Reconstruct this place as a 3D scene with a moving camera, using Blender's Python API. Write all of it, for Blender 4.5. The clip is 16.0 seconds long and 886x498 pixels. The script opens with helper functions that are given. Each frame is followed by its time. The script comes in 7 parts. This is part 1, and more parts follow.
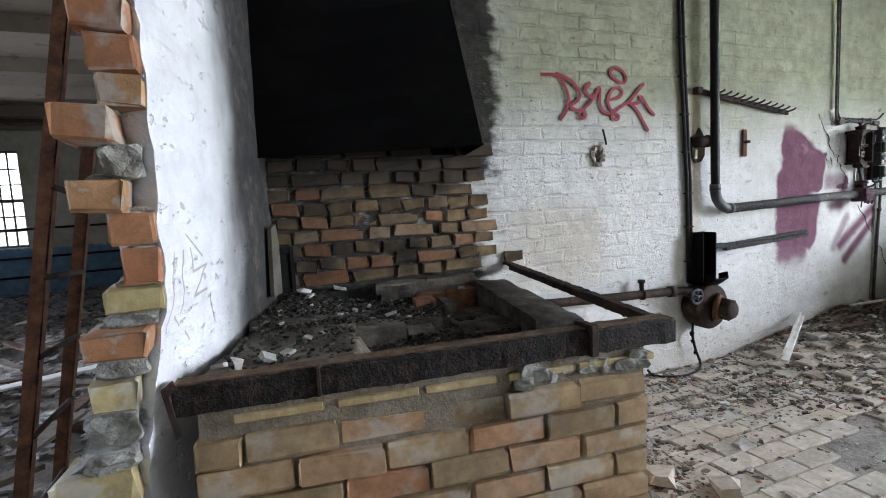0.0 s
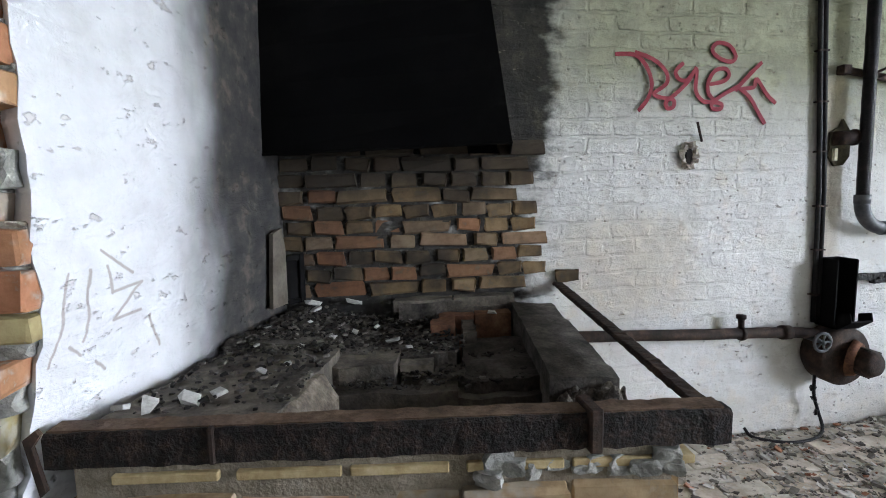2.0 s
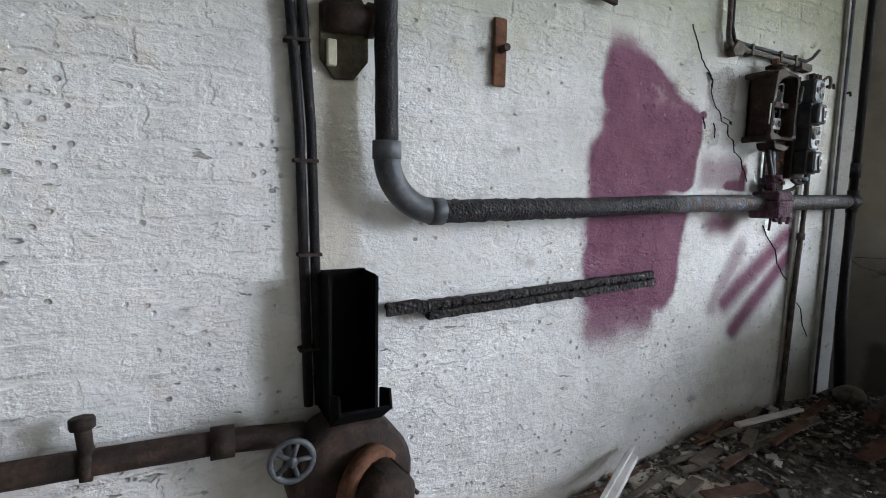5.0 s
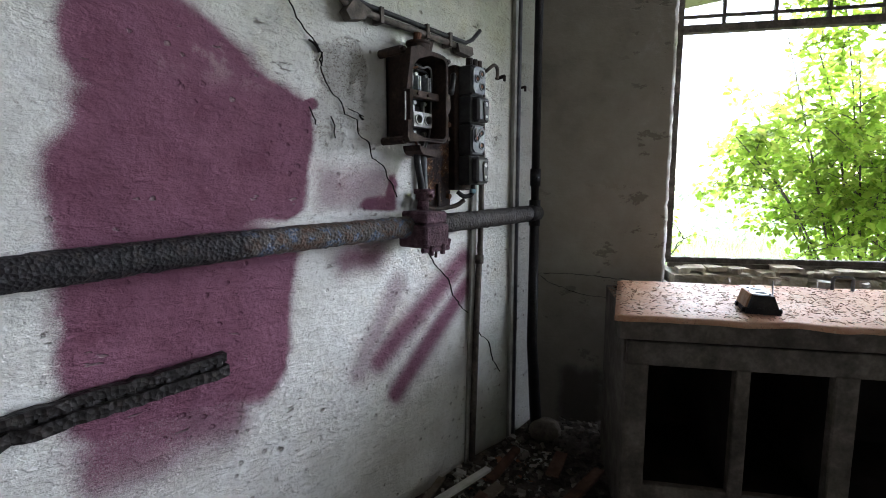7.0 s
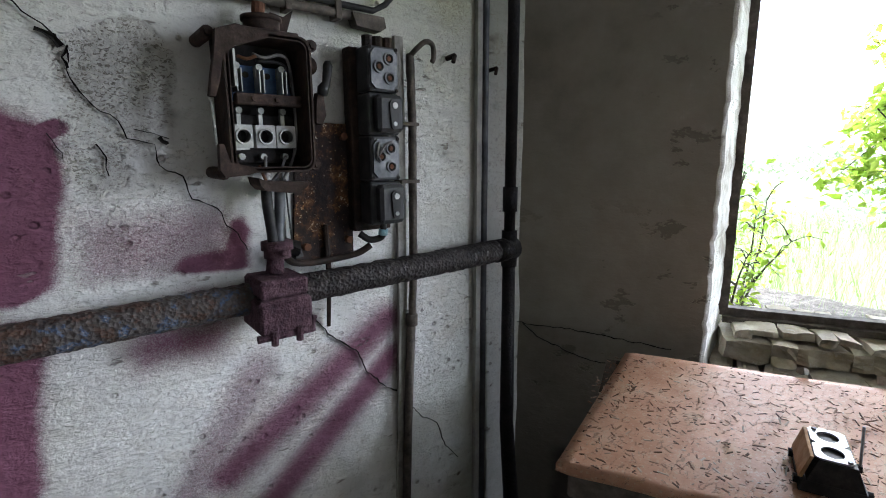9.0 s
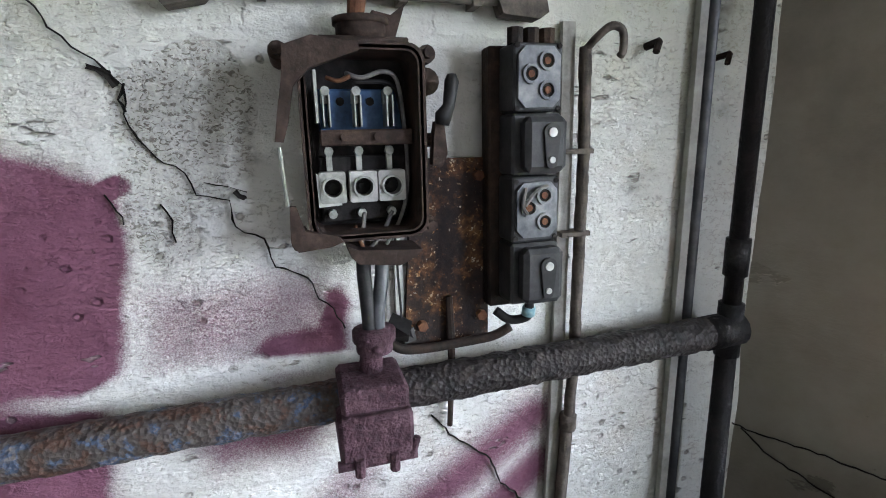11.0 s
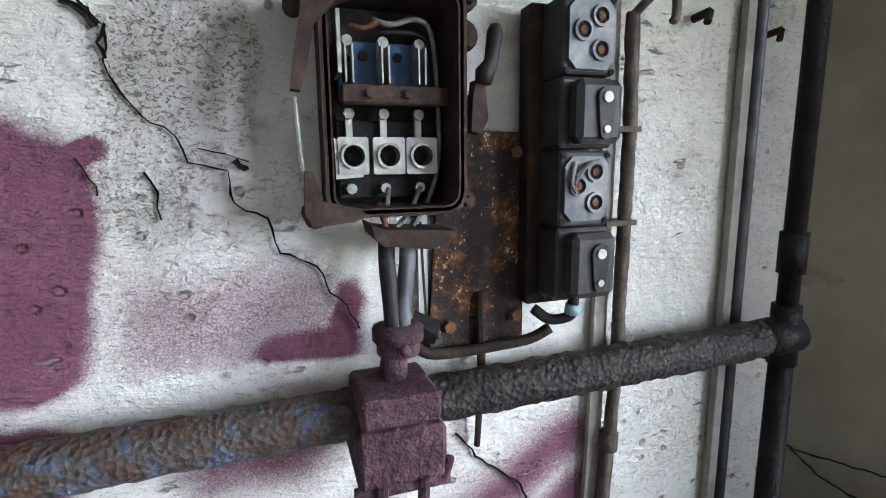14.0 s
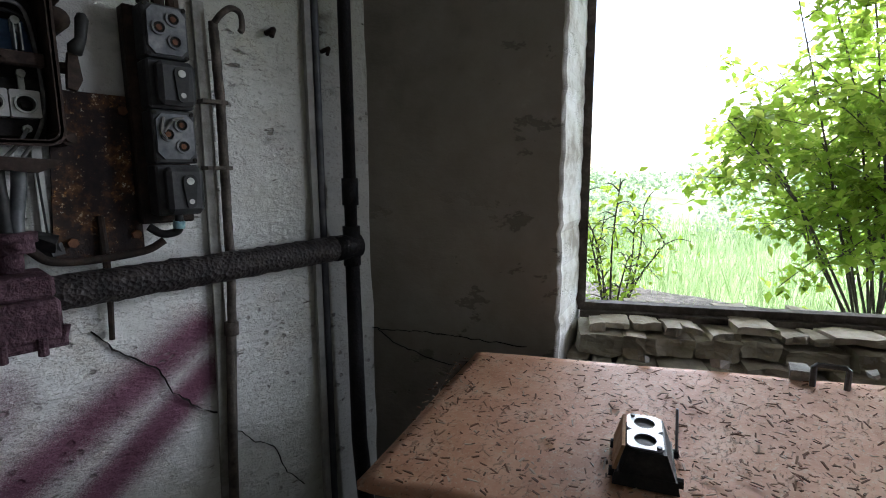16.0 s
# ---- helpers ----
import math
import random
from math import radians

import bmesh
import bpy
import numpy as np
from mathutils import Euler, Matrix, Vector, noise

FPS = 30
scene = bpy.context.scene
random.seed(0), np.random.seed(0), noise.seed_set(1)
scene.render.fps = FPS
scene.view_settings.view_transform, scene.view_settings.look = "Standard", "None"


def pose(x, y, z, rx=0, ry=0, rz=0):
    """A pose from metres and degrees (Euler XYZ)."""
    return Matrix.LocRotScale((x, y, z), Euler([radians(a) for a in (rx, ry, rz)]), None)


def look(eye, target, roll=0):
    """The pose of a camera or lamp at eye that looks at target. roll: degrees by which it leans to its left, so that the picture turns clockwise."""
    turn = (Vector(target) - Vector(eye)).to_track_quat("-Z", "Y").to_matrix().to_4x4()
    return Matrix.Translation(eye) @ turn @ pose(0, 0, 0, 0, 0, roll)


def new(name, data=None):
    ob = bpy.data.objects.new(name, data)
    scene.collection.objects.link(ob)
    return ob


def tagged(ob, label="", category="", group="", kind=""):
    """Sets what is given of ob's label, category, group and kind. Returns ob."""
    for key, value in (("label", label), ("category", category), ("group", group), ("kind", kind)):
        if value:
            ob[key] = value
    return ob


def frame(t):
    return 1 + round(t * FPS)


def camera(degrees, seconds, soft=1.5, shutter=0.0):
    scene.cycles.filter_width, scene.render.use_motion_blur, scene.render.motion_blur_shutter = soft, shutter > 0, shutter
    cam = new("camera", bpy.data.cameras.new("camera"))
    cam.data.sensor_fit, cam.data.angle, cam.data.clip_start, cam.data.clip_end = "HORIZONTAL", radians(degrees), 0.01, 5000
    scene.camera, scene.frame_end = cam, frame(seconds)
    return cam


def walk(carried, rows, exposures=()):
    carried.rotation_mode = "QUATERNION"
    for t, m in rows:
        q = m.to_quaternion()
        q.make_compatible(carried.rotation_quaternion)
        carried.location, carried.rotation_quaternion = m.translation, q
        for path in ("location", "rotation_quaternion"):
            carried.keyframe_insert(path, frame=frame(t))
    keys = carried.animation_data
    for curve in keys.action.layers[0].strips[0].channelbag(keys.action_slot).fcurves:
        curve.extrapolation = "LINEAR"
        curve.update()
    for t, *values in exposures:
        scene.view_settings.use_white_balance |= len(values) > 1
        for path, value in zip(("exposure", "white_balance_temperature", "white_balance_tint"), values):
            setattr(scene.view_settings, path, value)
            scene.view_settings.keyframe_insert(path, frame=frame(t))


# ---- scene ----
cam = camera(83.8, 16.0, 1.0)
PATH = [
    (0.0, pose(0.197, -2.537, 1.266, 84.20, 2.85, -22.26)),
    (0.5, pose(0.251, -2.491, 1.250, 84.63, 2.56, -15.36)),
    (1.0, pose(0.325, -2.392, 1.267, 84.46, 1.68, -10.49)),
    (1.5, pose(0.479, -2.317, 1.333, 83.85, 1.18, -9.40)),
    (2.0, pose(0.706, -2.282, 1.328, 83.45, 1.08, -8.71)),
    (2.5, pose(1.159, -2.115, 1.312, 83.00, 1.95, -10.05)),
    (3.0, pose(1.619, -2.051, 1.300, 83.07, 2.49, -11.57)),
    (5.5, pose(3.019, -1.172, 1.124, 84.17, -1.62, -35.87)),
    (6.0, pose(3.274, -1.169, 1.207, 83.69, -1.61, -45.77)),
    (6.5, pose(3.534, -1.115, 1.222, 83.53, -1.06, -50.55)),
    (7.0, pose(3.774, -1.108, 1.250, 83.05, -0.03, -49.41)),
    (7.5, pose(4.007, -1.139, 1.283, 82.17, 0.71, -46.16)),
    (8.0, pose(4.256, -1.123, 1.338, 81.08, 0.92, -43.31)),
    (8.5, pose(4.389, -1.084, 1.382, 80.32, 0.66, -41.67)),
    (9.0, pose(4.538, -1.072, 1.419, 79.26, 0.26, -37.89)),
    (9.5, pose(4.640, -1.016, 1.450, 78.24, 0.33, -31.47)),
    (10.0, pose(4.692, -0.870, 1.491, 77.37, 0.56, -25.98)),
    (12.5, pose(4.869, -0.737, 1.532, 78.44, 1.87, -9.06)),
    (13.0, pose(4.817, -0.707, 1.522, 79.25, 1.73, -11.07)),
    (13.5, pose(4.759, -0.670, 1.486, 80.08, 1.50, -13.61)),
    (14.0, pose(4.747, -0.663, 1.445, 80.38, 0.65, -18.35)),
    (14.5, pose(4.774, -0.720, 1.430, 79.61, -0.10, -28.56)),
    (15.0, pose(4.803, -0.833, 1.401, 79.84, 0.16, -35.64)),
    (15.5, pose(4.809, -0.984, 1.375, 80.45, 0.47, -41.22)),
    (16.0, pose(4.765, -1.132, 1.340, 81.33, 0.33, -47.42)),
]
walk(cam, PATH, [(0.0, 3.98, 6220, 11), (1.0, 3.98, 6220, 11), (3.0, 3.9, 6220, 11), (5.5, 3.4, 6220, 11), (6.0, 2.95, 6220, 11), (6.5, 3.05, 6220, 11), (7.0, 3.25, 6220, 11), (7.5, 3.2, 6220, 11), (9.0, 2.98, 6220, 11), (9.5, 3.3, 6220, 11), (10.0, 3.65, 6220, 11), (12.5, 3.98, 6220, 11), (13.5, 4.02, 6220, 11), (14.0, 4.05, 6220, 11), (14.5, 4.05, 6220, 11), (15.0, 3.78, 6220, 11), (15.5, 2.5, 6220, 11), (16.0, 2.2, 6220, 11)])

# ---- world, sun and daylight ----
SUN_AZ, SUN_EL = radians(102), radians(44)
world = bpy.data.worlds.new("overcast_sky")
scene.world = world
world.use_nodes = True
wt = world.node_tree
wt.nodes.clear()
w_out = wt.nodes.new("ShaderNodeOutputWorld")
w_bg = wt.nodes.new("ShaderNodeBackground")
w_sky = wt.nodes.new("ShaderNodeTexSky")
w_sky.sky_type, w_sky.sun_disc = "NISHITA", False
w_sky.sun_elevation, w_sky.sun_rotation = SUN_EL, SUN_AZ
w_sky.air_density, w_sky.dust_density, w_sky.ozone_density = 1.0, 2.0, 2.5
w_bg.inputs["Strength"].default_value = 0.15
wt.links.new(w_sky.outputs["Color"], w_bg.inputs["Color"])
wt.links.new(w_bg.outputs["Background"], w_out.inputs["Surface"])

sun = new("sun", bpy.data.lights.new("sun", "SUN"))
sun.data.energy, sun.data.angle, sun.data.color = 5.0, radians(95), (0.92, 0.97, 1.04)
sun.matrix_world = Matrix.Rotation(-SUN_AZ, 4, "Z") @ Matrix.Rotation(SUN_EL - radians(90), 4, "X")


def day_lamp(name, eye, target, w, h, power):
    """An area lamp added for sky light from an opening which the walk never faces."""
    d = bpy.data.lights.new(name, "AREA")
    d.shape, d.size, d.size_y, d.energy, d.color = "RECTANGLE", w, h, power, (0.89, 0.95, 1.11)
    ob = new(name, d)
    ob.matrix_world = look(eye, target)
    return ob


day_lamp("daylight_second_window", (7.72, -3.75, 1.9), (4.6, -4.2, 1.3), 2.0, 1.8, 25)
# added fill to brighten the left room; its opening is unseen and assumed
day_lamp("daylight_left_room", (-7.95, 4.0, 2.0), (0, 4.0, 0.9), 3.0, 1.5, 75)

# ---- small helpers ----
def part(name, bm, mat, parent=None, label="", smooth=False):
    """Links a bmesh as one mesh object under a thing or a part."""
    me = bpy.data.meshes.new(name)
    bmesh.ops.recalc_face_normals(bm, faces=bm.faces)
    bm.to_mesh(me)
    bm.free()
    if smooth:
        me.polygons.foreach_set("use_smooth", [True] * len(me.polygons))
    me.materials.append(mat)
    ob = new(name, me)
    if parent:
        ob.parent = parent
    if label:
        ob["label"] = label
    return ob


def thing(name, label, category, at=(0, 0, 0), group="", kind="", rz=0.0):
    ob = new(name)
    ob.empty_display_size = 0.05
    ob.matrix_world = pose(*at, 0, 0, rz)
    return tagged(ob, label, category, group, kind)


def box(bm, x0, x1, y0, y1, z0, z1, m=None, bevel=0.0):
    vs = [bm.verts.new((x, y, z)) for x in (x0, x1) for y in (y0, y1) for z in (z0, z1)]
    fs = [bm.faces.new([vs[i] for i in q]) for q in ((0, 1, 3, 2), (4, 6, 7, 5), (0, 4, 5, 1), (2, 3, 7, 6), (0, 2, 6, 4), (1, 5, 7, 3))]
    if bevel:
        es = list({e for f_ in fs for e in f_.edges})
        r = bmesh.ops.bevel(bm, geom=es, offset=bevel, segments=1, affect="EDGES")
        vs = list({v for f_ in r["faces"] for v in f_.verts} | {v for v in vs if v.is_valid})
    if m is not None:
        bmesh.ops.transform(bm, matrix=m, verts=vs)
    return vs


def ring(c, d, r, n, up=None):
    d = Vector(d).normalized()
    a = d.orthogonal().normalized() if up is None else (Vector(up) - d * Vector(up).dot(d)).normalized()
    b = d.cross(a)
    return [Vector(c) + (a * math.cos(2 * math.pi * i / n) + b * math.sin(2 * math.pi * i / n)) * r for i in range(n)]


def tube(bm, pts, r, n=12, rough=0.0, cap=True, squash=None):
    """A round bar or pipe along the points; r may be one radius or one for each point."""
    pts = [Vector(p) for p in pts]
    rows, a = [], None
    for i, p in enumerate(pts):
        d = (pts[min(i + 1, len(pts) - 1)] - pts[max(i - 1, 0)]).normalized()
        a = d.orthogonal().normalized() if a is None else (a - d * a.dot(d)).normalized()
        b = d.cross(a)
        rr = r[i] if isinstance(r, (list, tuple)) else r
        row = []
        for k in range(n):
            w = 2 * math.pi * k / n
            q = p + (a * math.cos(w) + b * math.sin(w)) * rr
            if rough:
                q += (a * math.cos(w) + b * math.sin(w)) * rough * (noise.noise(q * 60) + 0.6 * noise.noise(q * 140))
            row.append(bm.verts.new(q))
        rows.append(row)
    for u, v in zip(rows, rows[1:]):
        for k in range(n):
            bm.faces.new((u[k], u[(k + 1) % n], v[(k + 1) % n], v[k]))
    if cap:
        bm.faces.new(rows[0][::-1])
        bm.faces.new(rows[-1])
    return [v for row in rows for v in row]


def lerp_pts(pts, step):
    out = []
    pts = [Vector(p) for p in pts]
    for a, b in zip(pts, pts[1:]):
        k = max(1, int((b - a).length / step))
        out += [a.lerp(b, i / k) for i in range(k)]
    return out + [pts[-1]]


def smooth_path(pts, n=6):
    """Catmull-Rom through the points."""
    p = [Vector(q) for q in pts]
    p = [p[0] * 2 - p[1]] + p + [p[-1] * 2 - p[-2]]
    out = []
    for i in range(1, len(p) - 2):
        for k in range(n):
            t = k / n
            out.append(0.5 * (2 * p[i] + (p[i + 1] - p[i - 1]) * t + (2 * p[i - 1] - 5 * p[i] + 4 * p[i + 1] - p[i + 2]) * t * t + (3 * p[i] - p[i - 1] - 3 * p[i + 1] + p[i + 2]) * t ** 3))
    return out + [p[-2]]


def prism(bm, poly, axis, a, b):
    """A flat polygon pushed along an axis from a to b. poly holds the two other coordinates in order."""
    def at(p, h):
        return {"x": (h, p[0], p[1]), "y": (p[0], h, p[1]), "z": (p[0], p[1], h)}[axis]
    lo, hi = [bm.verts.new(at(p, a)) for p in poly], [bm.verts.new(at(p, b)) for p in poly]
    n = len(poly)
    for i in range(n):
        bm.faces.new((lo[i], lo[(i + 1) % n], hi[(i + 1) % n], hi[i]))
    bm.faces.new(lo[::-1])
    bm.faces.new(hi)
    return lo + hi


def chunk(bm, c, size, seed, flat=1.0, rz=0.0):
    """A rough lump: a cube cut once, with its corners pushed about."""
    rnd = random.Random(seed)
    m = Matrix.Translation(c) @ Euler((rnd.uniform(-.4, .4), rnd.uniform(-.4, .4), rz + rnd.uniform(0, 6.28))).to_matrix().to_4x4()
    vs = box(bm, -size, size, -size * rnd.uniform(.5, .9), size * rnd.uniform(.5, .9), -size * flat, size * flat)
    for v in vs:
        v.co = m @ (v.co + Vector([rnd.uniform(-.4, .4) * size, rnd.uniform(-.4, .4) * size, rnd.uniform(-.3, .3) * size * flat]))


# ---- node materials ----
class Sock:
    """A number in a node tree, so that masks can be written as sums."""
    def __init__(self, nt, s):
        self.nt, self.s = nt, s

    def op(self, kind, other=0.0, third=None, flip=False):
        n = self.nt.nodes.new("ShaderNodeMath")
        n.operation = kind
        vals = [self, other] if not flip else [other, self]
        if third is not None:
            vals.append(third)
        for i, v in enumerate(vals):
            if isinstance(v, Sock):
                self.nt.links.new(v.s, n.inputs[i])
            else:
                n.inputs[i].default_value = v
        return Sock(self.nt, n.outputs[0])

    def __add__(self, o): return self.op("ADD", o)
    def __radd__(self, o): return self.op("ADD", o)
    def __sub__(self, o): return self.op("SUBTRACT", o)
    def __rsub__(self, o): return self.op("SUBTRACT", o, flip=True)
    def __mul__(self, o): return self.op("MULTIPLY", o)
    def __rmul__(self, o): return self.op("MULTIPLY", o)
    def __truediv__(self, o): return self.op("DIVIDE", o)
    def maxi(self, o): return self.op("MAXIMUM", o)
    def mini(self, o): return self.op("MINIMUM", o)
    def sqrt(self): return self.op("SQRT")

    def ss(self, a, b):
        """0 below a, 1 above b, smooth between (or falling where a > b)."""
        n = self.nt.nodes.new("ShaderNodeMapRange")
        n.interpolation_type = "SMOOTHSTEP"
        lo, hi, u, v = (a, b, 0.0, 1.0) if a < b else (b, a, 1.0, 0.0)
        for i, x in zip((1, 2, 3, 4), (lo, hi, u, v)):
            n.inputs[i].default_value = x
        self.nt.links.new(self.s, n.inputs[0])
        return Sock(self.nt, n.outputs[0])


class Mat:
    """A Principled material and the few nodes that the surfaces here are made of."""
    def __init__(self, name, rough=0.8, metal=0.0, world_space=True):
        self.m = bpy.data.materials.new(name)
        self.m.use_nodes = True
        self.nt = self.m.node_tree
        self.bsdf = self.nt.nodes["Principled BSDF"]
        self.bsdf.inputs["Roughness"].default_value = rough
        self.bsdf.inputs["Metallic"].default_value = metal
        self.bsdf.inputs["Specular IOR Level"].default_value = 0.22
        if world_space:
            self.pos = self.nt.nodes.new("ShaderNodeNewGeometry").outputs["Position"]
        else:
            self.pos = self.nt.nodes.new("ShaderNodeTexCoord").outputs["Object"]
        self.last = None

    def scaled(self, sx, sy, sz, off=(0, 0, 0)):
        n = self.nt.nodes.new("ShaderNodeMapping")
        n.inputs["Scale"].default_value = (sx, sy, sz)
        n.inputs["Location"].default_value = off
        self.nt.links.new(self.pos, n.inputs["Vector"])
        return n.outputs["Vector"]

    def xyz(self):
        n = self.nt.nodes.new("ShaderNodeSeparateXYZ")
        self.nt.links.new(self.pos, n.inputs[0])
        return [Sock(self.nt, o) for o in n.outputs]

    def noise(self, scale, detail=4.0, rough=0.6, vec=None, dist=0.0):
        n = self.nt.nodes.new("ShaderNodeTexNoise")
        n.inputs["Scale"].default_value, n.inputs["Detail"].default_value = scale, detail
        n.inputs["Roughness"].default_value, n.inputs["Distortion"].default_value = rough, dist
        self.nt.links.new(vec or self.pos, n.inputs["Vector"])
        return Sock(self.nt, n.outputs[0])

    def voronoi(self, scale, vec=None, feature="F1"):
        n = self.nt.nodes.new("ShaderNodeTexVoronoi")
        n.feature = feature
        n.inputs["Scale"].default_value = scale
        self.nt.links.new(vec or self.pos, n.inputs["Vector"])
        return Sock(self.nt, n.outputs["Distance"])

    def brick(self, vec, w, h, mortar=0.011, bias=0.0):
        n = self.nt.nodes.new("ShaderNodeTexBrick")
        for k, v in (("Scale", 1.0), ("Mortar Size", mortar), ("Mortar Smooth", 0.6), ("Brick Width", w), ("Row Height", h)):
            n.inputs[k].default_value = v
        self.nt.links.new(vec, n.inputs["Vector"])
        return Sock(self.nt, n.outputs["Fac"])

    def random(self):
        return Sock(self.nt, self.nt.nodes.new("ShaderNodeObjectInfo").outputs["Random"])

    def island(self):
        return Sock(self.nt, self.nt.nodes.new("ShaderNodeNewGeometry").outputs["Random Per Island"])

    def ramp(self, fac, *stops):
        n = self.nt.nodes.new("ShaderNodeValToRGB")
        while len(n.color_ramp.elements) < len(stops):
            n.color_ramp.elements.new(0.5)
        for e, (p, c) in zip(n.color_ramp.elements, stops):
            e.position, e.color = p, (*c, 1)
        self.nt.links.new(fac.s, n.inputs[0])
        return n.outputs[0]

    def mix(self, fac, a, b, mode="MIX"):
        n = self.nt.nodes.new("ShaderNodeMix")
        n.data_type, n.blend_type = "RGBA", mode
        for i, v in ((0, fac), (6, a), (7, b)):
            if isinstance(v, Sock):
                self.nt.links.new(v.s, n.inputs[i])
            elif isinstance(v, (int, float)):
                n.inputs[i].default_value = v
            elif isinstance(v, tuple):
                n.inputs[i].default_value = (*v, 1)
            else:
                self.nt.links.new(v, n.inputs[i])
        return n.outputs[2]

    def bump(self, height, strength=0.5, dist=0.01):
        n = self.nt.nodes.new("ShaderNodeBump")
        n.inputs["Strength"].default_value, n.inputs["Distance"].default_value = strength, dist
        self.nt.links.new(height.s, n.inputs["Height"])
        if self.last:
            self.nt.links.new(self.last, n.inputs["Normal"])
        self.last = n.outputs[0]

    def done(self, color, rough=None):
        if isinstance(color, tuple):
            self.bsdf.inputs["Base Color"].default_value = (*color, 1)
        else:
            self.nt.links.new(color, self.bsdf.inputs["Base Color"])
        if rough is not None:
            self.nt.links.new(rough.s, self.bsdf.inputs["Roughness"])
        if self.last:
            self.nt.links.new(self.last, self.bsdf.inputs["Normal"])
        return self.m


def mottled(name, c1, c2, c3, scale=6.0, fine=60.0, rough=0.8, metal=0.0, bump=0.4, dist=0.004, spread=(0.35, 0.5, 0.68)):
    """Worn surface: three colours by a coarse noise, grain and relief by a fine one."""
    k = Mat(name, rough, metal)
    a, b = k.noise(scale, 5, 0.65), k.noise(fine, 4, 0.6)
    f = a * 0.72 + b * 0.28
    k.bump(b, bump, dist)
    return k.done(k.ramp(f, (spread[0], c1), (spread[1], c2), (spread[2], c3)), b.ss(0.2, 0.8) * 0.2 + (rough - 0.1))


def spray(k, d, grain=420.0):
    """Turns a soft density into speckled spray paint."""
    return (d + k.noise(grain, 2, 0.5) * 0.5 - 0.52).ss(-0.22, 0.42)


def seg(x, z, ax, az, bx, bz):
    """Distance from a line between two points, in the plane of a wall."""
    dx, dz = bx - ax, bz - az
    l2 = dx * dx + dz * dz
    t = (((x - ax) * dx + (z - az) * dz) / l2).maxi(0.0).mini(1.0)
    ex, ez = x - ax - t * dx, z - az - t * dz
    return (ex * ex + ez * ez).sqrt()


def boxmask(x, z, x0, x1, z0, z1, w):
    return x.ss(x0 - w, x0 + w) * x.ss(x1 + w, x1 - w) * z.ss(z0 - w, z0 + w) * z.ss(z1 + w, z1 - w)


def main_wall_material():
    """Whitewashed brickwork: flaking, algae up high, sooty with painted shade by the hood, purple spray."""
    k = Mat("whitewashed_brickwork", 0.85)
    x, y, z = k.xyz()
    coarse, mid, fine = k.noise(1.3, 5, 0.6), k.noise(9, 5, 0.65), k.noise(70, 4, 0.6)
    white = k.ramp(coarse * 0.6 + mid * 0.4, (0.3, (0.50, 0.49, 0.45)), (0.48, (0.69, 0.69, 0.665)), (0.66, (0.80, 0.805, 0.80)))
    warm = k.mix((mid * 0.6 + coarse * 0.4).ss(0.5, 0.66) * 0.35, white, (0.62, 0.52, 0.40))
    algae = (z + coarse * 0.9 + (mid - 0.5) * 0.4 - 2.05).ss(-0.25, 0.45) * (x.ss(1.2, 1.9) * 0.6 + 0.35)
    col = k.mix(algae * 0.85, warm, k.ramp(mid, (0.35, (0.17, 0.18, 0.085)), (0.65, (0.33, 0.34, 0.19))))
    # the room corner's shade put into the colour, greyer green towards it
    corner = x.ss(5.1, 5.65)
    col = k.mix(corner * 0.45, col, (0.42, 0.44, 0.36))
    # sooty area by the forge, painted darker for the hood's shadow
    soot_shade = boxmask(x, z, -0.5, 1.46, 0.3, 4.0, 0.22) * 0.9 + boxmask(x, z, 1.2, 1.58, 1.46, 4.0, 0.14) * 0.85
    soot_shade = (soot_shade + (mid - 0.5) * 0.8 + (k.noise(1.0, 3, 0.55, k.scaled(6, 6, 13)) - 0.5) * 1.8 - 0.2).ss(-0.05, 0.6)
    col = k.mix(soot_shade * 0.965, col, k.ramp(mid, (0.38, (0.008, 0.0075, 0.0065)), (0.52, (0.020, 0.018, 0.014)), (0.7, (0.055, 0.046, 0.032))))
    # bare plaster patch
    pw = (k.noise(7, 4, 0.65) - 0.5) * 0.22
    round_ = 1.0 - seg(x + pw * 0.25, z - pw * 0.25, 4.63, 1.565, 4.665, 1.58).ss(0.070, 0.082)
    below = (1.0 - seg(x + pw, z - pw, 4.60, 1.42, 4.66, 1.50).ss(0.05, 0.08)) * 0.75
    patch = round_.maxi(below)
    worm = (k.noise(1.0, 3, 0.62, k.scaled(120, 120, 190), 1.2) + (mid - 0.5) * 0.25).ss(0.54, 0.60)
    col = k.mix(patch * 0.38, col, k.ramp(k.noise(45, 4, 0.7), (0.35, (0.40, 0.37, 0.31)), (0.55, (0.55, 0.53, 0.47)), (0.7, (0.68, 0.66, 0.60))))
    col = k.mix(patch * worm * 0.7, col, (0.16, 0.135, 0.105))
    # chips in the limewash, drawn out sideways
    ch = k.noise(1.0, 3, 0.6, k.scaled(14, 14, 42))
    big = k.noise(1.0, 2, 0.5, k.scaled(5, 5, 8))
    chips = (ch * 0.7 + big * 0.3).ss(0.63, 0.67)
    dots = (k.voronoi(1.0, k.scaled(10, 10, 12)) + (fine - 0.5) * 0.12).ss(0.085, 0.05)
    marks = chips.maxi(dots * mid.ss(0.42, 0.52))
    col = k.mix(marks * 0.68, col, (0.20, 0.17, 0.135))
    fleck = (k.noise(1.0, 3, 0.62, k.scaled(95, 95, 170), 1.0) + (coarse - 0.5) * 0.4 + (mid - 0.5) * 0.3).ss(0.60, 0.66)
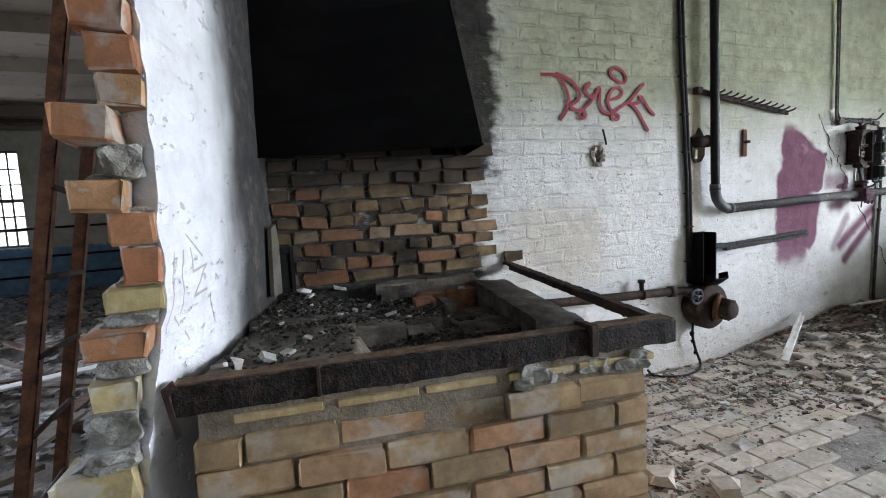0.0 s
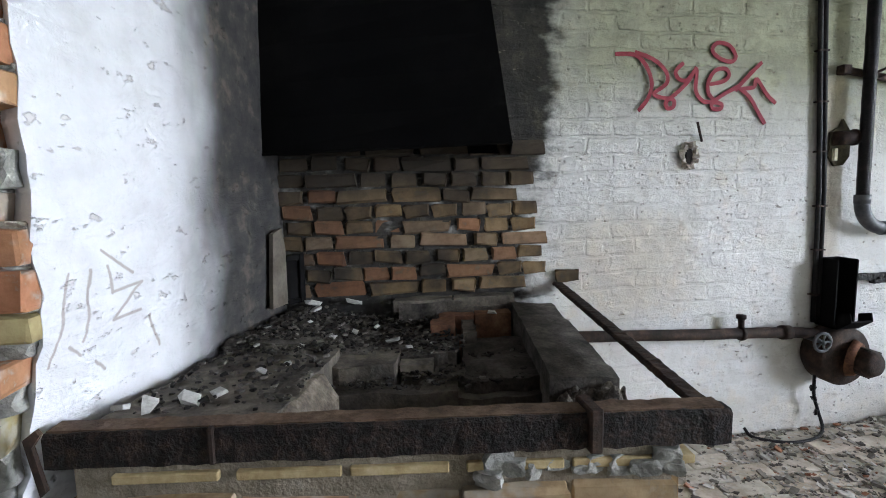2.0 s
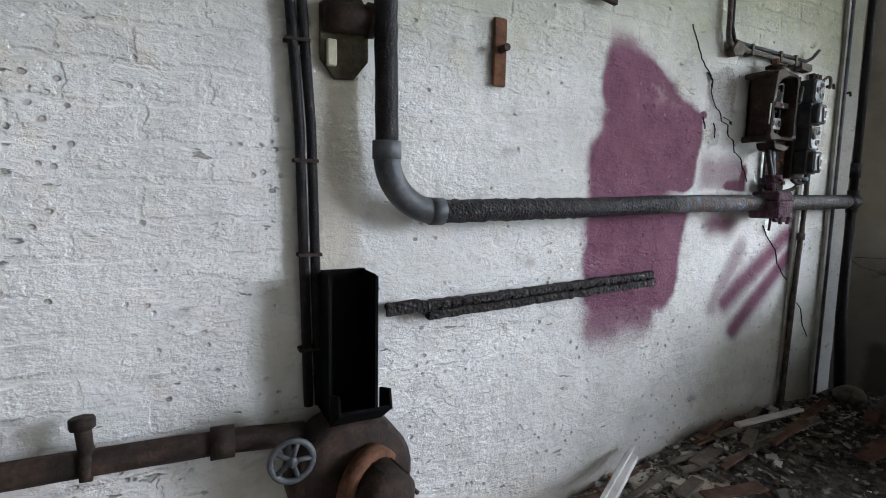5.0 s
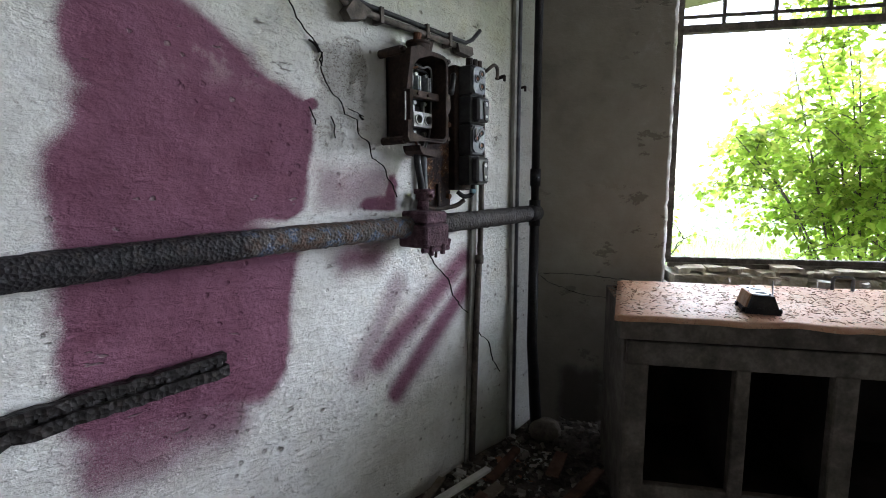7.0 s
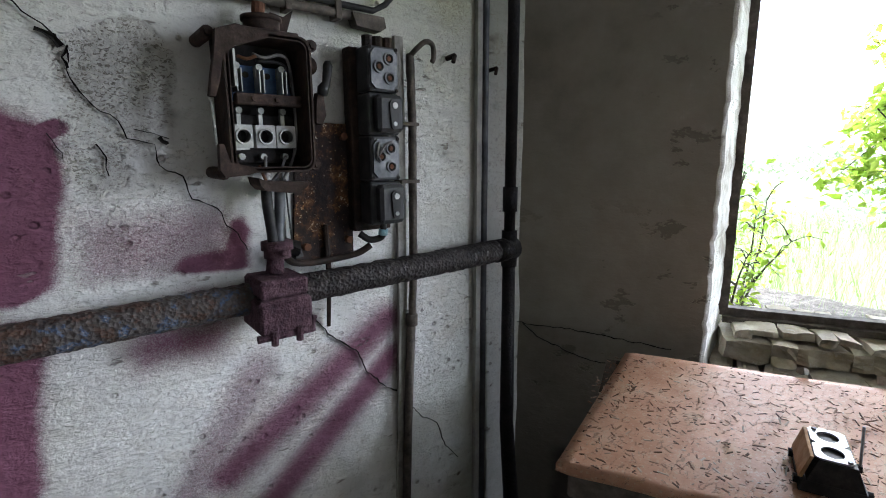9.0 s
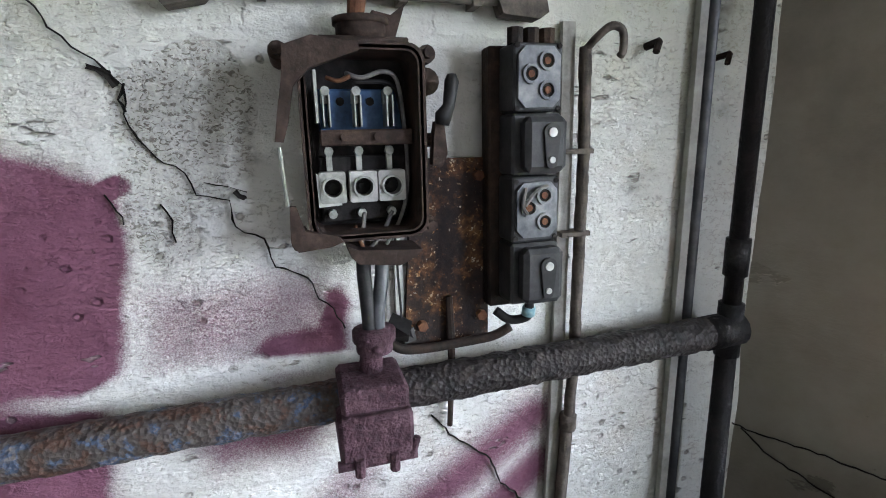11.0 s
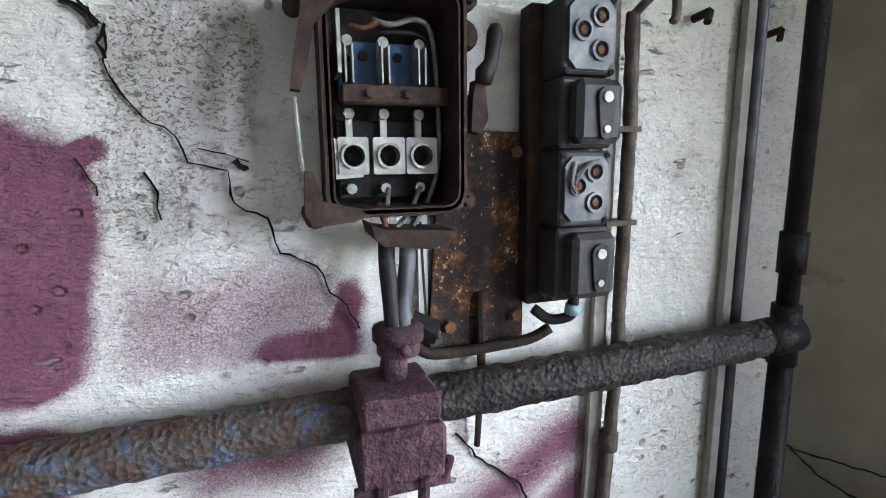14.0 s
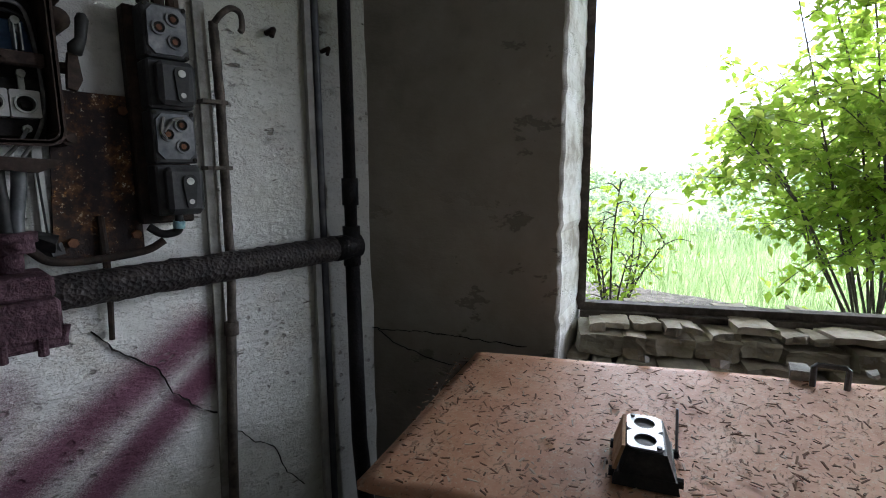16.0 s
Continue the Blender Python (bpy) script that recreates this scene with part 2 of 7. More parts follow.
    col = k.mix(fleck * x.ss(4.2, 4.6) * 0.36, col, (0.24, 0.21, 0.16))
    # layers of limewash that have come away
    edge = k.noise(1.0, 5, 0.66, k.scaled(5, 5, 10), 0.15)
    peel = (edge * 0.8 + mid * 0.2).ss(0.50, 0.525)
    col = k.mix((1.0 - peel) * 0.10, col, (0.50, 0.46, 0.38), "MULTIPLY")
    lip = (edge * 0.8 + mid * 0.2 - 0.512).op("ABSOLUTE").ss(0.006, 0.001) * k.noise(4, 3, 0.6).ss(0.55, 0.66)
    col = k.mix(lip * 0.4, col, (0.24, 0.21, 0.17))
    # rusty and damp stains: by the riser, beside the forge, along the foot
    st = boxmask(x, z, 3.03, 3.20, 0.9, 1.9, 0.07).maxi(boxmask(x, z, 1.55, 2.4, 0.6, 1.25, 0.2) * 0.8).maxi(z.ss(0.45, 0.1) * 0.7)
    st = (st + (mid - 0.5) * 1.1 - 0.35).ss(0.0, 0.7)
    col = k.mix(st * 0.5, col, k.ramp(mid, (0.35, (0.34, 0.25, 0.14)), (0.65, (0.56, 0.48, 0.34))))
    # small pits in clusters
    pits = (k.voronoi(1.0, k.scaled(24, 24, 28)) + (fine - 0.5) * 0.25).ss(0.20, 0.09) * (k.noise(2.6, 4, 0.6) - z * 0.05).ss(0.44, 0.56)
    col = k.mix(pits * 0.5, col, (0.20, 0.17, 0.135))
    # purple spray paint
    wob = (k.noise(5, 3, 0.6) - 0.5) * 0.10
    xs, zs = x + wob, z + wob * 0.8
    side = zs.ss(1.30, 1.38) * 0.045
    a = boxmask(xs - side, zs, 3.985, 4.60, 0.98, 1.45, 0.055) * (xs + (zs - 1.43).op("ABSOLUTE") * 0.20).ss(4.585, 4.515)
    lower = xs.ss(3.95, 4.03) * (xs - (zs - 1.05) * 0.20).ss(4.53, 4.45) * zs.ss(0.68, 0.80) * zs.ss(1.20, 1.08)
    low = xs.ss(3.93, 4.03) * (xs - (zs - 1.05) * 0.22).ss(4.50, 4.36) * zs.ss(0.54, 0.72) * zs.ss(0.86, 0.74) * 0.62
    top = xs.ss(4.00, 4.08) * (xs + (zs - 1.45) * 1.35).ss(4.60, 4.46) * zs.ss(1.40, 1.45) * zs.ss(1.78, 1.56) * (0.66 + mid * 0.6)
    tip = 1.0 - seg(x, z, 4.50, 1.445, 4.552, 1.468).ss(0.008, 0.022)
    gap = boxmask(x, zs, 4.1, 4.90, 1.150, 1.183, 0.012) * x.ss(4.2, 4.52)
    band = boxmask(xs, zs, 4.60, 4.80, 1.0, 1.10, 0.06) * 0.62
    tri = (1.0 - seg(xs, zs, 4.73, 1.185, 4.81, 1.20).ss(0.0, 0.075)).maxi(1.0 - seg(xs, zs, 4.82, 1.20, 4.835, 1.27).ss(0.0, 0.05)) * 0.95
    haze = boxmask(xs, zs, 4.53, 4.85, 1.17, 1.33, 0.06) * 0.44
    s1 = (1.0 - seg(xs, zs, 5.19, 1.00, 4.76, 0.72).ss(-0.02, 0.115)) * 0.74
    s2 = (1.0 - seg(xs, zs, 5.19, 0.885, 4.84, 0.60).ss(-0.02, 0.10)) * 0.82
    s3 = (1.0 - seg(xs, zs, 4.85, 0.95, 4.68, 0.70).ss(0.01, 0.09)) * 0.42
    dens = a.maxi(lower).maxi(top).maxi(tip).maxi(low).maxi(band).maxi(tri).maxi(haze).maxi(s1).maxi(s2).maxi(s3)
    dens = dens * (1.0 - gap * 0.9) * (1.0 - patch * 0.5)
    paint = spray(k, dens)
    wear = 1.0 - marks * 0.35 - (mid * 0.5 + coarse * 0.5).ss(0.53, 0.62) * z.ss(1.45, 1.6) * 0.5
    col = k.mix(paint * wear, col, k.ramp(mid, (0.3, (0.125, 0.046, 0.074)), (0.7, (0.195, 0.085, 0.128))))
    # relief
    vec = k.nt.nodes.new("ShaderNodeCombineXYZ")
    xo = x + (mid - 0.5) * 0.09
    k.nt.links.new(xo.s, vec.inputs[0])
    k.nt.links.new((z + (coarse - 0.5) * 0.06 + (mid - 0.5) * 0.04).s, vec.inputs[1])
    br = k.brick(vec.outputs[0], 0.27, 0.083)
    show = (x.ss(3.6, 2.2) * 0.36 + z.ss(1.4, 1.9) * 0.4 + 0.03) * k.noise(2.4, 3, 0.6).ss(0.35, 0.65)
    k.bump((1.0 - br) * show, 0.8, 0.012)
    k.bump(peel * k.noise(2.5, 3, 0.6).ss(0.4, 0.6), 0.5, 0.004)
    flaky = k.noise(1.0, 6, 0.7, k.scaled(16, 16, 34), 0.25)
    k.bump(flaky, 0.7, 0.009)
    k.bump(k.noise(3.5, 3, 0.5), 0.6, 0.03)
    k.bump(marks * -1.0 + mid * 0.9 - pits * 0.8, 0.9, 0.012)
    k.bump(patch * (k.noise(60, 4, 0.7) - 1.0), 0.9, 0.012)
    k.bump(k.noise(1.0, 5, 0.7, k.scaled(45, 45, 80)), 0.6, 0.005)
    k.bump(fleck * x.ss(4.2, 4.6) * -0.8 - patch * worm * 1.5, 0.8, 0.004)
    k.bump(fine, 0.5, 0.004)
    return k.done(col)


def side_wall_material(name, tint, dirt, ground=True):
    k = Mat(name, 0.9)
    x, y, z = k.xyz()
    coarse, mid, fine = k.noise(1.6, 5, 0.6), k.noise(11, 5, 0.6), k.noise(80, 4, 0.6)
    t = Vector(tint)
    col = k.ramp(coarse * 0.6 + mid * 0.4, (0.3, tuple(t * 0.72)), (0.5, tuple(t)), (0.68, tuple(t * 1.12)))
    st = k.noise(1.0, 3, 0.6, k.scaled(7, 7, 26))
    chips = (st * 0.8 + coarse * 0.2).ss(0.60, 0.645)
    col = k.mix(chips * 0.7, col, tuple(Vector(dirt)))
    k.bump(chips * -1.0 + mid, 0.45, 0.005)
    k.bump(fine, 0.3, 0.003)
    return k.done(col)


def window_wall_material():
    """Grey-beige limewash toned down for a backlit wall's shade, with a whiter, window-lit reveal, worn along the
    broken edge.
    """
    k = Mat("shaded_grey_limewash", 0.9)
    x, y, z = k.xyz()
    a = (x - 5.68) * 0.4848 - y * 0.8746
    n = (x - 5.68) * 0.8746 + y * 0.4848
    coarse, mid, fine = k.noise(1.4, 5, 0.6), k.noise(9, 6, 0.65), k.noise(80, 4, 0.6)
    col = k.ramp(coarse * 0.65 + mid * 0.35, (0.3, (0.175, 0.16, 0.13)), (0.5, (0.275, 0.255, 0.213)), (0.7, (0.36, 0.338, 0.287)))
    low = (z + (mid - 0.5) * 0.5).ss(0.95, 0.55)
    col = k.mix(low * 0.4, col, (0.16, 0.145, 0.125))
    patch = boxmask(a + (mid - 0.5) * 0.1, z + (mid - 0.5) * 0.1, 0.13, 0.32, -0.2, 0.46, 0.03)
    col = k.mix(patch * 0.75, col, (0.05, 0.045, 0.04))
    ch = k.noise(1.0, 5, 0.68, k.scaled(6, 6, 11), 0.2)
    chips = (ch + a.ss(0.0, 0.5) * 0.05).ss(0.61, 0.645) * z.ss(1.35, 1.1).maxi(a.ss(0.30, 0.42))
    col = k.mix(chips * 0.5, col, (0.09, 0.08, 0.066))
    # white painted reveal, its window light added to the colour
    lit_rev = (n + (mid - 0.5) * 0.012).ss(0.001, 0.006) * a.ss(0.40, 0.48)
    col = k.mix(lit_rev, col, k.ramp(mid, (0.36, (0.36, 0.33, 0.28)), (0.48, (0.62, 0.61, 0.57)), (0.62, (0.76, 0.76, 0.74))))
    k.bump(k.noise(1.0, 5, 0.65, k.scaled(10, 10, 20), 0.2), 0.6, 0.008)
    k.bump(chips * -1.0 + mid * 0.6, 0.5, 0.006)
    k.bump(fine, 0.3, 0.003)
    return k.done(col)


def brick_material(name, stops, mortar=(0.33, 0.32, 0.29), soot_shade=0.0, wash=0.0, fire=False):
    """Bricks that differ one from the next."""
    k = Mat(name, 0.9)
    r = k.random()
    mid, fine = k.noise(22, 5, 0.65), k.noise(110, 4, 0.6)
    base = k.ramp(r, *stops)
    col = k.mix(mid.ss(0.35, 0.7) * 0.6, base, (0.5, 0.42, 0.30), "MULTIPLY")
    col = k.mix(k.noise(5, 4, 0.6).ss(0.42, 0.7) * 0.45, col, (0.55, 0.46, 0.34), "MULTIPLY")
    col = k.mix(mid.ss(0.56, 0.66) * 0.6, col, mortar)
    if soot_shade:
        s = (k.noise(3.2, 4, 0.6) + r * 0.25).ss(0.42, 0.72)
        if fire:
            x, y, z = k.xyz()
            burn = seg(x, z, 0.45, 0.9, 0.95, 0.88).ss(0.05, 0.42)
            # the z term paints the hood's shadow onto the top rows
            s = ((s * 0.6 + burn * 0.14) * (x.ss(0.35, 1.15) * 0.55 + 0.45) * (1.0 - z.ss(1.25, 1.42) * 0.75)).maxi(0.0).mini(1.0)
        col = k.mix((1.0 - s) * soot_shade, col, (0.020, 0.018, 0.016))
    if wash:
        col = k.mix(k.noise(6, 4, 0.6).ss(0.5, 0.6) * wash, col, (0.52, 0.52, 0.48))
    k.bump(mid, 0.5, 0.006)
    k.bump(fine, 0.4, 0.002)
    return k.done(col)


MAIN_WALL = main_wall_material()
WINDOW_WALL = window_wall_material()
PIER_FACE = side_wall_material("white_plaster", (0.72, 0.73, 0.75), (0.50, 0.46, 0.42))
PLAIN_WALL = side_wall_material("dull_whitewash", (0.38, 0.37, 0.33), (0.22, 0.20, 0.17))
CEILING = side_wall_material("stained_boards", (0.20, 0.17, 0.135), (0.12, 0.09, 0.07))
SOOT_SHADE_BRICK = brick_material("sooty_shaded_brick", ((0.0, (0.30, 0.21, 0.11)), (0.35, (0.36, 0.25, 0.13)), (0.6, (0.26, 0.20, 0.13)), (0.85, (0.42, 0.19, 0.09)), (1.0, (0.40, 0.33, 0.23))), mortar=(0.20, 0.17, 0.12), soot_shade=0.97, fire=True)
HEARTH_BRICK = brick_material("yellow_brick", ((0.0, (0.46, 0.34, 0.20)), (0.4, (0.56, 0.42, 0.25)), (0.75, (0.50, 0.33, 0.20)), (1.0, (0.52, 0.27, 0.15))), mortar=(0.34, 0.28, 0.20), soot_shade=0.35, wash=0.42)
JOINT = mottled("brown_mortar", (0.16, 0.135, 0.10), (0.25, 0.215, 0.16), (0.36, 0.32, 0.26), 14, 90, 0.95, 0, 0.8, 0.008)
PIER_BRICK = brick_material("broken_brick", ((0.0, (0.46, 0.20, 0.11)), (0.3, (0.45, 0.24, 0.13)), (0.45, (0.46, 0.39, 0.20)), (0.7, (0.43, 0.36, 0.19)), (0.85, (0.46, 0.26, 0.14)), (1.0, (0.42, 0.31, 0.17))), mortar=(0.40, 0.39, 0.35), wash=0.55)
MORTAR = mottled("lime_mortar", (0.22, 0.22, 0.20), (0.34, 0.34, 0.31), (0.48, 0.47, 0.43), 14, 90, 0.95, 0, 0.8, 0.008)
ASH = mottled("ash_and_soot", (0.03, 0.027, 0.024), (0.09, 0.08, 0.069), (0.20, 0.178, 0.15), 9, 80, 0.95, 0, 0.9, 0.008)
SLAB = mottled("sooty_concrete", (0.06, 0.054, 0.047), (0.14, 0.122, 0.10), (0.26, 0.225, 0.18), 8, 60, 0.95, 0, 0.8, 0.008)
RUST = mottled("dark_rust", (0.014, 0.012, 0.011), (0.035, 0.024, 0.019), (0.09, 0.055, 0.038), 14, 90, 0.75, 0.25, 0.7, 0.004)
RUST_RED = mottled("red_rust", (0.05, 0.026, 0.018), (0.13, 0.06, 0.035), (0.24, 0.12, 0.06), 16, 100, 0.85, 0.1, 0.6, 0.003)
BLACK_STEEL = mottled("black_steel", (0.0035, 0.0035, 0.0035), (0.005, 0.005, 0.005), (0.010, 0.0095, 0.009), 3, 40, 0.8, 0.0, 0.2, 0.002)
BLACK_STEEL.node_tree.nodes["Principled BSDF"].inputs["Specular IOR Level"].default_value = 0.05
TARRY_RUST = mottled("tarry_rust", (0.007, 0.0065, 0.006), (0.018, 0.014, 0.012), (0.075, 0.048, 0.034), 26, 100, 0.7, 0.05, 1.0, 0.012)
TAR = mottled("tarred_pipe", (0.005, 0.005, 0.0055), (0.010, 0.0095, 0.010), (0.026, 0.022, 0.021), 20, 120, 0.48, 0.1, 0.8, 0.004)
GREY_IRON = mottled("grey_iron", (0.05, 0.055, 0.06), (0.10, 0.105, 0.11), (0.17, 0.175, 0.18), 12, 70, 0.55, 0.4, 0.4, 0.002)


def floor_material():
    """Pale dust that gives way to dark soil and ash by the window corner."""
    k = Mat("dusty_ground", 0.97)
    x, y, z = k.xyz()
    big, mid, fine = k.noise(2.2, 5, 0.65), k.noise(14, 5, 0.65), k.noise(55, 4, 0.65)
    dust = k.ramp(big * 0.7 + fine * 0.3, (0.35, (0.18, 0.17, 0.152)), (0.5, (0.32, 0.30, 0.27)), (0.68, (0.48, 0.455, 0.41)))
    soil = k.ramp(mid * 0.6 + fine * 0.4, (0.36, (0.045, 0.039, 0.033)), (0.52, (0.11, 0.095, 0.08)), (0.7, (0.25, 0.22, 0.185)))
    heap = ((x - 4.55) + (y + 0.75) * 0.35 + (mid - 0.5) * 0.9 + (big - 0.5) * 0.8).ss(-0.30, 0.25)
    k.bump(mid, 0.7, 0.03)
    k.bump(fine, 0.9, 0.012)
    return k.done(k.mix(heap, dust, soil))


FLOOR_DIRT = floor_material()
WOOD_GREY = mottled("weathered_wood", (0.07, 0.058, 0.046), (0.14, 0.118, 0.092), (0.24, 0.205, 0.165), 10, 70, 0.9, 0, 0.6, 0.003)

# ---- setting ----
def sstep(a, b, v):
    t = min(1.0, max(0.0, (v - a) / (b - a)))
    return t * t * (3 - 2 * t)


def gz(x, y):
    """Height of the littered floor: a low bank of dirt lies towards the window corner."""
    h = 0.21 * sstep(3.1, 5.1, x) * (0.45 + 0.55 * sstep(-1.5, -0.15, y)) * sstep(-3.0, -1.0, y)
    h += 0.035 * noise.noise(Vector((x * 2.1, y * 2.1, 3))) * sstep(2.2, 4.2, x)
    if x < -0.25:
        h += 0.05 * (0.5 + noise.noise(Vector((x * 1.7, y * 1.7, 7)))) * sstep(-0.25, -0.8, x)
    return h + 0.006 * noise.noise(Vector((x * 9, y * 9, 1)))


def sheet(bm, x0, x1, y0, y1, nx, ny, zf):
    g = [[bm.verts.new((x0 + (x1 - x0) * i / nx, y0 + (y1 - y0) * j / ny, zf(x0 + (x1 - x0) * i / nx, y0 + (y1 - y0) * j / ny))) for j in range(ny + 1)] for i in range(nx + 1)]
    for i in range(nx):
        for j in range(ny):
            bm.faces.new((g[i][j], g[i + 1][j], g[i + 1][j + 1], g[i][j + 1]))


bm = bmesh.new()
sheet(bm, -8.2, 9.6, -6.3, 8.1, 180, 140, lambda x, y: gz(x, y) - 0.012)
FLOOR = tagged(part("floor", bm, FLOOR_DIRT, None, "", True), "dusty brick-paved workshop floor strewn with rubble", "floor", kind="structure")

# the window wall stands at an open angle to the main wall: a runs along it, n outward
W_O, W_U, W_N = Vector((5.68, 0, 0)), Vector((0.4848, -0.8746, 0)), Vector((0.8746, 0.4848, 0))
W_M = Matrix(((W_U.x, W_N.x, 0, W_O.x), (W_U.y, W_N.y, 0, W_O.y), (0, 0, 1, 0), (0, 0, 0, 1)))


def wp(a, n, z):
    return W_O + W_U * a + W_N * n + Vector((0, 0, z))


def wall_grid(bm, x0, x1, z0, z1, step, amp, thick):
    """A wall along x whose face at y = 0 is slightly uneven."""
    nx, nz = int((x1 - x0) / step), int((z1 - z0) / step)
    g = [[bm.verts.new((x0 + (x1 - x0) * i / nx, 0, z0 + (z1 - z0) * j / nz)) for j in range(nz + 1)] for i in range(nx + 1)]
    for row in g:
        for v in row:
            v.co.y = amp * (noise.noise(v.co * 3.1) + 0.5 * noise.noise(v.co * 9.0))
    for i in range(nx):
        for j in range(nz):
            bm.faces.new((g[i][j], g[i][j + 1], g[i + 1][j + 1], g[i + 1][j]))
    box(bm, x0, x1, 0.02, thick, z0, z1)


bm = bmesh.new()
wall_grid(bm, 0.2, 5.95, -0.3, 3.2, 0.04, 0.006, 0.32)
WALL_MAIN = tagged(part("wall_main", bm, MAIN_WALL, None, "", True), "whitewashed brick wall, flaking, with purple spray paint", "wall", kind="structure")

WINDOW_A0, WINDOW_A1, SILL_Z, HEAD_Z = 0.548, 2.55, 0.76, 2.85
bm = bmesh.new()
rows = []
for j in range(150):
    z = -0.3 + 3.5 * j / 149
    e = WINDOW_A0 + 0.004 * noise.noise(Vector((1, 2, z * 9))) + 0.007 * noise.noise(Vector((4, 2, z * 31)))
    rows.append([bm.verts.new((a, n, z)) for a, n in ((-0.12, 0.0), (0.1, 0.0), (0.3, 0.0), (e - 0.012, 0.0), (e, 0.008 + 0.006 * noise.noise(Vector((7, 2, z * 23)))), (e + 0.062, 0.27), (e + 0.066, 0.42), (-0.12, 0.42))])
for u, v in zip(rows, rows[1:]):
    for k in range(8):
        bm.faces.new((u[k], u[(k + 1) % 8], v[(k + 1) % 8], v[k]))
box(bm, WINDOW_A0 - 0.01, WINDOW_A1, 0.0, 0.42, -0.3, SILL_Z)
box(bm, WINDOW_A0 - 0.01, WINDOW_A1, 0.0, 0.42, HEAD_Z, 3.2)
for a0, a1, z0, z1 in ((WINDOW_A1, 3.3, -0.3, 3.2), (5.5, 7.4, -0.3, 3.2), (3.3, 5.5, -0.3, 0.95), (3.3, 5.5, 2.85, 3.2)):
    box(bm, a0, a1, 0.0, 0.42, z0, z1)
bmesh.ops.transform(bm, matrix=W_M, verts=bm.verts)
WALL_WINDOW = tagged(part("wall_window", bm, WINDOW_WALL), "limewashed wall, grey toned for its shade, with a broken-edged window opening", "wall", kind="structure")

# partition with its broken end
PD, PE = Vector((0.335, 0.02)), Vector((-0.005, -1.13))
bm = bmesh.new()
left = Vector((-0.95, 0.3)) * 0.155
rows = []
for j in range(90):
    z = -0.1 + 3.3 * j / 89
    sh = -0.085 * sstep(1.15, 0.55, z) + 0.012 * noise.noise(Vector((3, 5, z * 11))) + 0.008 * noise.noise(Vector((3, 5, z * 37)))
    e = PE + Vector((sh, 0.02 * noise.noise(Vector((9, 5, z * 13)))))
    row = [e + left * 0.85 + Vector((0.03, 0.05)), e + Vector((0.012, 0.005))]
    for k in range(1, 13):
        q = (PE + Vector((sh * (1 - k / 12), 0))).lerp(PD, k / 12)
        row.append(q + Vector((0.95, -0.3)) * 0.006 * noise.noise(Vector((q.x * 4, q.y * 4, z * 4))))
    row.append(PD + left)
    rows.append([bm.verts.new((p.x, p.y, z)) for p in row])
n = len(rows[0])
for u, v in zip(rows, rows[1:]):
    for k in range(n):
        bm.faces.new((u[k], u[(k + 1) % n], v[(k + 1) % n], v[k]))


def pier_material():
    k = Mat("white_plaster_soot_shade", 0.85)
    x, y, z = k.xyz()
    coarse, mid, fine = k.noise(2.2, 5, 0.6), k.noise(12, 5, 0.6), k.noise(80, 4, 0.6)
    col = k.ramp(coarse * 0.55 + mid * 0.45, (0.3, (0.60, 0.60, 0.62)), (0.5, (0.74, 0.75, 0.78)), (0.68, (0.82, 0.83, 0.86)))
    ch = k.noise(1.0, 3, 0.6, k.scaled(16, 16, 30))
    chips = (ch * 0.75 + mid * 0.25).ss(0.60, 0.65)
    col = k.mix(chips * 0.3, col, (0.40, 0.34, 0.29))
    scratch = None
    for y0, z0, y1, z1 in ((-1.043, 1.157, -1.098, 0.955), (-0.988, 1.157, -1.006, 0.988), (-0.931, 1.159, -0.919, 1.088), (-0.919, 1.09, -0.83, 1.10), (-0.83, 1.10, -0.926, 1.018), (-0.926, 1.018, -0.838, 1.024), (-1.045, 0.985, -1.01, 0.955), (-0.97, 0.925, -0.94, 0.895), (-0.94, 1.2, -0.86, 1.13), (-0.80, 1.0, -0.76, 0.90)):
        d = seg(y + (mid - 0.5) * 0.03, z, y0, z0, y1, z1)
        scratch = d if scratch is None else scratch.mini(d)
    col = k.mix(scratch.ss(0.0065, 0.0015) * 0.7, col, (0.30, 0.25, 0.22))
    # grey shadow gradient towards the forge painted in, together with sooty blotches
    soot_shade = (y + (mid - 0.5) * 0.10 + (k.noise(1.0, 3, 0.55, k.scaled(5, 5, 3)) - 0.5) * 0.22 - (z - 1.2) * 0.02).ss(-0.76, -0.40)
    col = k.mix(soot_shade * 0.96, col, k.ramp(mid, (0.38, (0.009, 0.0085, 0.008)), (0.55, (0.028, 0.024, 0.02)), (0.72, (0.10, 0.08, 0.058))))
    k.bump(chips * -1.0 + mid, 0.8, 0.010)
    k.bump(k.noise(1.0, 5, 0.65, k.scaled(9, 9, 14), 0.8), 0.7, 0.012)
    k.bump(fine, 0.3, 0.003)
    return k.done(col)


WALL_PIER = tagged(part("wall_partition", bm, pier_material()), "white plastered partition broken off to bare bricks", "wall", kind="structure")

# walls out of view, added to close the rooms; dull tone limits bounced light
bm = bmesh.new()
box(bm, 0.02, 0.2, 0.05, 8.0, -0.3, 3.2)
box(bm, -8.2, 0.2, 7.85, 8.2, -0.3, 0.35)
box(bm, -8.2, -4.35, 7.85, 8.2, 0.35, 3.2)
tagged(part("wall_left_room_side", bm, PLAIN_WALL), "unseen plain wall added to close the neighbouring room", "wall", kind="structure")
bm = bmesh.new()
box(bm, -8.3, 9.7, -6.3, -6.0, -0.3, 3.2)
tagged(part("wall_back", bm, PLAIN_WALL), "unseen dull back wall added to keep out fill light", "wall", kind="structure")
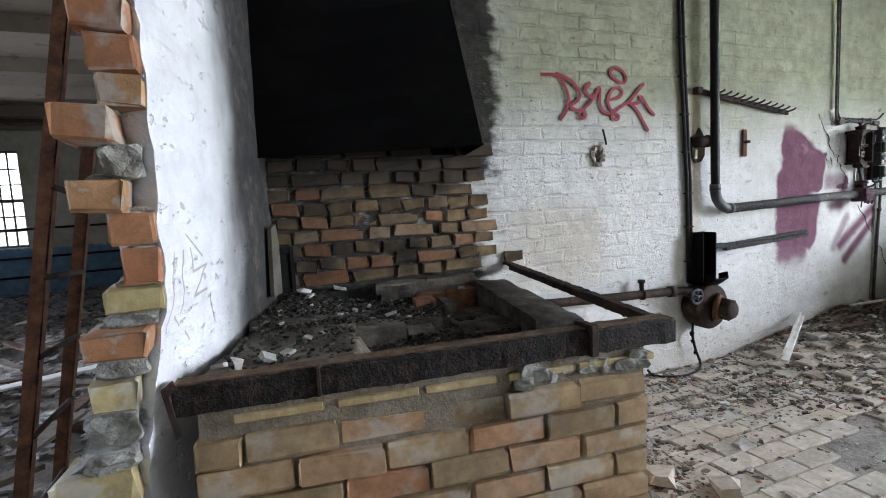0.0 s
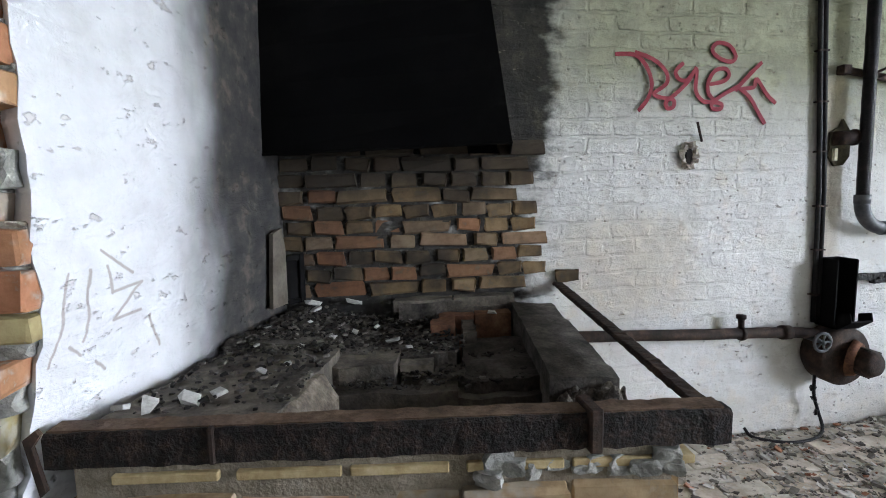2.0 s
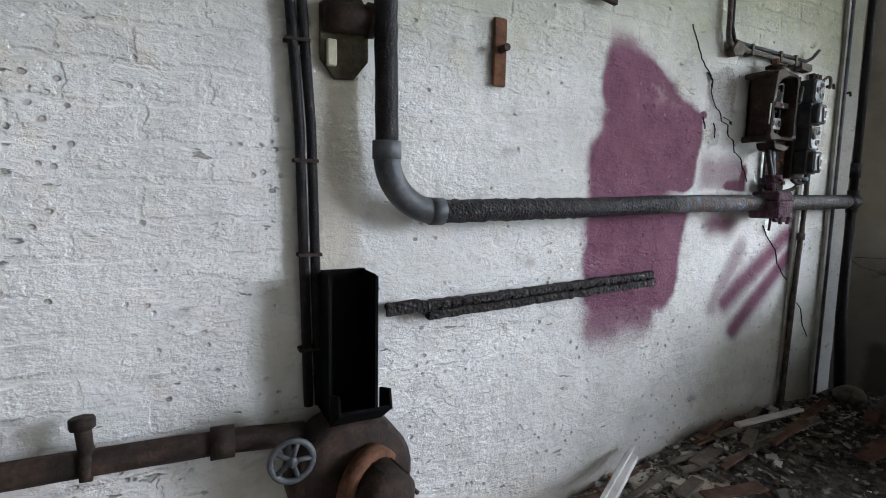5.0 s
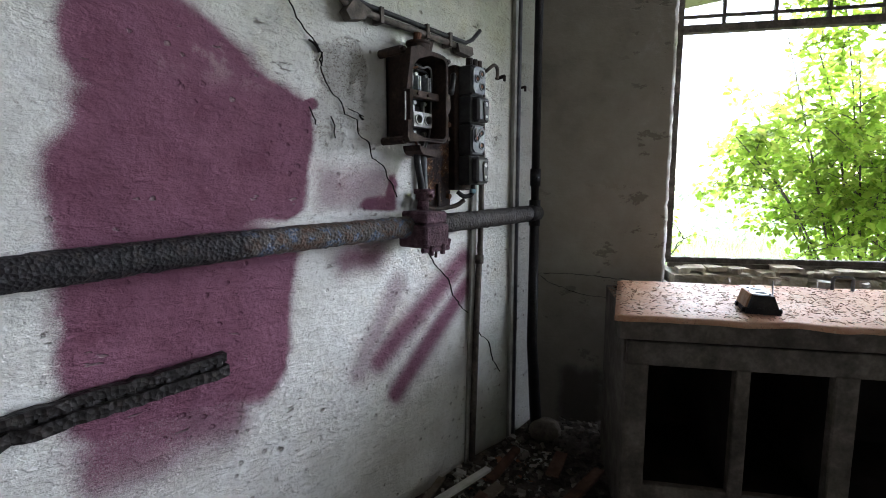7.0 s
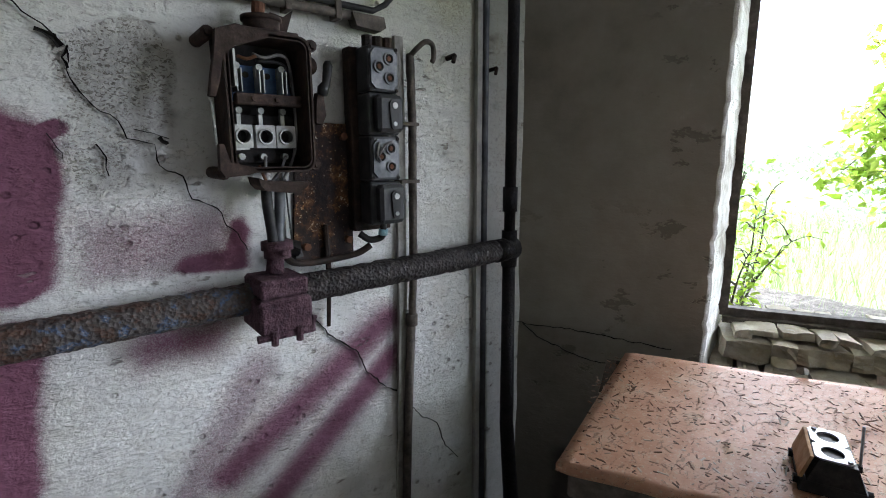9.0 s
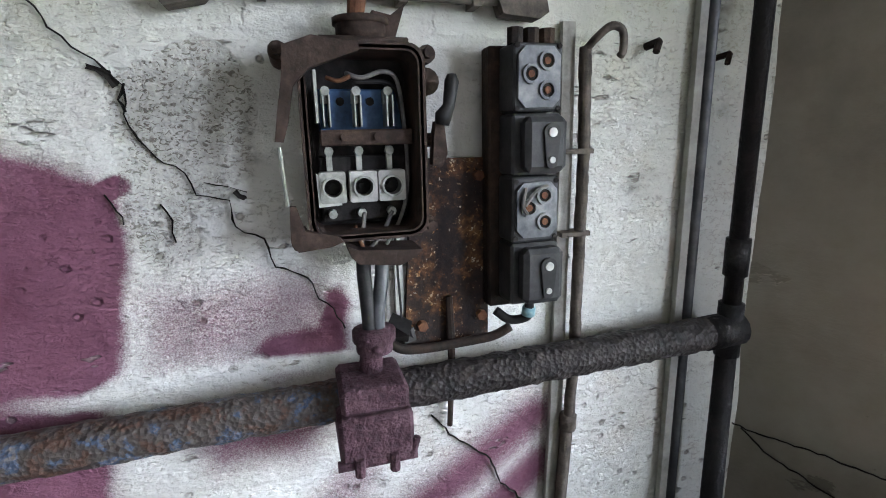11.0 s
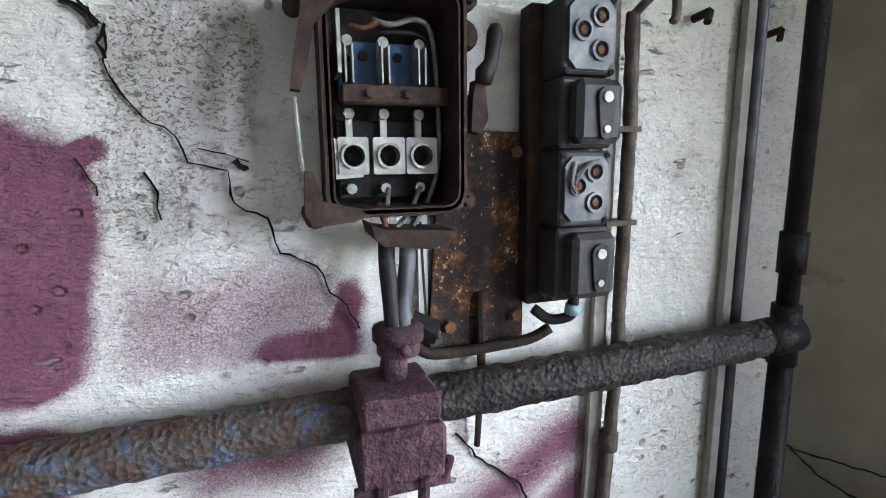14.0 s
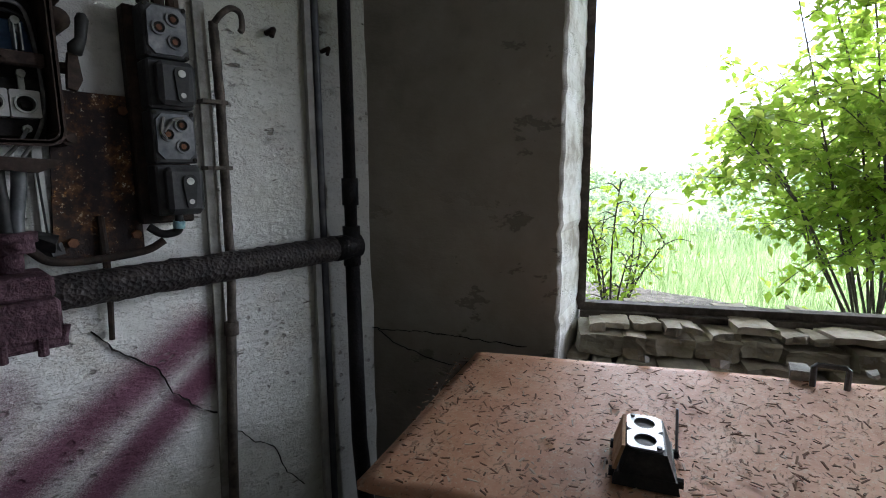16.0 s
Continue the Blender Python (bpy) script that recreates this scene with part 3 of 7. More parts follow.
bm = bmesh.new()
for y0, y1, z0, z1 in ((-6.3, 2.4, -0.3, 3.2), (5.6, 8.2, -0.3, 3.2), (2.4, 5.6, -0.3, 1.2), (2.4, 5.6, 2.8, 3.2)):
    box(bm, -8.3, -8.0, y0, y1, z0, z1)
tagged(part("wall_end", bm, PLAIN_WALL), "unseen end wall added with an opening for the fill lamp", "wall", kind="structure")
bm = bmesh.new()
box(bm, -8.3, 9.8, -6.3, 8.2, 3.2, 3.4)
box(bm, -8.0, 0.02, 0.3, 7.85, 2.82, 3.0)
for k in range(6):
    box(bm, -8.0, 0.02, 1.0 + k * 1.25, 1.16 + k * 1.25, 2.68, 2.82)
tagged(part("ceiling", bm, CEILING), "stained boarded ceiling on dark beams", "ceiling", kind="structure")

# far end of the neighbouring room
def far_wall_material():
    k = Mat("blue_dado", 0.85)
    x, y, z = k.xyz()
    mid, coarse = k.noise(8, 5, 0.6), k.noise(1.5, 4, 0.6)
    white = k.ramp(coarse * 0.5 + mid * 0.5, (0.35, (0.42, 0.40, 0.30)), (0.6, (0.62, 0.60, 0.52)))
    blue = k.ramp(mid, (0.35, (0.12, 0.22, 0.33)), (0.65, (0.22, 0.34, 0.46)))
    k.bump(mid, 0.4, 0.006)
    return k.done(k.mix((z + (mid - 0.5) * 0.1).ss(0.80, 0.76), white, blue))


BLUE_WALL = far_wall_material()
bm = bmesh.new()
FW0, FW1 = -3.98, -3.15
for x0, x1, z0, z1 in ((-4.35, FW0, -0.3, 3.2), (FW1, 0.02, -0.3, 3.2), (FW0, FW1, -0.3, 0.80), (FW0, FW1, 2.42, 3.2)):
    box(bm, x0, x1, 7.8, 8.15, z0, z1)
tagged(part("wall_far", bm, BLUE_WALL), "far wall with a blue painted dado and barred windows", "wall", kind="structure")
bm = bmesh.new()
box(bm, -4.5, -4.27, 4.75, 7.8, -0.3, 2.9)
tagged(part("wall_graffiti", bm, side_wall_material("chalky_white", (0.66, 0.66, 0.64), (0.4, 0.36, 0.3))), "chalky white wall with green sprayed letters", "wall", kind="structure")

# outdoors
GRASS = mottled("meadow", (0.14, 0.20, 0.07), (0.21, 0.28, 0.11), (0.32, 0.36, 0.20), 0.7, 9, 0.95, 0, 0.8, 0.05)
bm = bmesh.new()
sheet(bm, 5.9, 60, -60, 60, 54, 60, lambda x, y: -0.32 + 0.05 * noise.noise(Vector((x * 0.4, y * 0.4, 0))) + max(0, x - 30) * 0.02)
sheet(bm, 60, 900, -500, 500, 20, 20, lambda x, y: 0.28 if x < 61 else 0.9)
tagged(part("ground", bm, GRASS), "overgrown green meadow outside the window", "ground", kind="structure")

def bend(c, r, a0, a1, y, n=8):
    return [(c[0] + r * math.cos(radians(a0 + (a1 - a0) * i / n)), y, c[1] + r * math.sin(radians(a0 + (a1 - a0) * i / n))) for i in range(n + 1)]

riser = thing("gas_pipe", "thick tarred pipe with a grey elbow running along the wall", "pipe", (3.24, -0.07, 1.1))


def under(ob, parent):
    """Parents ob to parent and leaves it where it stands."""
    ob.parent = parent
    ob.matrix_parent_inverse = parent.matrix_world.inverted()
    return ob


def rust_pipe_material():
    """Tar that flakes to blue and rust where the pipe nears the switch box."""
    k = Mat("flaking_pipe", 0.55)
    x, y, z = k.xyz()
    mid, fine = k.noise(40, 4, 0.6), k.noise(130, 4, 0.6)
    v = k.voronoi(125)
    base = k.ramp(mid, (0.3, (0.010, 0.010, 0.012)), (0.55, (0.022, 0.020, 0.022)), (0.75, (0.07, 0.055, 0.05)))
    flake = k.ramp(k.noise(28, 4, 0.7), (0.32, (0.05, 0.035, 0.03)), (0.40, (0.09, 0.05, 0.036)), (0.47, (0.06, 0.05, 0.046)), (0.55, (0.085, 0.075, 0.07)), (0.61, (0.06, 0.095, 0.16)), (0.70, (0.26, 0.225, 0.21)))
    zone = x.ss(4.1, 4.5) * x.ss(4.86, 4.78)
    col = k.mix((zone + (mid - 0.5) * 0.5).ss(0.35, 0.75), base, flake)
    dull = x.ss(4.85, 4.95)
    col = k.mix(dull * 0.6, col, k.ramp(mid, (0.3, (0.014, 0.012, 0.011)), (0.7, (0.05, 0.04, 0.036))))
    k.bump(v, 0.8, 0.005)
    k.bump(mid, 0.7, 0.006)
    k.bump(fine, 0.6, 0.003)
    return k.done(col)


FLAKY = rust_pipe_material()
PIPE_Y = -0.075
bm = bmesh.new()
tube(bm, lerp_pts([(3.205, PIPE_Y, 3.2), (3.235, PIPE_Y, 1.265)], 0.03), 0.029, 14, 0.002)
under(part("riser", bm, TAR, None, "black tarred riser", True), riser)
bm = bmesh.new()
tube(bm, bend((3.375, 1.240), 0.14, 180, 270, PIPE_Y, 10), 0.034, 16)
tube(bm, [(3.235, PIPE_Y, 1.23), (3.235, PIPE_Y, 1.275)], 0.0365, 16)
tube(bm, [(3.355, PIPE_Y, 1.10), (3.395, PIPE_Y, 1.10)], 0.0365, 16)
under(part("elbow", bm, GREY_IRON, None, "smooth grey iron elbow", True), riser)
bm = bmesh.new()
tube(bm, lerp_pts([(3.39, PIPE_Y, 1.10), (3.9, PIPE_Y, 1.113), (4.4, PIPE_Y, 1.131), (5.0, PIPE_Y, 1.140), (5.56, PIPE_Y, 1.152)], 0.011), 0.0315, 18, 0.004)
under(part("run", bm, FLAKY, None, "flaking horizontal pipe", True), riser)
bm = bmesh.new()
tube(bm, [(5.50, PIPE_Y, 1.15), (5.575, PIPE_Y, 1.153)], 0.033, 14)
tube(bm, [(5.556, PIPE_Y, 1.10), (5.556, PIPE_Y, 1.205)], 0.023, 14)
under(part("tee", bm, TAR, None, "cast tee", True), riser)
bm = bmesh.new()
tube(bm, [(5.556, PIPE_Y, 3.2), (5.556, PIPE_Y, 1.2)], 0.0165, 14)
tube(bm, [(5.556, PIPE_Y, 1.26), (5.556, PIPE_Y, 1.33)], 0.0215, 14)
tube(bm, [(5.556, PIPE_Y, 1.1), (5.56, PIPE_Y, 0.6), (5.585, -0.10, 0.1)], [0.019, 0.022, 0.027], 14)
under(part("down_pipe", bm, TAR, None, "black corner pipe", True), riser)

# double conduit left of the blower
cond = thing("conduit_pair", "pair of thin black conduits clipped to the wall", "conduit", (2.97, -0.03, 0.6))
for dx in (-0.014, 0.014):
    bm = bmesh.new()
    tube(bm, [(2.945 + dx, -0.022, 3.2), (2.985 + dx, -0.022, 2.2), (3.045 + dx, -0.022, 1.3), (3.06 + dx, -0.022, 0.6)], 0.0125, 10)
    under(part("conduit", bm, TAR, None, "", True), cond)
for z in (0.75, 0.99, 1.22, 1.5, 1.75, 2.0, 2.25):
    bm = bmesh.new()
    xx = 2.985 + 0.067 * min(1.0, (2.2 - z) / 1.1) if z < 2.2 else 2.985
    box(bm, xx - 0.029, xx + 0.029, -0.036, -0.001, z - 0.004, z + 0.004)
    under(part("clip", bm, RUST), cond)

# ---- forge ----
HA, HB, HC, HD = Vector((0.0, -1.15)), Vector((1.47, -1.33)), Vector((1.63, 0.0)), Vector((0.33, 0.0))


def hq(u, v):
    """A spot on the forge: u from its partition side to its free side, v from its front to the wall."""
    return HA.lerp(HB, u).lerp(HD.lerp(HC, u), v)


def hq_block(bm, u0, u1, v0, v1, z0, z1, jag=0.0, n=6):
    """A block between those spots; its top may be uneven."""
    g = []
    for i in range(n + 1):
        for j in range(n + 1):
            p = hq(u0 + (u1 - u0) * i / n, v0 + (v1 - v0) * j / n)
            z = z1 if not callable(z1) else z1(u0 + (u1 - u0) * i / n, v0 + (v1 - v0) * j / n)
            if jag:
                z += jag * noise.noise(Vector((p.x * 9, p.y * 9, 2)))
                p = p + Vector((noise.noise(Vector((p.x * 14, p.y * 14, 5))), noise.noise(Vector((p.x * 14, p.y * 14, 9))))) * jag
            g.append((bm.verts.new((p.x, p.y, z)), bm.verts.new((p.x, p.y, z0))))
    at = lambda i, j, k: g[i * (n + 1) + j][k]
    for i in range(n):
        for j in range(n):
            bm.faces.new((at(i, j, 0), at(i + 1, j, 0), at(i + 1, j + 1, 0), at(i, j + 1, 0)))
    edge = [(i, 0) for i in range(n)] + [(n, j) for j in range(n)] + [(i, n) for i in range(n, 0, -1)] + [(0, j) for j in range(n, 0, -1)]
    for (a, b), (c, d) in zip(edge, edge[1:] + edge[:1]):
        bm.faces.new((at(a, b, 0), at(a, b, 1), at(c, d, 1), at(c, d, 0)))


CRUST = mottled("sooty_mortar_crust", (0.03, 0.027, 0.023), (0.13, 0.115, 0.095), (0.40, 0.38, 0.34), 26, 110, 0.95, 0, 1.0, 0.010)
forge = thing("forge_hearth", "open brick forge hearth with a rusty iron rim and ash pit", "forge", (0.8, -0.7, 0))
bm = bmesh.new()
hq_block(bm, 0.03, 0.936, 0.0065, 0.98, -0.05, 0.56)
hq_block(bm, 0.03, 0.932, 0.0065, 0.085, 0.5, 0.765, 0.006, 10)
under(part("core", bm, JOINT, None, "crumbling mortar core"), forge)
bm = bmesh.new()
hq_block(bm, 0.01, 0.30, 0.085, 0.55, 0.55, lambda u, v: 0.80 - 0.03 * v, 0.016, 16)
under(part("left_slab", bm, SLAB, None, "cracked sooty slab"), forge)
bm = bmesh.new()
hq_block(bm, 0.0, 0.60, 0.55, 1.0, 0.5, lambda u, v: 0.745 + 0.07 * sstep(0.45, 0.05, u) - 0.02 * sstep(.6, .8, v), 0.03, 22)
hq_block(bm, 0.60, 0.82, 0.93, 1.0, 0.5, 0.80, 0.012, 8)
hq_block(bm, 0.40, 0.62, 0.93, 1.0, 0.74, 0.83, 0.010, 8)
hq_block(bm, 0.62, 0.82, 0.42, 0.76, 0.5, lambda u, v: 0.715, 0.022, 14)
under(part("ash_bed", bm, ASH, None, "bed of ash and clinker"), forge)
for i, (u0, u1, v0, v1, z) in enumerate(((0.30, 0.45, 0.46, 0.60, 0.755), (0.455, 0.54, 0.50, 0.60, 0.735), (0.545, 0.70, 0.46, 0.56, 0.70), (0.62, 0.66, 0.70, 0.90, 0.76), (0.80, 0.84, 0.70, 0.9, 0.75), (0.31, 0.60, 0.40, 0.47, 0.68), (0.60, 0.82, 0.38, 0.45, 0.665))):
    bm = bmesh.new()
    hq_block(bm, u0, u1, v0, v1, 0.5, z, 0.012, 8)
    under(part("fire_brick", bm, SLAB, None, "sooty fire brick"), forge)
ORANGE = mottled("scorched_orange_brick", (0.10, 0.06, 0.04), (0.22, 0.11, 0.065), (0.34, 0.19, 0.11), 16, 90, 0.95, 0, 0.7, 0.005)
for u0, u1, v0, v1, z in ((0.54, 0.66, 0.88, 0.93, 0.775), (0.665, 0.79, 0.88, 0.93, 0.78), (0.52, 0.595, 0.77, 0.875, 0.775)):
    bm = bmesh.new()
    hq_block(bm, u0, u1, v0, v1, 0.5, z, 0.012, 8)
    under(part("fire_brick", bm, ORANGE, None, "scorched orange brick round the air hole"), forge)
for u0, u1 in ((0.38, 0.585), (0.592, 0.81)):
    bm = bmesh.new()
    hq_block(bm, u0, u1, 0.935, 1.0, 0.79, 0.842, 0.008, 8)
    under(part("fire_brick", bm, SLAB, None, "sooty ledge brick"), forge)
bm = bmesh.new()
hq_block(bm, 0.80, 0.955, 0.30, 0.95, 0.60, lambda u, v: 0.752 + 0.055 * v + 0.25 * max(0.0, 0.83 - u) - 0.12 * max(0.0, u - 0.84), 0.010, 22)
under(part("trough", bm, ASH, None, "charred quenching trough"), forge)
bm = bmesh.new()
hq_block(bm, 0.80, 0.93, 0.06, 0.26, 0.55, lambda u, v: 0.735 + 0.05 * noise.noise(Vector((u * 60, v * 40, 3))), 0.03, 22)
hq_block(bm, 0.84, 0.95, 0.26, 0.42, 0.55, lambda u, v: 0.73 + 0.04 * noise.noise(Vector((u * 60, v * 40, 8))), 0.02, 16)
under(part("broken_corner", bm, CRUST, None, "lumpy broken mortar"), forge)


def bar(bm, p, q, w, h, seed=0, n=24):
    """A worn square bar between two points; w is its depth, h its height, p and q on its outer top edge."""
    p, q = Vector(p), Vector(q)
    d = (q - p).normalized()
    s = Vector((-d.y, d.x, 0)).normalized()
    rows = []
    for i in range(n + 1):
        c = p.lerp(q, i / n)
        k = lambda z: 0.007 * noise.noise(Vector((i * 1.7, z, seed)))
        rows.append([bm.verts.new(c + s * a + Vector((0, 0, b))) for a, b in ((0 + k(1), -0.008 + k(2)), (0.008, k(3)), (w - 0.006, k(4)), (w, -0.006 + k(5)), (w, -0.014 + k(6)), (0.014, -0.016), (0.012, -h + k(7)), (k(8), -h + k(9)))])
    for u, v in zip(rows, rows[1:]):
        for k in range(8):
            bm.faces.new((u[k], u[(k + 1) % 8], v[(k + 1) % 8], v[k]))
    bm.faces.new(rows[0][::-1])
    bm.faces.new(rows[-1])


for name, p, q, w, h in (("rim_front", (-0.005, -1.155, 0.825), (1.49, -1.345, 0.838), 0.052, 0.078), ("rim_side", (1.475, -1.33, 0.838), (1.635, -0.02, 0.885), 0.05, 0.05)):
    bm = bmesh.new()
    bar(bm, p, q, w, h, len(name), 70)
    under(part(name, bm, TARRY_RUST if name == "rim_front" else RUST, None, "tarred angle iron rim" if name == "rim_front" else "rusty angle iron rim"), forge)
# brown rust for the rim's top, with the light on it painted in
RIM_BROWN_LIT = mottled("lit_brown_rust", (0.07, 0.045, 0.03), (0.14, 0.092, 0.062), (0.24, 0.165, 0.115), 22, 100, 0.85, 0.05, 0.8, 0.004)
bm = bmesh.new()
rows = []
for i in range(71):
    c = Vector((0.0, -1.148, 0.829)).lerp(Vector((1.478, -1.336, 0.842)), i / 70)
    j = 0.006 * noise.noise(Vector((i * 0.5, 3, 1)))
    rows.append([bm.verts.new(c + Vector((0.1, 0.99, 0)) * q + Vector((0, 0, h))) for q, h in ((0.004, 0.0), (0.054 + j, 0.001 + j * 0.4), (0.054 + j, -0.012), (0.004, -0.010))])
for u, v in zip(rows, rows[1:]):
    for k in range(4):
        bm.faces.new((u[k], u[(k + 1) % 4], v[(k + 1) % 4], v[k]))
bm.faces.new(rows[0][::-1])
bm.faces.new(rows[-1])
under(part("rim_top", bm, RIM_BROWN_LIT, None, "brown rusted flange of the rim, lightened as lit"), forge)
BROKEN = mottled("broken_lime_edge", (0.07, 0.058, 0.045), (0.17, 0.142, 0.11), (0.34, 0.29, 0.235), 16, 80, 0.95, 0, 0.9, 0.008)
bm = bmesh.new()
hq_block(bm, 0.285, 0.345, 0.09, 0.34, 0.55, lambda u, v: 0.797 - 0.03 * v - 2.2 * max(0.0, u - 0.297 - 0.05 * v), 0.008, 12)
under(part("broken_edge", bm, BROKEN, None, "pale broken face of the slab"), forge)
for x0, x1, y0, y1, z0, z1 in ((0.345, 0.36, -1.206, -1.13, 0.748, 0.832), (1.17, 1.20, -1.32, -1.23, 0.75, 0.852)):
    bm = bmesh.new()
    box(bm, x0, x1, y0, y1, z0, z1, None, 0.004)
    under(part("clamp", bm, RUST, None, "rusty clamp on the rim"), forge)
bm = bmesh.new()
prism(bm, [(-0.022, 0.83), (0.004, 0.85), (0.012, 0.838), (-0.006, 0.812), (0.012, 0.71), (0.0, 0.70)], "y", -1.185, -1.172)
under(part("end_bracket", bm, RUST, None, "bent rusty end bracket"), forge)

# ---- hood over the forge ----
hood = thing("smoke_hood", "black sheet steel smoke hood above the forge", "hood", (0.8, -0.3, 1.5))
bm = bmesh.new()
bot = [(0.262, -0.13, 1.495), (1.24, -0.50, 1.505), (1.375, -0.012, 1.505), (0.33, -0.012, 1.50)]
top = [(0.30, -0.06, 3.2), (1.11, -0.06, 3.2), (1.15, -0.012, 3.2), (0.33, -0.012, 3.2)]
n = 12
rows = []
for i in range(n + 1):
    rows.append([bm.verts.new(Vector(a).lerp(Vector(b), i / n)) for a, b in zip(bot, top)])
for u, v in zip(rows, rows[1:]):
    for k in range(4):
        bm.faces.new((u[k], u[(k + 1) % 4], v[(k + 1) % 4], v[k]))
ob = under(part("skirt", bm, BLACK_STEEL), hood)
sol = ob.modifiers.new("thick", "SOLIDIFY")
sol.thickness = 0.004
bm = bmesh.new()
tube(bm, bot[:3], 0.006, 6)
under(part("hem", bm, BLACK_STEEL, None, "rolled bottom hem"), hood)

# ---- window ----
FRAME_N = 0.25
window = thing("window_1", "rusty steel window frame with no glass in the lower light", "window", tuple(wp(0.6, FRAME_N, 0.93)), kind="structure")


def wbox(name, mat, parent, a0, a1, n0, n1, z0, z1, label="", bevel=0.0):
    bm = bmesh.new()
    box(bm, a0, a1, n0, n1, z0, z1, None, bevel)
    bmesh.ops.transform(bm, matrix=W_M, verts=bm.verts)
    return under(part(name, bm, mat, None, label), parent)


FRAME_MAT = mottled("window_steel", (0.05, 0.042, 0.036), (0.10, 0.085, 0.07), (0.20, 0.175, 0.15), 20, 90, 0.8, 0.1, 0.5, 0.003)
for a0, a1, z0, z1 in ((0.595, 0.625, 0.912, 2.8), (2.43, 2.46, 0.912, 2.8), (0.625, 2.43, 0.912, 0.937), (0.625, 2.43, 1.93, 1.962), (0.625, 2.43, 2.77, 2.8)):
    wbox("window_frame", FRAME_MAT, window, a0, a1, FRAME_N - 0.02, FRAME_N + 0.02, z0, z1)
wbox("window_sill", FRAME_MAT, window, 0.61, 2.45, FRAME_N - 0.045, FRAME_N - 0.02, 0.895, 0.915, "thin rusty ledge")
for k in range(9):
    a = 0.79 + k * 0.202
    wbox("mullion", FRAME_MAT, window, a - 0.006, a + 0.006, FRAME_N - 0.01, FRAME_N + 0.01, 1.962, 2.77)
for z in (2.0, 2.38):
    wbox("glazing_bar", FRAME_MAT, window, 0.625, 2.43, FRAME_N - 0.008, FRAME_N + 0.008, z - 0.006, z + 0.006)

# ---- work table ----
table = thing("work_cabinet", "old wooden work cabinet with open dark compartments by the window", "cabinet", tuple(wp(0.9, -0.45, 0.2)))


def table_material():
    k = Mat("peeling_board", 0.6)
    mid, fine = k.noise(14, 4, 0.6), k.noise(120, 4, 0.6)
    fl = k.noise(1.0, 3, 0.7, k.scaled(60, 120, 90), 1.2)
    base = k.ramp(mid, (0.3, (0.41, 0.205, 0.122)), (0.5, (0.50, 0.272, 0.172)), (0.7, (0.56, 0.345, 0.235)))
    chips = (fl * 0.8 + mid * 0.2).ss(0.57, 0.62)
    col = k.mix(chips * 0.6, base, (0.15, 0.10, 0.065))
    pale = k.noise(170, 3, 0.6).ss(0.56, 0.64)
    col = k.mix(pale * 0.6, col, (0.52, 0.40, 0.28))
    k.bump(chips + mid * 0.4, 0.7, 0.004)
    k.bump(fine, 0.4, 0.002)
    return k.done(col)


TABLE_TOP = table_material()
bm = bmesh.new()
na, nn = 60, 24
T_Z = 0.885
grid = []
for i in range(na + 1):
    for j in range(nn + 1):
        s, t = i / na, j / nn
        a = 0.255 + 0.085 * t + (1.75 - 0.255 - 0.085 * t) * s
        nq = -0.715 - 0.05 * s + (0.575 + 0.05 * s - 0.02 * s) * t
        if j == 0:
            nq += 0.008 * noise.noise(Vector((a * 14, 1, 1))) + 0.004 * noise.noise(Vector((a * 50, 1, 1)))
        z = T_Z + 0.003 * noise.noise(Vector((a * 5, nq * 5, 4)))
        if j <= 1 or i == 0:
            z -= 0.004 + 0.006 * noise.noise(Vector((a * 9, 3, 4)))
        grid.append((bm.verts.new((a, nq, z)), bm.verts.new((a, nq, z - 0.014))))
at = lambda i, j, k: grid[i * (nn + 1) + j][k]
for i in range(na):
    for j in range(nn):
        bm.faces.new((at(i, j, 0), at(i + 1, j, 0), at(i + 1, j + 1, 0), at(i, j + 1, 0)))
        bm.faces.new((at(i, j, 1), at(i, j + 1, 1), at(i + 1, j + 1, 1), at(i + 1, j, 1)))
for i in range(na):
    bm.faces.new((at(i, 0, 0), at(i, 0, 1), at(i + 1, 0, 1), at(i + 1, 0, 0)))
    bm.faces.new((at(i, nn, 0), at(i + 1, nn, 0), at(i + 1, nn, 1), at(i, nn, 1)))
for j in range(nn):
    bm.faces.new((at(0, j, 0), at(0, j + 1, 0), at(0, j + 1, 1), at(0, j, 1)))
    bm.faces.new((at(na, j, 0), at(na, j, 1), at(na, j + 1, 1), at(na, j + 1, 0)))
bmesh.ops.transform(bm, matrix=W_M, verts=bm.verts)
under(part("tabletop", bm, TABLE_TOP, None, "peeling reddish-brown board", True), table)
F0 = -0.695
CAB = mottled("dark_painted_wood", (0.045, 0.040, 0.034), (0.092, 0.080, 0.068), (0.18, 0.158, 0.135), 12, 70, 0.85, 0, 0.5, 0.003)
# shade of the open compartments put into the wood's colour
INNER_SHADE = mottled("shaded_inner_wood", (0.012, 0.010, 0.009), (0.02, 0.017, 0.015), (0.035, 0.03, 0.026), 8, 60, 0.95, 0, 0.4, 0.003)
wbox("apron", CAB, table, 0.275, 1.72, F0, F0 + 0.03, 0.805, 0.868, "worn wooden apron", 0.004)
wbox("top_rail", CAB, table, 0.30, 1.70, F0 + 0.012, F0 + 0.04, 0.725, 0.798, "", 0.003)
wbox("bottom_rail", CAB, table, 0.30, 1.70, F0 + 0.012, F0 + 0.04, 0.27, 0.345, "", 0.003)
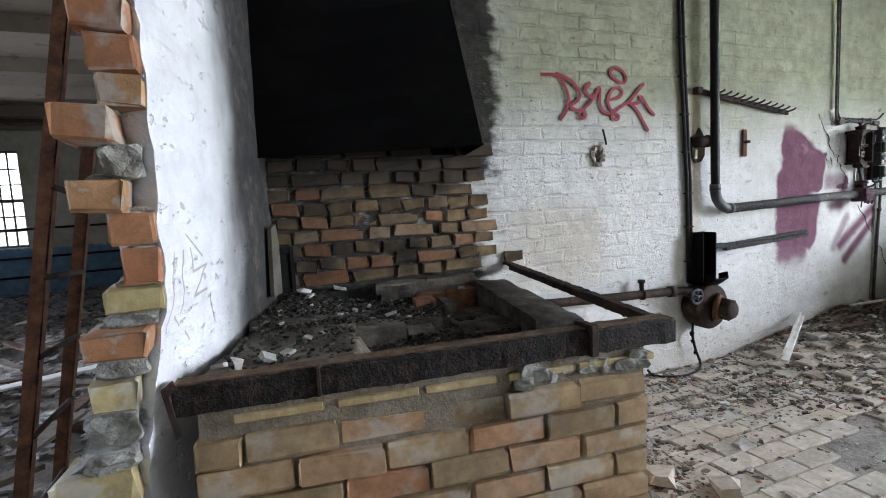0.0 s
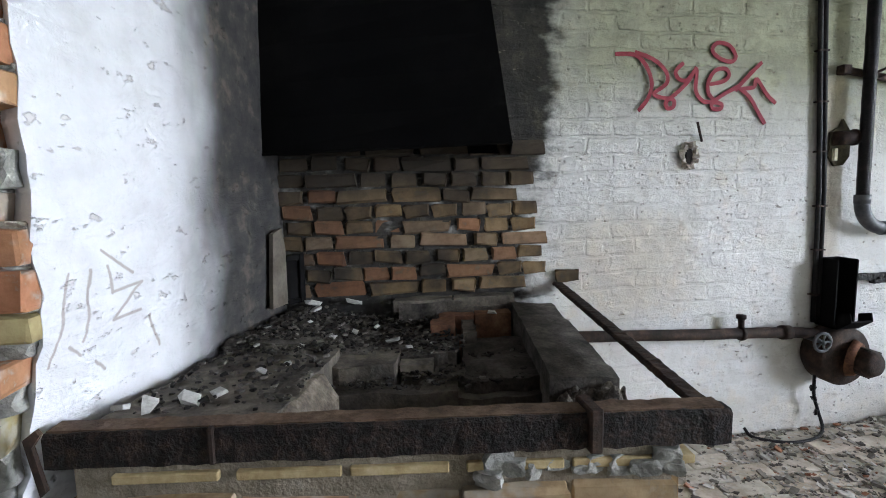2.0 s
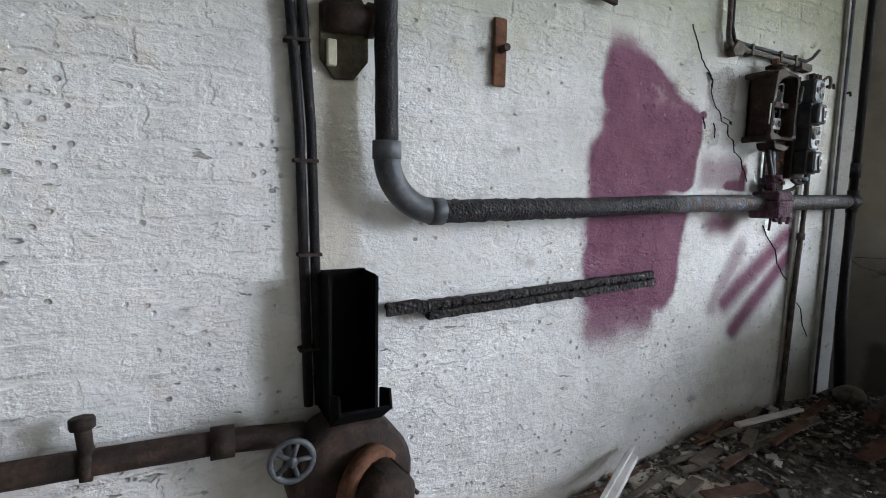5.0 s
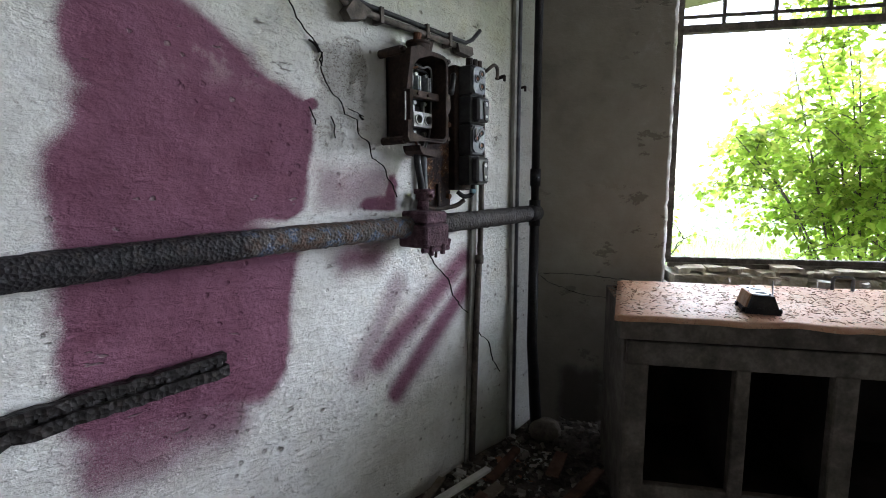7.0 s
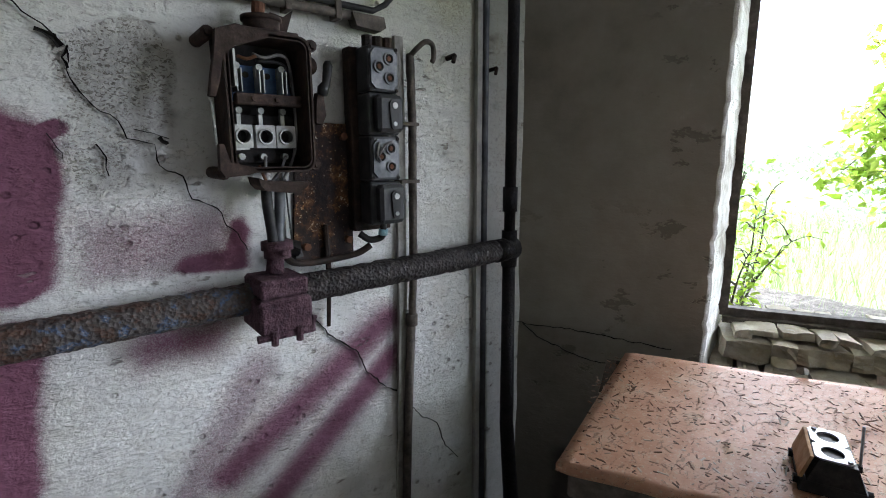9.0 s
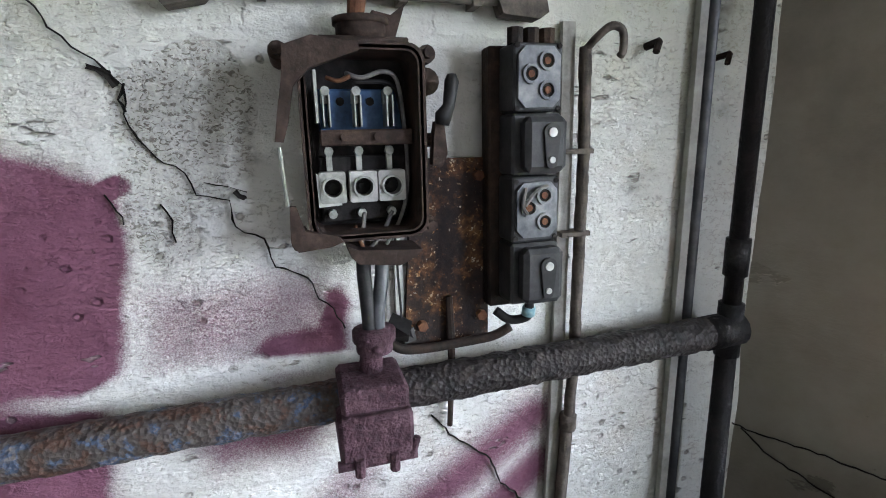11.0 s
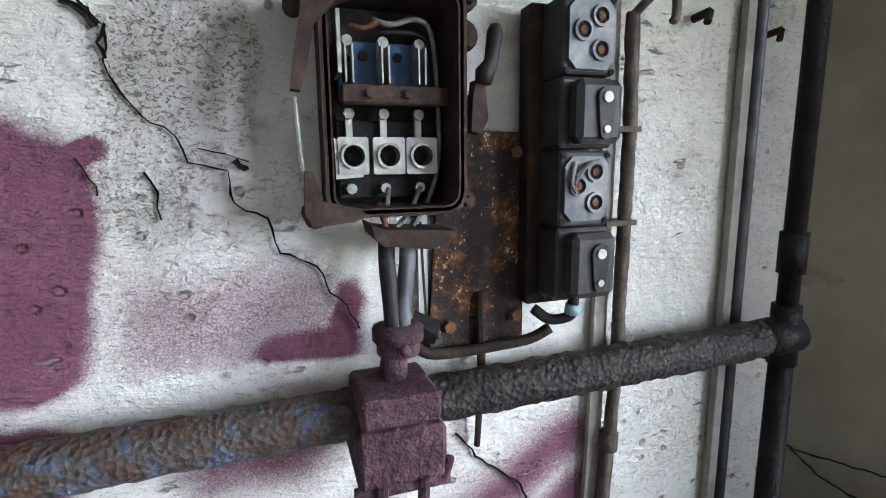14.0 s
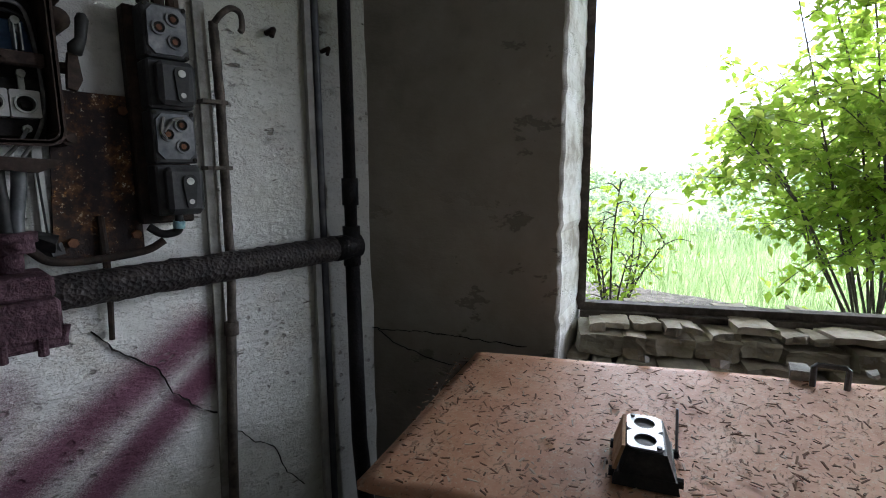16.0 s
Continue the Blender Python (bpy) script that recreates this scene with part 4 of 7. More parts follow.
for a0, a1 in ((0.295, 0.362), (0.600, 0.640), (0.855, 0.915), (1.18, 1.22), (1.63, 1.70)):
    wbox("stile", CAB, table, a0, a1, F0 + 0.006, F0 + 0.045, 0.13, 0.73, "", 0.004)
wbox("side_panel", CAB, table, 0.295, 0.32, F0 + 0.045, -0.17, 0.13, 0.868)
wbox("side_panel", CAB, table, 1.675, 1.70, F0 + 0.045, -0.17, 0.13, 0.868)
wbox("back_panel", INNER_SHADE, table, 0.32, 1.675, -0.19, -0.17, 0.15, 0.868, "inside, toned black for shade")
wbox("shelf", INNER_SHADE, table, 0.32, 1.675, F0 + 0.045, -0.19, 0.30, 0.32, "inside, toned black for shade")
wbox("divider", INNER_SHADE, table, 0.61, 0.628, F0 + 0.045, -0.19, 0.32, 0.73)
wbox("divider", INNER_SHADE, table, 0.88, 0.895, F0 + 0.045, -0.19, 0.32, 0.73)

# ---- red tag ----
TAG_RED = mottled("dark_red_spray", (0.20, 0.025, 0.035), (0.26, 0.035, 0.05), (0.30, 0.06, 0.07), 18, 120, 0.7, 0, 0.2, 0.001)


def ribbon(bm, pts, w, y, thick=0.0015):
    """A flat painted stroke on the wall, round ended."""
    pts = [Vector((p[0], p[1])) for p in pts]
    rows = []
    for i, p in enumerate(pts):
        d = (pts[min(i + 1, len(pts) - 1)] - pts[max(i - 1, 0)]).normalized()
        s = Vector((-d.y, d.x)) * (w * (0.45 if i in (0, len(pts) - 1) else 0.5 + 0.08 * noise.noise(Vector((p.x * 40, p.y * 40, 0)))))
        rows.append([bm.verts.new((q.x, yy, q.y)) for q, yy in ((p + s, y - thick - 0.00002 * i), (p - s, y - thick - 0.00002 * i), (p - s, y), (p + s, y))])
    for u, v in zip(rows, rows[1:]):
        for k in range(4):
            bm.faces.new((u[k], u[(k + 1) % 4], v[(k + 1) % 4], v[k]))
    bm.faces.new(rows[0][::-1])
    bm.faces.new(rows[-1])


def flat_smooth(pts, n=6):
    return [(p.x, p.z) for p in smooth_path([(a, 0, b) for a, b in pts], n)]


tag = thing("sprayed_tag", "looping dark red sprayed tag on the whitewashed wall", "graffiti", (2.3, -0.01, 1.85))
TAG = {
    "letter_r": [(1.86, 1.963), (1.96, 1.961), (2.021, 1.91), (2.052, 1.83), (2.034, 1.76), (1.985, 1.70)],
    "letter_r_leg": [(1.96, 1.975), (2.06, 1.94), (2.125, 1.885), (2.128, 1.83), (2.065, 1.785), (2.10, 1.765), (2.165, 1.755), (2.168, 1.722), (2.137, 1.714), (2.13, 1.745), (2.175, 1.78), (2.24, 1.84), (2.285, 1.91)],
    "letter_u": [(2.215, 1.93), (2.175, 1.888), (2.195, 1.852), (2.24, 1.85), (2.285, 1.90), (2.285, 1.80), (2.325, 1.75), (2.38, 1.745), (2.427, 1.735), (2.42, 1.712), (2.38, 1.715), (2.378, 1.742), (2.44, 1.785), (2.52, 1.825)],
    "letter_e": [(2.36, 1.83), (2.43, 1.845), (2.462, 1.875), (2.44, 1.905), (2.385, 1.895), (2.35, 1.84), (2.355, 1.785), (2.40, 1.745)],
    "letter_o": [(2.362, 2.0), (2.395, 2.027), (2.455, 2.015), (2.492, 1.97), (2.475, 1.94), (2.42, 1.948), (2.375, 1.975), (2.362, 2.0)],
    "letter_k": [(2.64, 1.94), (2.585, 1.89), (2.52, 1.825), (2.50, 1.80)],
    "letter_k_leg": [(2.515, 1.818), (2.58, 1.77), (2.63, 1.70), (2.672, 1.64)],
    "letter_k_arm": [(2.728, 1.742), (2.675, 1.785), (2.615, 1.858), (2.60, 1.82), (2.535, 1.81)],
}
for j, (name, pts) in enumerate(TAG.items()):
    bm = bmesh.new()
    ribbon(bm, flat_smooth(pts), 0.019, -0.0085, 0.0012 + 0.0004 * j)
    under(part(name, bm, TAG_RED), tag)
tag.location.x += 0.03

# ---- hole and nail ----
# near-black that puts the shade of holes, cracks and the doorway into colour
DARK = mottled("dark_shade", (0.008, 0.007, 0.006), (0.018, 0.016, 0.014), (0.03, 0.027, 0.024), 20, 90, 0.95, 0, 0.3, 0.002)
hole = thing("wall_hole", "small knocked-out hole in the whitewashed wall", "hole", (2.262, -0.01, 1.48))
bm = bmesh.new()
for i in range(14):
    w = 2 * math.pi * i / 14
    chunk(bm, (2.262 + 0.038 * math.cos(w), -0.008, 1.485 + 0.055 * math.sin(w)), 0.016, i, 0.7)
under(part("rim", bm, mottled("broken_plaster", (0.22, 0.19, 0.15), (0.40, 0.36, 0.30), (0.58, 0.55, 0.50), 30, 90, 0.95, 0, 0.6, 0.003), None, "crumbled plaster edge"), hole)
bm = bmesh.new()
prism(bm, [(2.25, 1.45), (2.272, 1.447), (2.28, 1.49), (2.27, 1.53), (2.252, 1.525), (2.246, 1.49)], "y", -0.013, 0.01)
under(part("hollow", bm, DARK), hole)
hole.location.x += 0.03
bm = bmesh.new()
tube(bm, [(2.313, -0.035, 1.645), (2.33, -0.03, 1.60), (2.357, -0.012, 1.555)], 0.006, 8)
tagged(part("wall_spike", bm, RUST), "short rusty spike driven into the wall", "spike")

# ---- rusty strap ----
strap = thing("wall_strap", "short rusted flat strap bolted to the wall", "bracket", (3.605, -0.01, 1.55))
bm = bmesh.new()
box(bm, 3.583, 3.628, -0.016, -0.004, 1.462, 1.655, None, 0.004)
under(part("strap_plate", bm, RUST_RED), strap)
bm = bmesh.new()
tube(bm, [(3.606, -0.01, 1.565), (3.606, -0.05, 1.565)], 0.011, 8)
under(part("bolt", bm, RUST), strap)

# ---- hook rack ----
rack = thing("hook_rack", "long rusty rail with a row of bent hooks", "rack", (3.55, -0.05, 1.83))
bm = bmesh.new()
a, b = Vector((3.13, -0.035, 1.905)), Vector((4.03, -0.035, 1.775))
prism(bm, [(a.x, a.z + 0.016), (b.x, b.z + 0.016), (b.x, b.z - 0.014), (a.x, a.z - 0.018)], "y", -0.042, -0.026)
under(part("rail", bm, RUST), rack)
for k in range(12):
    p = a.lerp(b, 0.16 + 0.82 * k / 11)
    bm = bmesh.new()
    tube(bm, smooth_path([p + Vector((-0.02, -0.008, 0.0)), p + Vector((0.015, -0.025, 0.010)), p + Vector((0.034, -0.04, 0.020)), p + Vector((0.040, -0.045, 0.028))], 4), 0.0065, 6)
    under(part("hook", bm, RUST), rack)
bm = bmesh.new()
box(bm, 3.10, 3.15, -0.05, -0.004, 1.885, 1.93, None, 0.004)
under(part("end_block", bm, RUST), rack)

# ---- broken bracket in a ragged hole, with a pale shard ----
cup = thing("broken_sleeve", "broken rusty pipe sleeve in a ragged wall hole", "pipe sleeve", (3.145, -0.02, 1.54))
bm = bmesh.new()
# flat mossy plate, dark to give the ragged hole its shade
prism(bm, [(3.085, 1.47), (3.12, 1.425), (3.17, 1.43), (3.205, 1.475), (3.205, 1.55), (3.215, 1.585), (3.19, 1.62), (3.155, 1.665), (3.135, 1.625), (3.085, 1.60)], "y", -0.016, -0.002)
under(part("hollow", bm, mottled("mossy_hollow_shade", (0.03, 0.026, 0.018), (0.07, 0.06, 0.038), (0.13, 0.115, 0.07), 22, 90, 0.95, 0, 0.6, 0.004)), cup)
bm = bmesh.new()
tube(bm, [(3.09, -0.03, 1.565), (3.2, -0.035, 1.57)], 0.036, 14)
tube(bm, [(3.195, -0.034, 1.57), (3.212, -0.035, 1.57)], 0.042, 14)
under(part("sleeve", bm, RUST, None, "rusty sleeve", True), cup)
bm = bmesh.new()
box(bm, 3.098, 3.122, -0.03, -0.014, 1.452, 1.515, None, 0.003)
under(part("shard", bm, mottled("pale_yellow_shard", (0.5, 0.47, 0.32), (0.6, 0.57, 0.42), (0.68, 0.66, 0.52), 20, 80, 0.8), None, "pale yellow shard"), cup)

# ---- slotted rail ----
def slotted_rail(p, q):
    ob = thing("slotted_rail", "long perforated steel cable rail flaking with rust", "rail", tuple(p))
    p, q = Vector(p), Vector(q)
    d = (q - p).normalized()
    up = d.cross(Vector((0, 1, 0))).normalized() * -1
    if up.z < 0:
        up = -up
    for nm, h0, h1, y0, y1 in (("upper_flange", 0.006, 0.024, -0.050, -0.026), ("lower_flange", -0.026, -0.002, -0.058, -0.026), ("web", -0.01, 0.012, -0.040, -0.026)):
        bm = bmesh.new()
        n = 60
        rows = []
        for i in range(n + 1):
            c = p.lerp(q, i / n)
            j = 0.004 * noise.noise(Vector((i * 0.9, h0 * 90, 2)))
            rows.append([bm.verts.new(Vector((c.x, 0, c.z)) + up * (h + j) + Vector((0, y + j, 0))) for h, y in ((h0, y0), (h1, y0), (h1, y1), (h0, y1))])
        for u, v in zip(rows, rows[1:]):
            for k in range(4):
                bm.faces.new((u[k], u[(k + 1) % 4], v[(k + 1) % 4], v[k]))
        bm.faces.new(rows[0][::-1])
        bm.faces.new(rows[-1])
        under(part(nm, bm, FLAKE_STEEL), ob)
    for k in range(26):
        c = p.lerp(q, (k + 0.5) / 26)
        bm = bmesh.new()
        box(bm, -0.009, 0.009, -0.046, -0.032, -0.006, 0.010, None, 0.003)
        bmesh.ops.translate(bm, verts=bm.verts, vec=(c.x, 0, c.z))
        under(part("tooth", bm, FLAKE_STEEL), ob)
    return ob


def flake_steel():
    k = Mat("flaking_black_steel", 0.6, 0.15)
    mid, fine = k.noise(55, 4, 0.6), k.noise(150, 4, 0.6)
    k.bump(k.voronoi(85), 0.9, 0.005)
    k.bump(fine, 0.5, 0.002)
    return k.done(k.ramp(mid, (0.3, (0.010, 0.009, 0.009)), (0.6, (0.020, 0.017, 0.016)), (0.8, (0.06, 0.048, 0.04))))


FLAKE_STEEL = flake_steel()
rail = slotted_rail((3.37, 0, 0.825), (4.27, 0, 0.862))
bm = bmesh.new()
prism(bm, [(3.25, 0.818), (3.34, 0.822), (3.375, 0.805), (3.38, 0.848), (3.335, 0.858), (3.25, 0.852)], "y", -0.05, -0.036)
under(part("end_tab", bm, FLAKE_STEEL), rail)
bm = bmesh.new()
tube(bm, [(3.27, -0.04, 0.835), (3.27, 0.0, 0.835)], 0.012, 8)
under(part("stud", bm, RUST), rail)
bm = bmesh.new()
tube(bm, [(4.1, -0.035, 0.855), (4.1, 0.0, 0.855)], 0.012, 8)
under(part("stud", bm, RUST), rail)

# ---- blower with its chute ----
blower = thing("forge_blower", "rusty electric forge blower with a chute, motor and valve wheel", "blower", (3.05, -0.1, 0.45))
bm = bmesh.new()
tube(bm, [(3.055, -0.02, 0.455), (3.055, -0.05, 0.455), (3.055, -0.15, 0.455), (3.055, -0.165, 0.455)], [0.135, 0.155, 0.155, 0.14], 28)
under(part("drum", bm, RUST, None, "rusty snail-shell drum", True), blower)
bm = bmesh.new()
tube(bm, [(3.085, -0.16, 0.45), (3.10, -0.19, 0.447)], [0.10, 0.085], 22)
under(part("collar", bm, RUST_RED, None, "red rusted collar", True), blower)
bm = bmesh.new()
tube(bm, [(3.095, -0.18, 0.45), (3.115, -0.255, 0.44), (3.118, -0.275, 0.44)], [0.07, 0.07, 0.05], 18)
under(part("motor", bm, RUST, None, "ribbed motor housing", True), blower)
for k in range(7):
    bm = bmesh.new()
    w = 2 * math.pi * k / 7
    tube(bm, [(3.095 + 0.068 * math.cos(w), -0.185, 0.45 + 0.068 * math.sin(w)), (3.115 + 0.07 * math.cos(w), -0.25, 0.44 + 0.07 * math.sin(w))], 0.006, 5)
    under(part("rib", bm, RUST, None, "", True), blower)
bm = bmesh.new()
for x0, x1, y0, y1 in ((3.0, 3.008, -0.13, -0.02), (3.117, 3.125, -0.13, -0.02), (3.0, 3.125, -0.028, -0.02)):
    prism(bm, [(x0, 0.60), (x1, 0.60), (x1, 0.955 if y0 < -0.1 else 0.962), (x0, 0.962)], "y", y0, y1)
under(part("chute", bm, BLACK_STEEL, None, "open black steel chute"), blower)
bm = bmesh.new()
prism(bm, [(-0.02, 0.60), (-0.15, 0.60), (-0.225, 0.655), (-0.22, 0.662), (-0.148, 0.61), (-0.02, 0.61)], "x", 3.0, 3.125)
prism(bm, [(-0.15, 0.60), (-0.225, 0.655), (-0.215, 0.70), (-0.15, 0.68)], "x", 3.121, 3.127)
prism(bm, [(-0.15, 0.60), (-0.225, 0.655), (-0.215, 0.70), (-0.15, 0.68)], "x", 2.998, 3.004)
under(part("lip", bm, BLACK_STEEL, None, "bent steel lip"), blower)
bm = bmesh.new()
tube(bm, lerp_pts([(1.48, -0.08, 0.637), (2.3, -0.08, 0.60), (2.78, -0.08, 0.582), (2.95, -0.08, 0.565)], 0.05), 0.028, 14, 0.0015)
under(part("air_pipe", bm, RUST, None, "rusty air pipe to the forge", True), blower)
bm = bmesh.new()
tube(bm, [(2.74, -0.08, 0.583), (2.79, -0.08, 0.581)], 0.037, 14)
under(part("flange", bm, RUST, None, "pipe flange", True), blower)
bm = bmesh.new()
tube(bm, [(2.50, -0.08, 0.592), (2.52, -0.08, 0.591)], 0.036, 14)
tube(bm, [(2.51, -0.08, 0.60), (2.505, -0.08, 0.675)], [0.014, 0.016], 8)
tube(bm, [(2.505, -0.08, 0.67), (2.505, -0.08, 0.69)], 0.024, 8)
under(part("stub", bm, RUST, None, "flanged stub", True), blower)
wheel_c = Vector((2.905, -0.165, 0.545))
bm = bmesh.new()
tube(bm, [wheel_c + Vector((0.048 * math.cos(2 * math.pi * i / 20), 0, 0.048 * math.sin(2 * math.pi * i / 20))) for i in range(21)], 0.0075, 8, cap=False)
for k in range(5):
    w = 2 * math.pi * k / 5
    tube(bm, [wheel_c, wheel_c + Vector((0.046 * math.cos(w), 0, 0.046 * math.sin(w)))], 0.006, 6)
tube(bm, [wheel_c + Vector((0, -0.012, 0)), wheel_c + Vector((0, 0.10, 0))], 0.012, 8)
under(part("valve_wheel", bm, GREY_IRON, None, "grey spoked valve wheel", True), blower)
bm = bmesh.new()
tube(bm, smooth_path([(2.95, -0.09, 0.34), (2.975, -0.07, 0.22), (3.01, -0.07, 0.12), (3.0, -0.11, 0.045), (2.9, -0.16, 0.025), (2.74, -0.17, 0.025), (2.6, -0.10, 0.03), (2.58, -0.05, 0.06)], 8), 0.0085, 8)
for z in (0.12, 0.2, 0.26):
    chunk(bm, (3.0 - (z - 0.12) * 0.25, -0.07, z), 0.014, int(z * 100))
under(part("cable", bm, TAR, None, "torn cable trailing to the floor", True), blower)
blower.location += Vector((0.075, 0.015, -0.015))

# ---- knife switch box ----
IRON_BROWN = mottled("brown_cast_iron", (0.018, 0.013, 0.011), (0.040, 0.027, 0.022), (0.085, 0.056, 0.044), 30, 120, 0.75, 0.2, 0.5, 0.002)
BOX_IN = mottled("box_inside", (0.010, 0.009, 0.009), (0.022, 0.020, 0.019), (0.05, 0.043, 0.04), 25, 110, 0.8, 0.1, 0.4, 0.002)
# blue of the switch panel, its bright reflection included in the colour
BLUE_SLATE_SHEEN = mottled("blue_slate_sheen", (0.015, 0.032, 0.07), (0.028, 0.065, 0.14), (0.06, 0.12, 0.22), 26, 110, 0.45, 0, 0.3, 0.001)
BRASS = mottled("dull_tin", (0.18, 0.19, 0.17), (0.32, 0.33, 0.30), (0.50, 0.50, 0.46), 40, 140, 0.45, 0.7, 0.3, 0.001)
PORCELAIN = mottled("white_porcelain", (0.34, 0.34, 0.32), (0.48, 0.48, 0.45), (0.60, 0.60, 0.57), 30, 140, 0.35, 0, 0.15, 0.001)
CABLE_GREY = mottled("grey_cable", (0.07, 0.068, 0.065), (0.14, 0.135, 0.13), (0.26, 0.25, 0.23), 40, 140, 0.7, 0, 0.3, 0.001)
DARK_RUBBER = mottled("black_rubber", (0.012, 0.012, 0.012), (0.02, 0.02, 0.02), (0.04, 0.038, 0.036), 30, 120, 0.55, 0, 0.3, 0.001)

sw = thing("knife_switch_box", "rusty open cast-iron knife switch box with three fuse sockets", "switch box", (4.876, -0.06, 1.4))
X0, X1, Z0, Z1, YF = 4.800, 4.956, 1.392, 1.640, -0.112
bm = bmesh.new()
box(bm, X0, X1, -0.020, -0.010, Z0, Z1)
under(part("back", bm, BOX_IN), sw)
bm = bmesh.new()


def round_rect(x0, x1, z0, z1, r, n=5):
    pts = []
    for cx, cz, a in ((x1 - r, z1 - r, 0), (x0 + r, z1 - r, 90), (x0 + r, z0 + r, 180), (x1 - r, z0 + r, 270)):
        pts += [(cx + r * math.cos(radians(a + 90 * i / n)), cz + r * math.sin(radians(a + 90 * i / n))) for i in range(n + 1)]
    return pts


def shell(bm, outer, inner, y0, y1):
    n = len(outer)
    v = [[bm.verts.new((p[0], y, p[1])) for p in poly] for poly, y in ((outer, y0), (outer, y1), (inner, y1), (inner, y0))]
    for a, b in zip(v, v[1:] + v[:1]):
        for i in range(n):
            bm.faces.new((a[i], a[(i + 1) % n], b[(i + 1) % n], b[i]))


shell(bm, round_rect(X0, X1, Z0, Z1, 0.022), round_rect(X0 + 0.006, X1 - 0.006, Z0 + 0.006, Z1 - 0.006, 0.018), -0.012, YF)
under(part("casing", bm, IRON_BROWN, None, "rusty cast casing"), sw)
bm = bmesh.new()
shell(bm, round_rect(X0 - 0.004, X1 + 0.004, Z0 - 0.004, Z1 + 0.004, 0.024), round_rect(X0 + 0.004, X1 - 0.004, Z0 + 0.004, Z1 - 0.004, 0.018), YF + 0.010, YF)
under(part("lip", bm, IRON_BROWN), sw)
# broken remains of the cover
bm = bmesh.new()
prism(bm, [(4.782, 1.634), (4.816, 1.646), (4.872, 1.638), (4.872, 1.630), (4.846, 1.621), (4.812, 1.609), (4.791, 1.588), (4.782, 1.545), (4.774, 1.521), (4.764, 1.522), (4.770, 1.558), (4.778, 1.598)], "y", -0.130, -0.112)
under(part("cover_shard", bm, IRON_BROWN, None, "broken brown cover remnant"), sw)
bm = bmesh.new()
prism(bm, [(4.774, 1.441), (4.782, 1.440), (4.791, 1.408), (4.831, 1.399), (4.839, 1.391), (4.823, 1.385), (4.781, 1.381), (4.772, 1.395)], "y", -0.125, -0.108)
under(part("cover_shard", bm, IRON_BROWN, None, "broken rusty cover remnant"), sw)
bm = bmesh.new()
tube(bm, [(4.768, -0.12, 1.515), (4.770, -0.118, 1.47), (4.772, -0.115, 1.44)], 0.0026, 6)
under(part("hinge_pin", bm, BRASS, None, "bright hinge pin"), sw)
for cx, cz in ((4.776, 1.632), (4.966, 1.632), (4.784, 1.388), (4.964, 1.402)):
    bm = bmesh.new()
    tube(bm, [(cx, -0.012, cz), (cx, -0.10, cz)], 0.012, 10)
    tube(bm, [(cx, -0.10, cz), (cx, -0.112, cz)], 0.007, 6)
    under(part("lug", bm, IRON_BROWN), sw)
bm = bmesh.new()
tube(bm, [(4.97, -0.012, 1.60), (4.972, -0.07, 1.60)], 0.019, 14)
under(part("boss", bm, IRON_BROWN, None, "round side boss", True), sw)
# top gland
bm = bmesh.new()
box(bm, 4.825, 4.942, -0.10, -0.02, 1.640, 1.652, None, 0.002)
tube(bm, [(4.885, -0.06, 1.65), (4.885, -0.06, 1.676)], 0.034, 18)
tube(bm, [(4.885, -0.06, 1.672), (4.885, -0.06, 1.680)], 0.038, 18)
under(part("top_gland", bm, IRON_BROWN, None, "capped top gland", True), sw)
bm = bmesh.new()
tube(bm, [(4.878, -0.06, 1.675), (4.882, -0.06, 1.705)], [0.011, 0.013], 10)
under(part("stub", bm, RUST_RED), sw)
bm = bmesh.new()
prism(bm, [(4.905, 1.655), (4.93, 1.655), (4.945, 1.70), (4.925, 1.685), (4.90, 1.69)], "y", -0.07, -0.05)
under(part("torn_flap", bm, IRON_BROWN), sw)
# inside
bm = bmesh.new()
box(bm, 4.822, 4.942, -0.042, -0.022, 1.525, 1.592, None, 0.002)
under(part("slate_panel", bm, BLUE_SLATE_SHEEN, None, "blue insulating panel, bright reflection in its colour"), sw)
bm = bmesh.new()
box(bm, 4.818, 4.944, -0.040, -0.022, 1.405, 1.50, None, 0.002)
under(part("fuse_panel", bm, BOX_IN), sw)
bm = bmesh.new()
box(bm, 4.820, 4.946, -0.088, -0.066, 1.515, 1.536, None, 0.002)
for x in (4.852, 4.896):
    tube(bm, [(x, -0.088, 1.526), (x, -0.094, 1.526)], 0.0055, 6)
under(part("cross_bar", bm, IRON_BROWN, None, "bolted brown cross bar"), sw)
for x in (4.853, 4.895):
    bm = bmesh.new()
    tube(bm, [(x, -0.038, 1.575), (x, -0.0445, 1.575)], 0.006, 10)
    under(part("panel_hole", bm, DARK), sw)
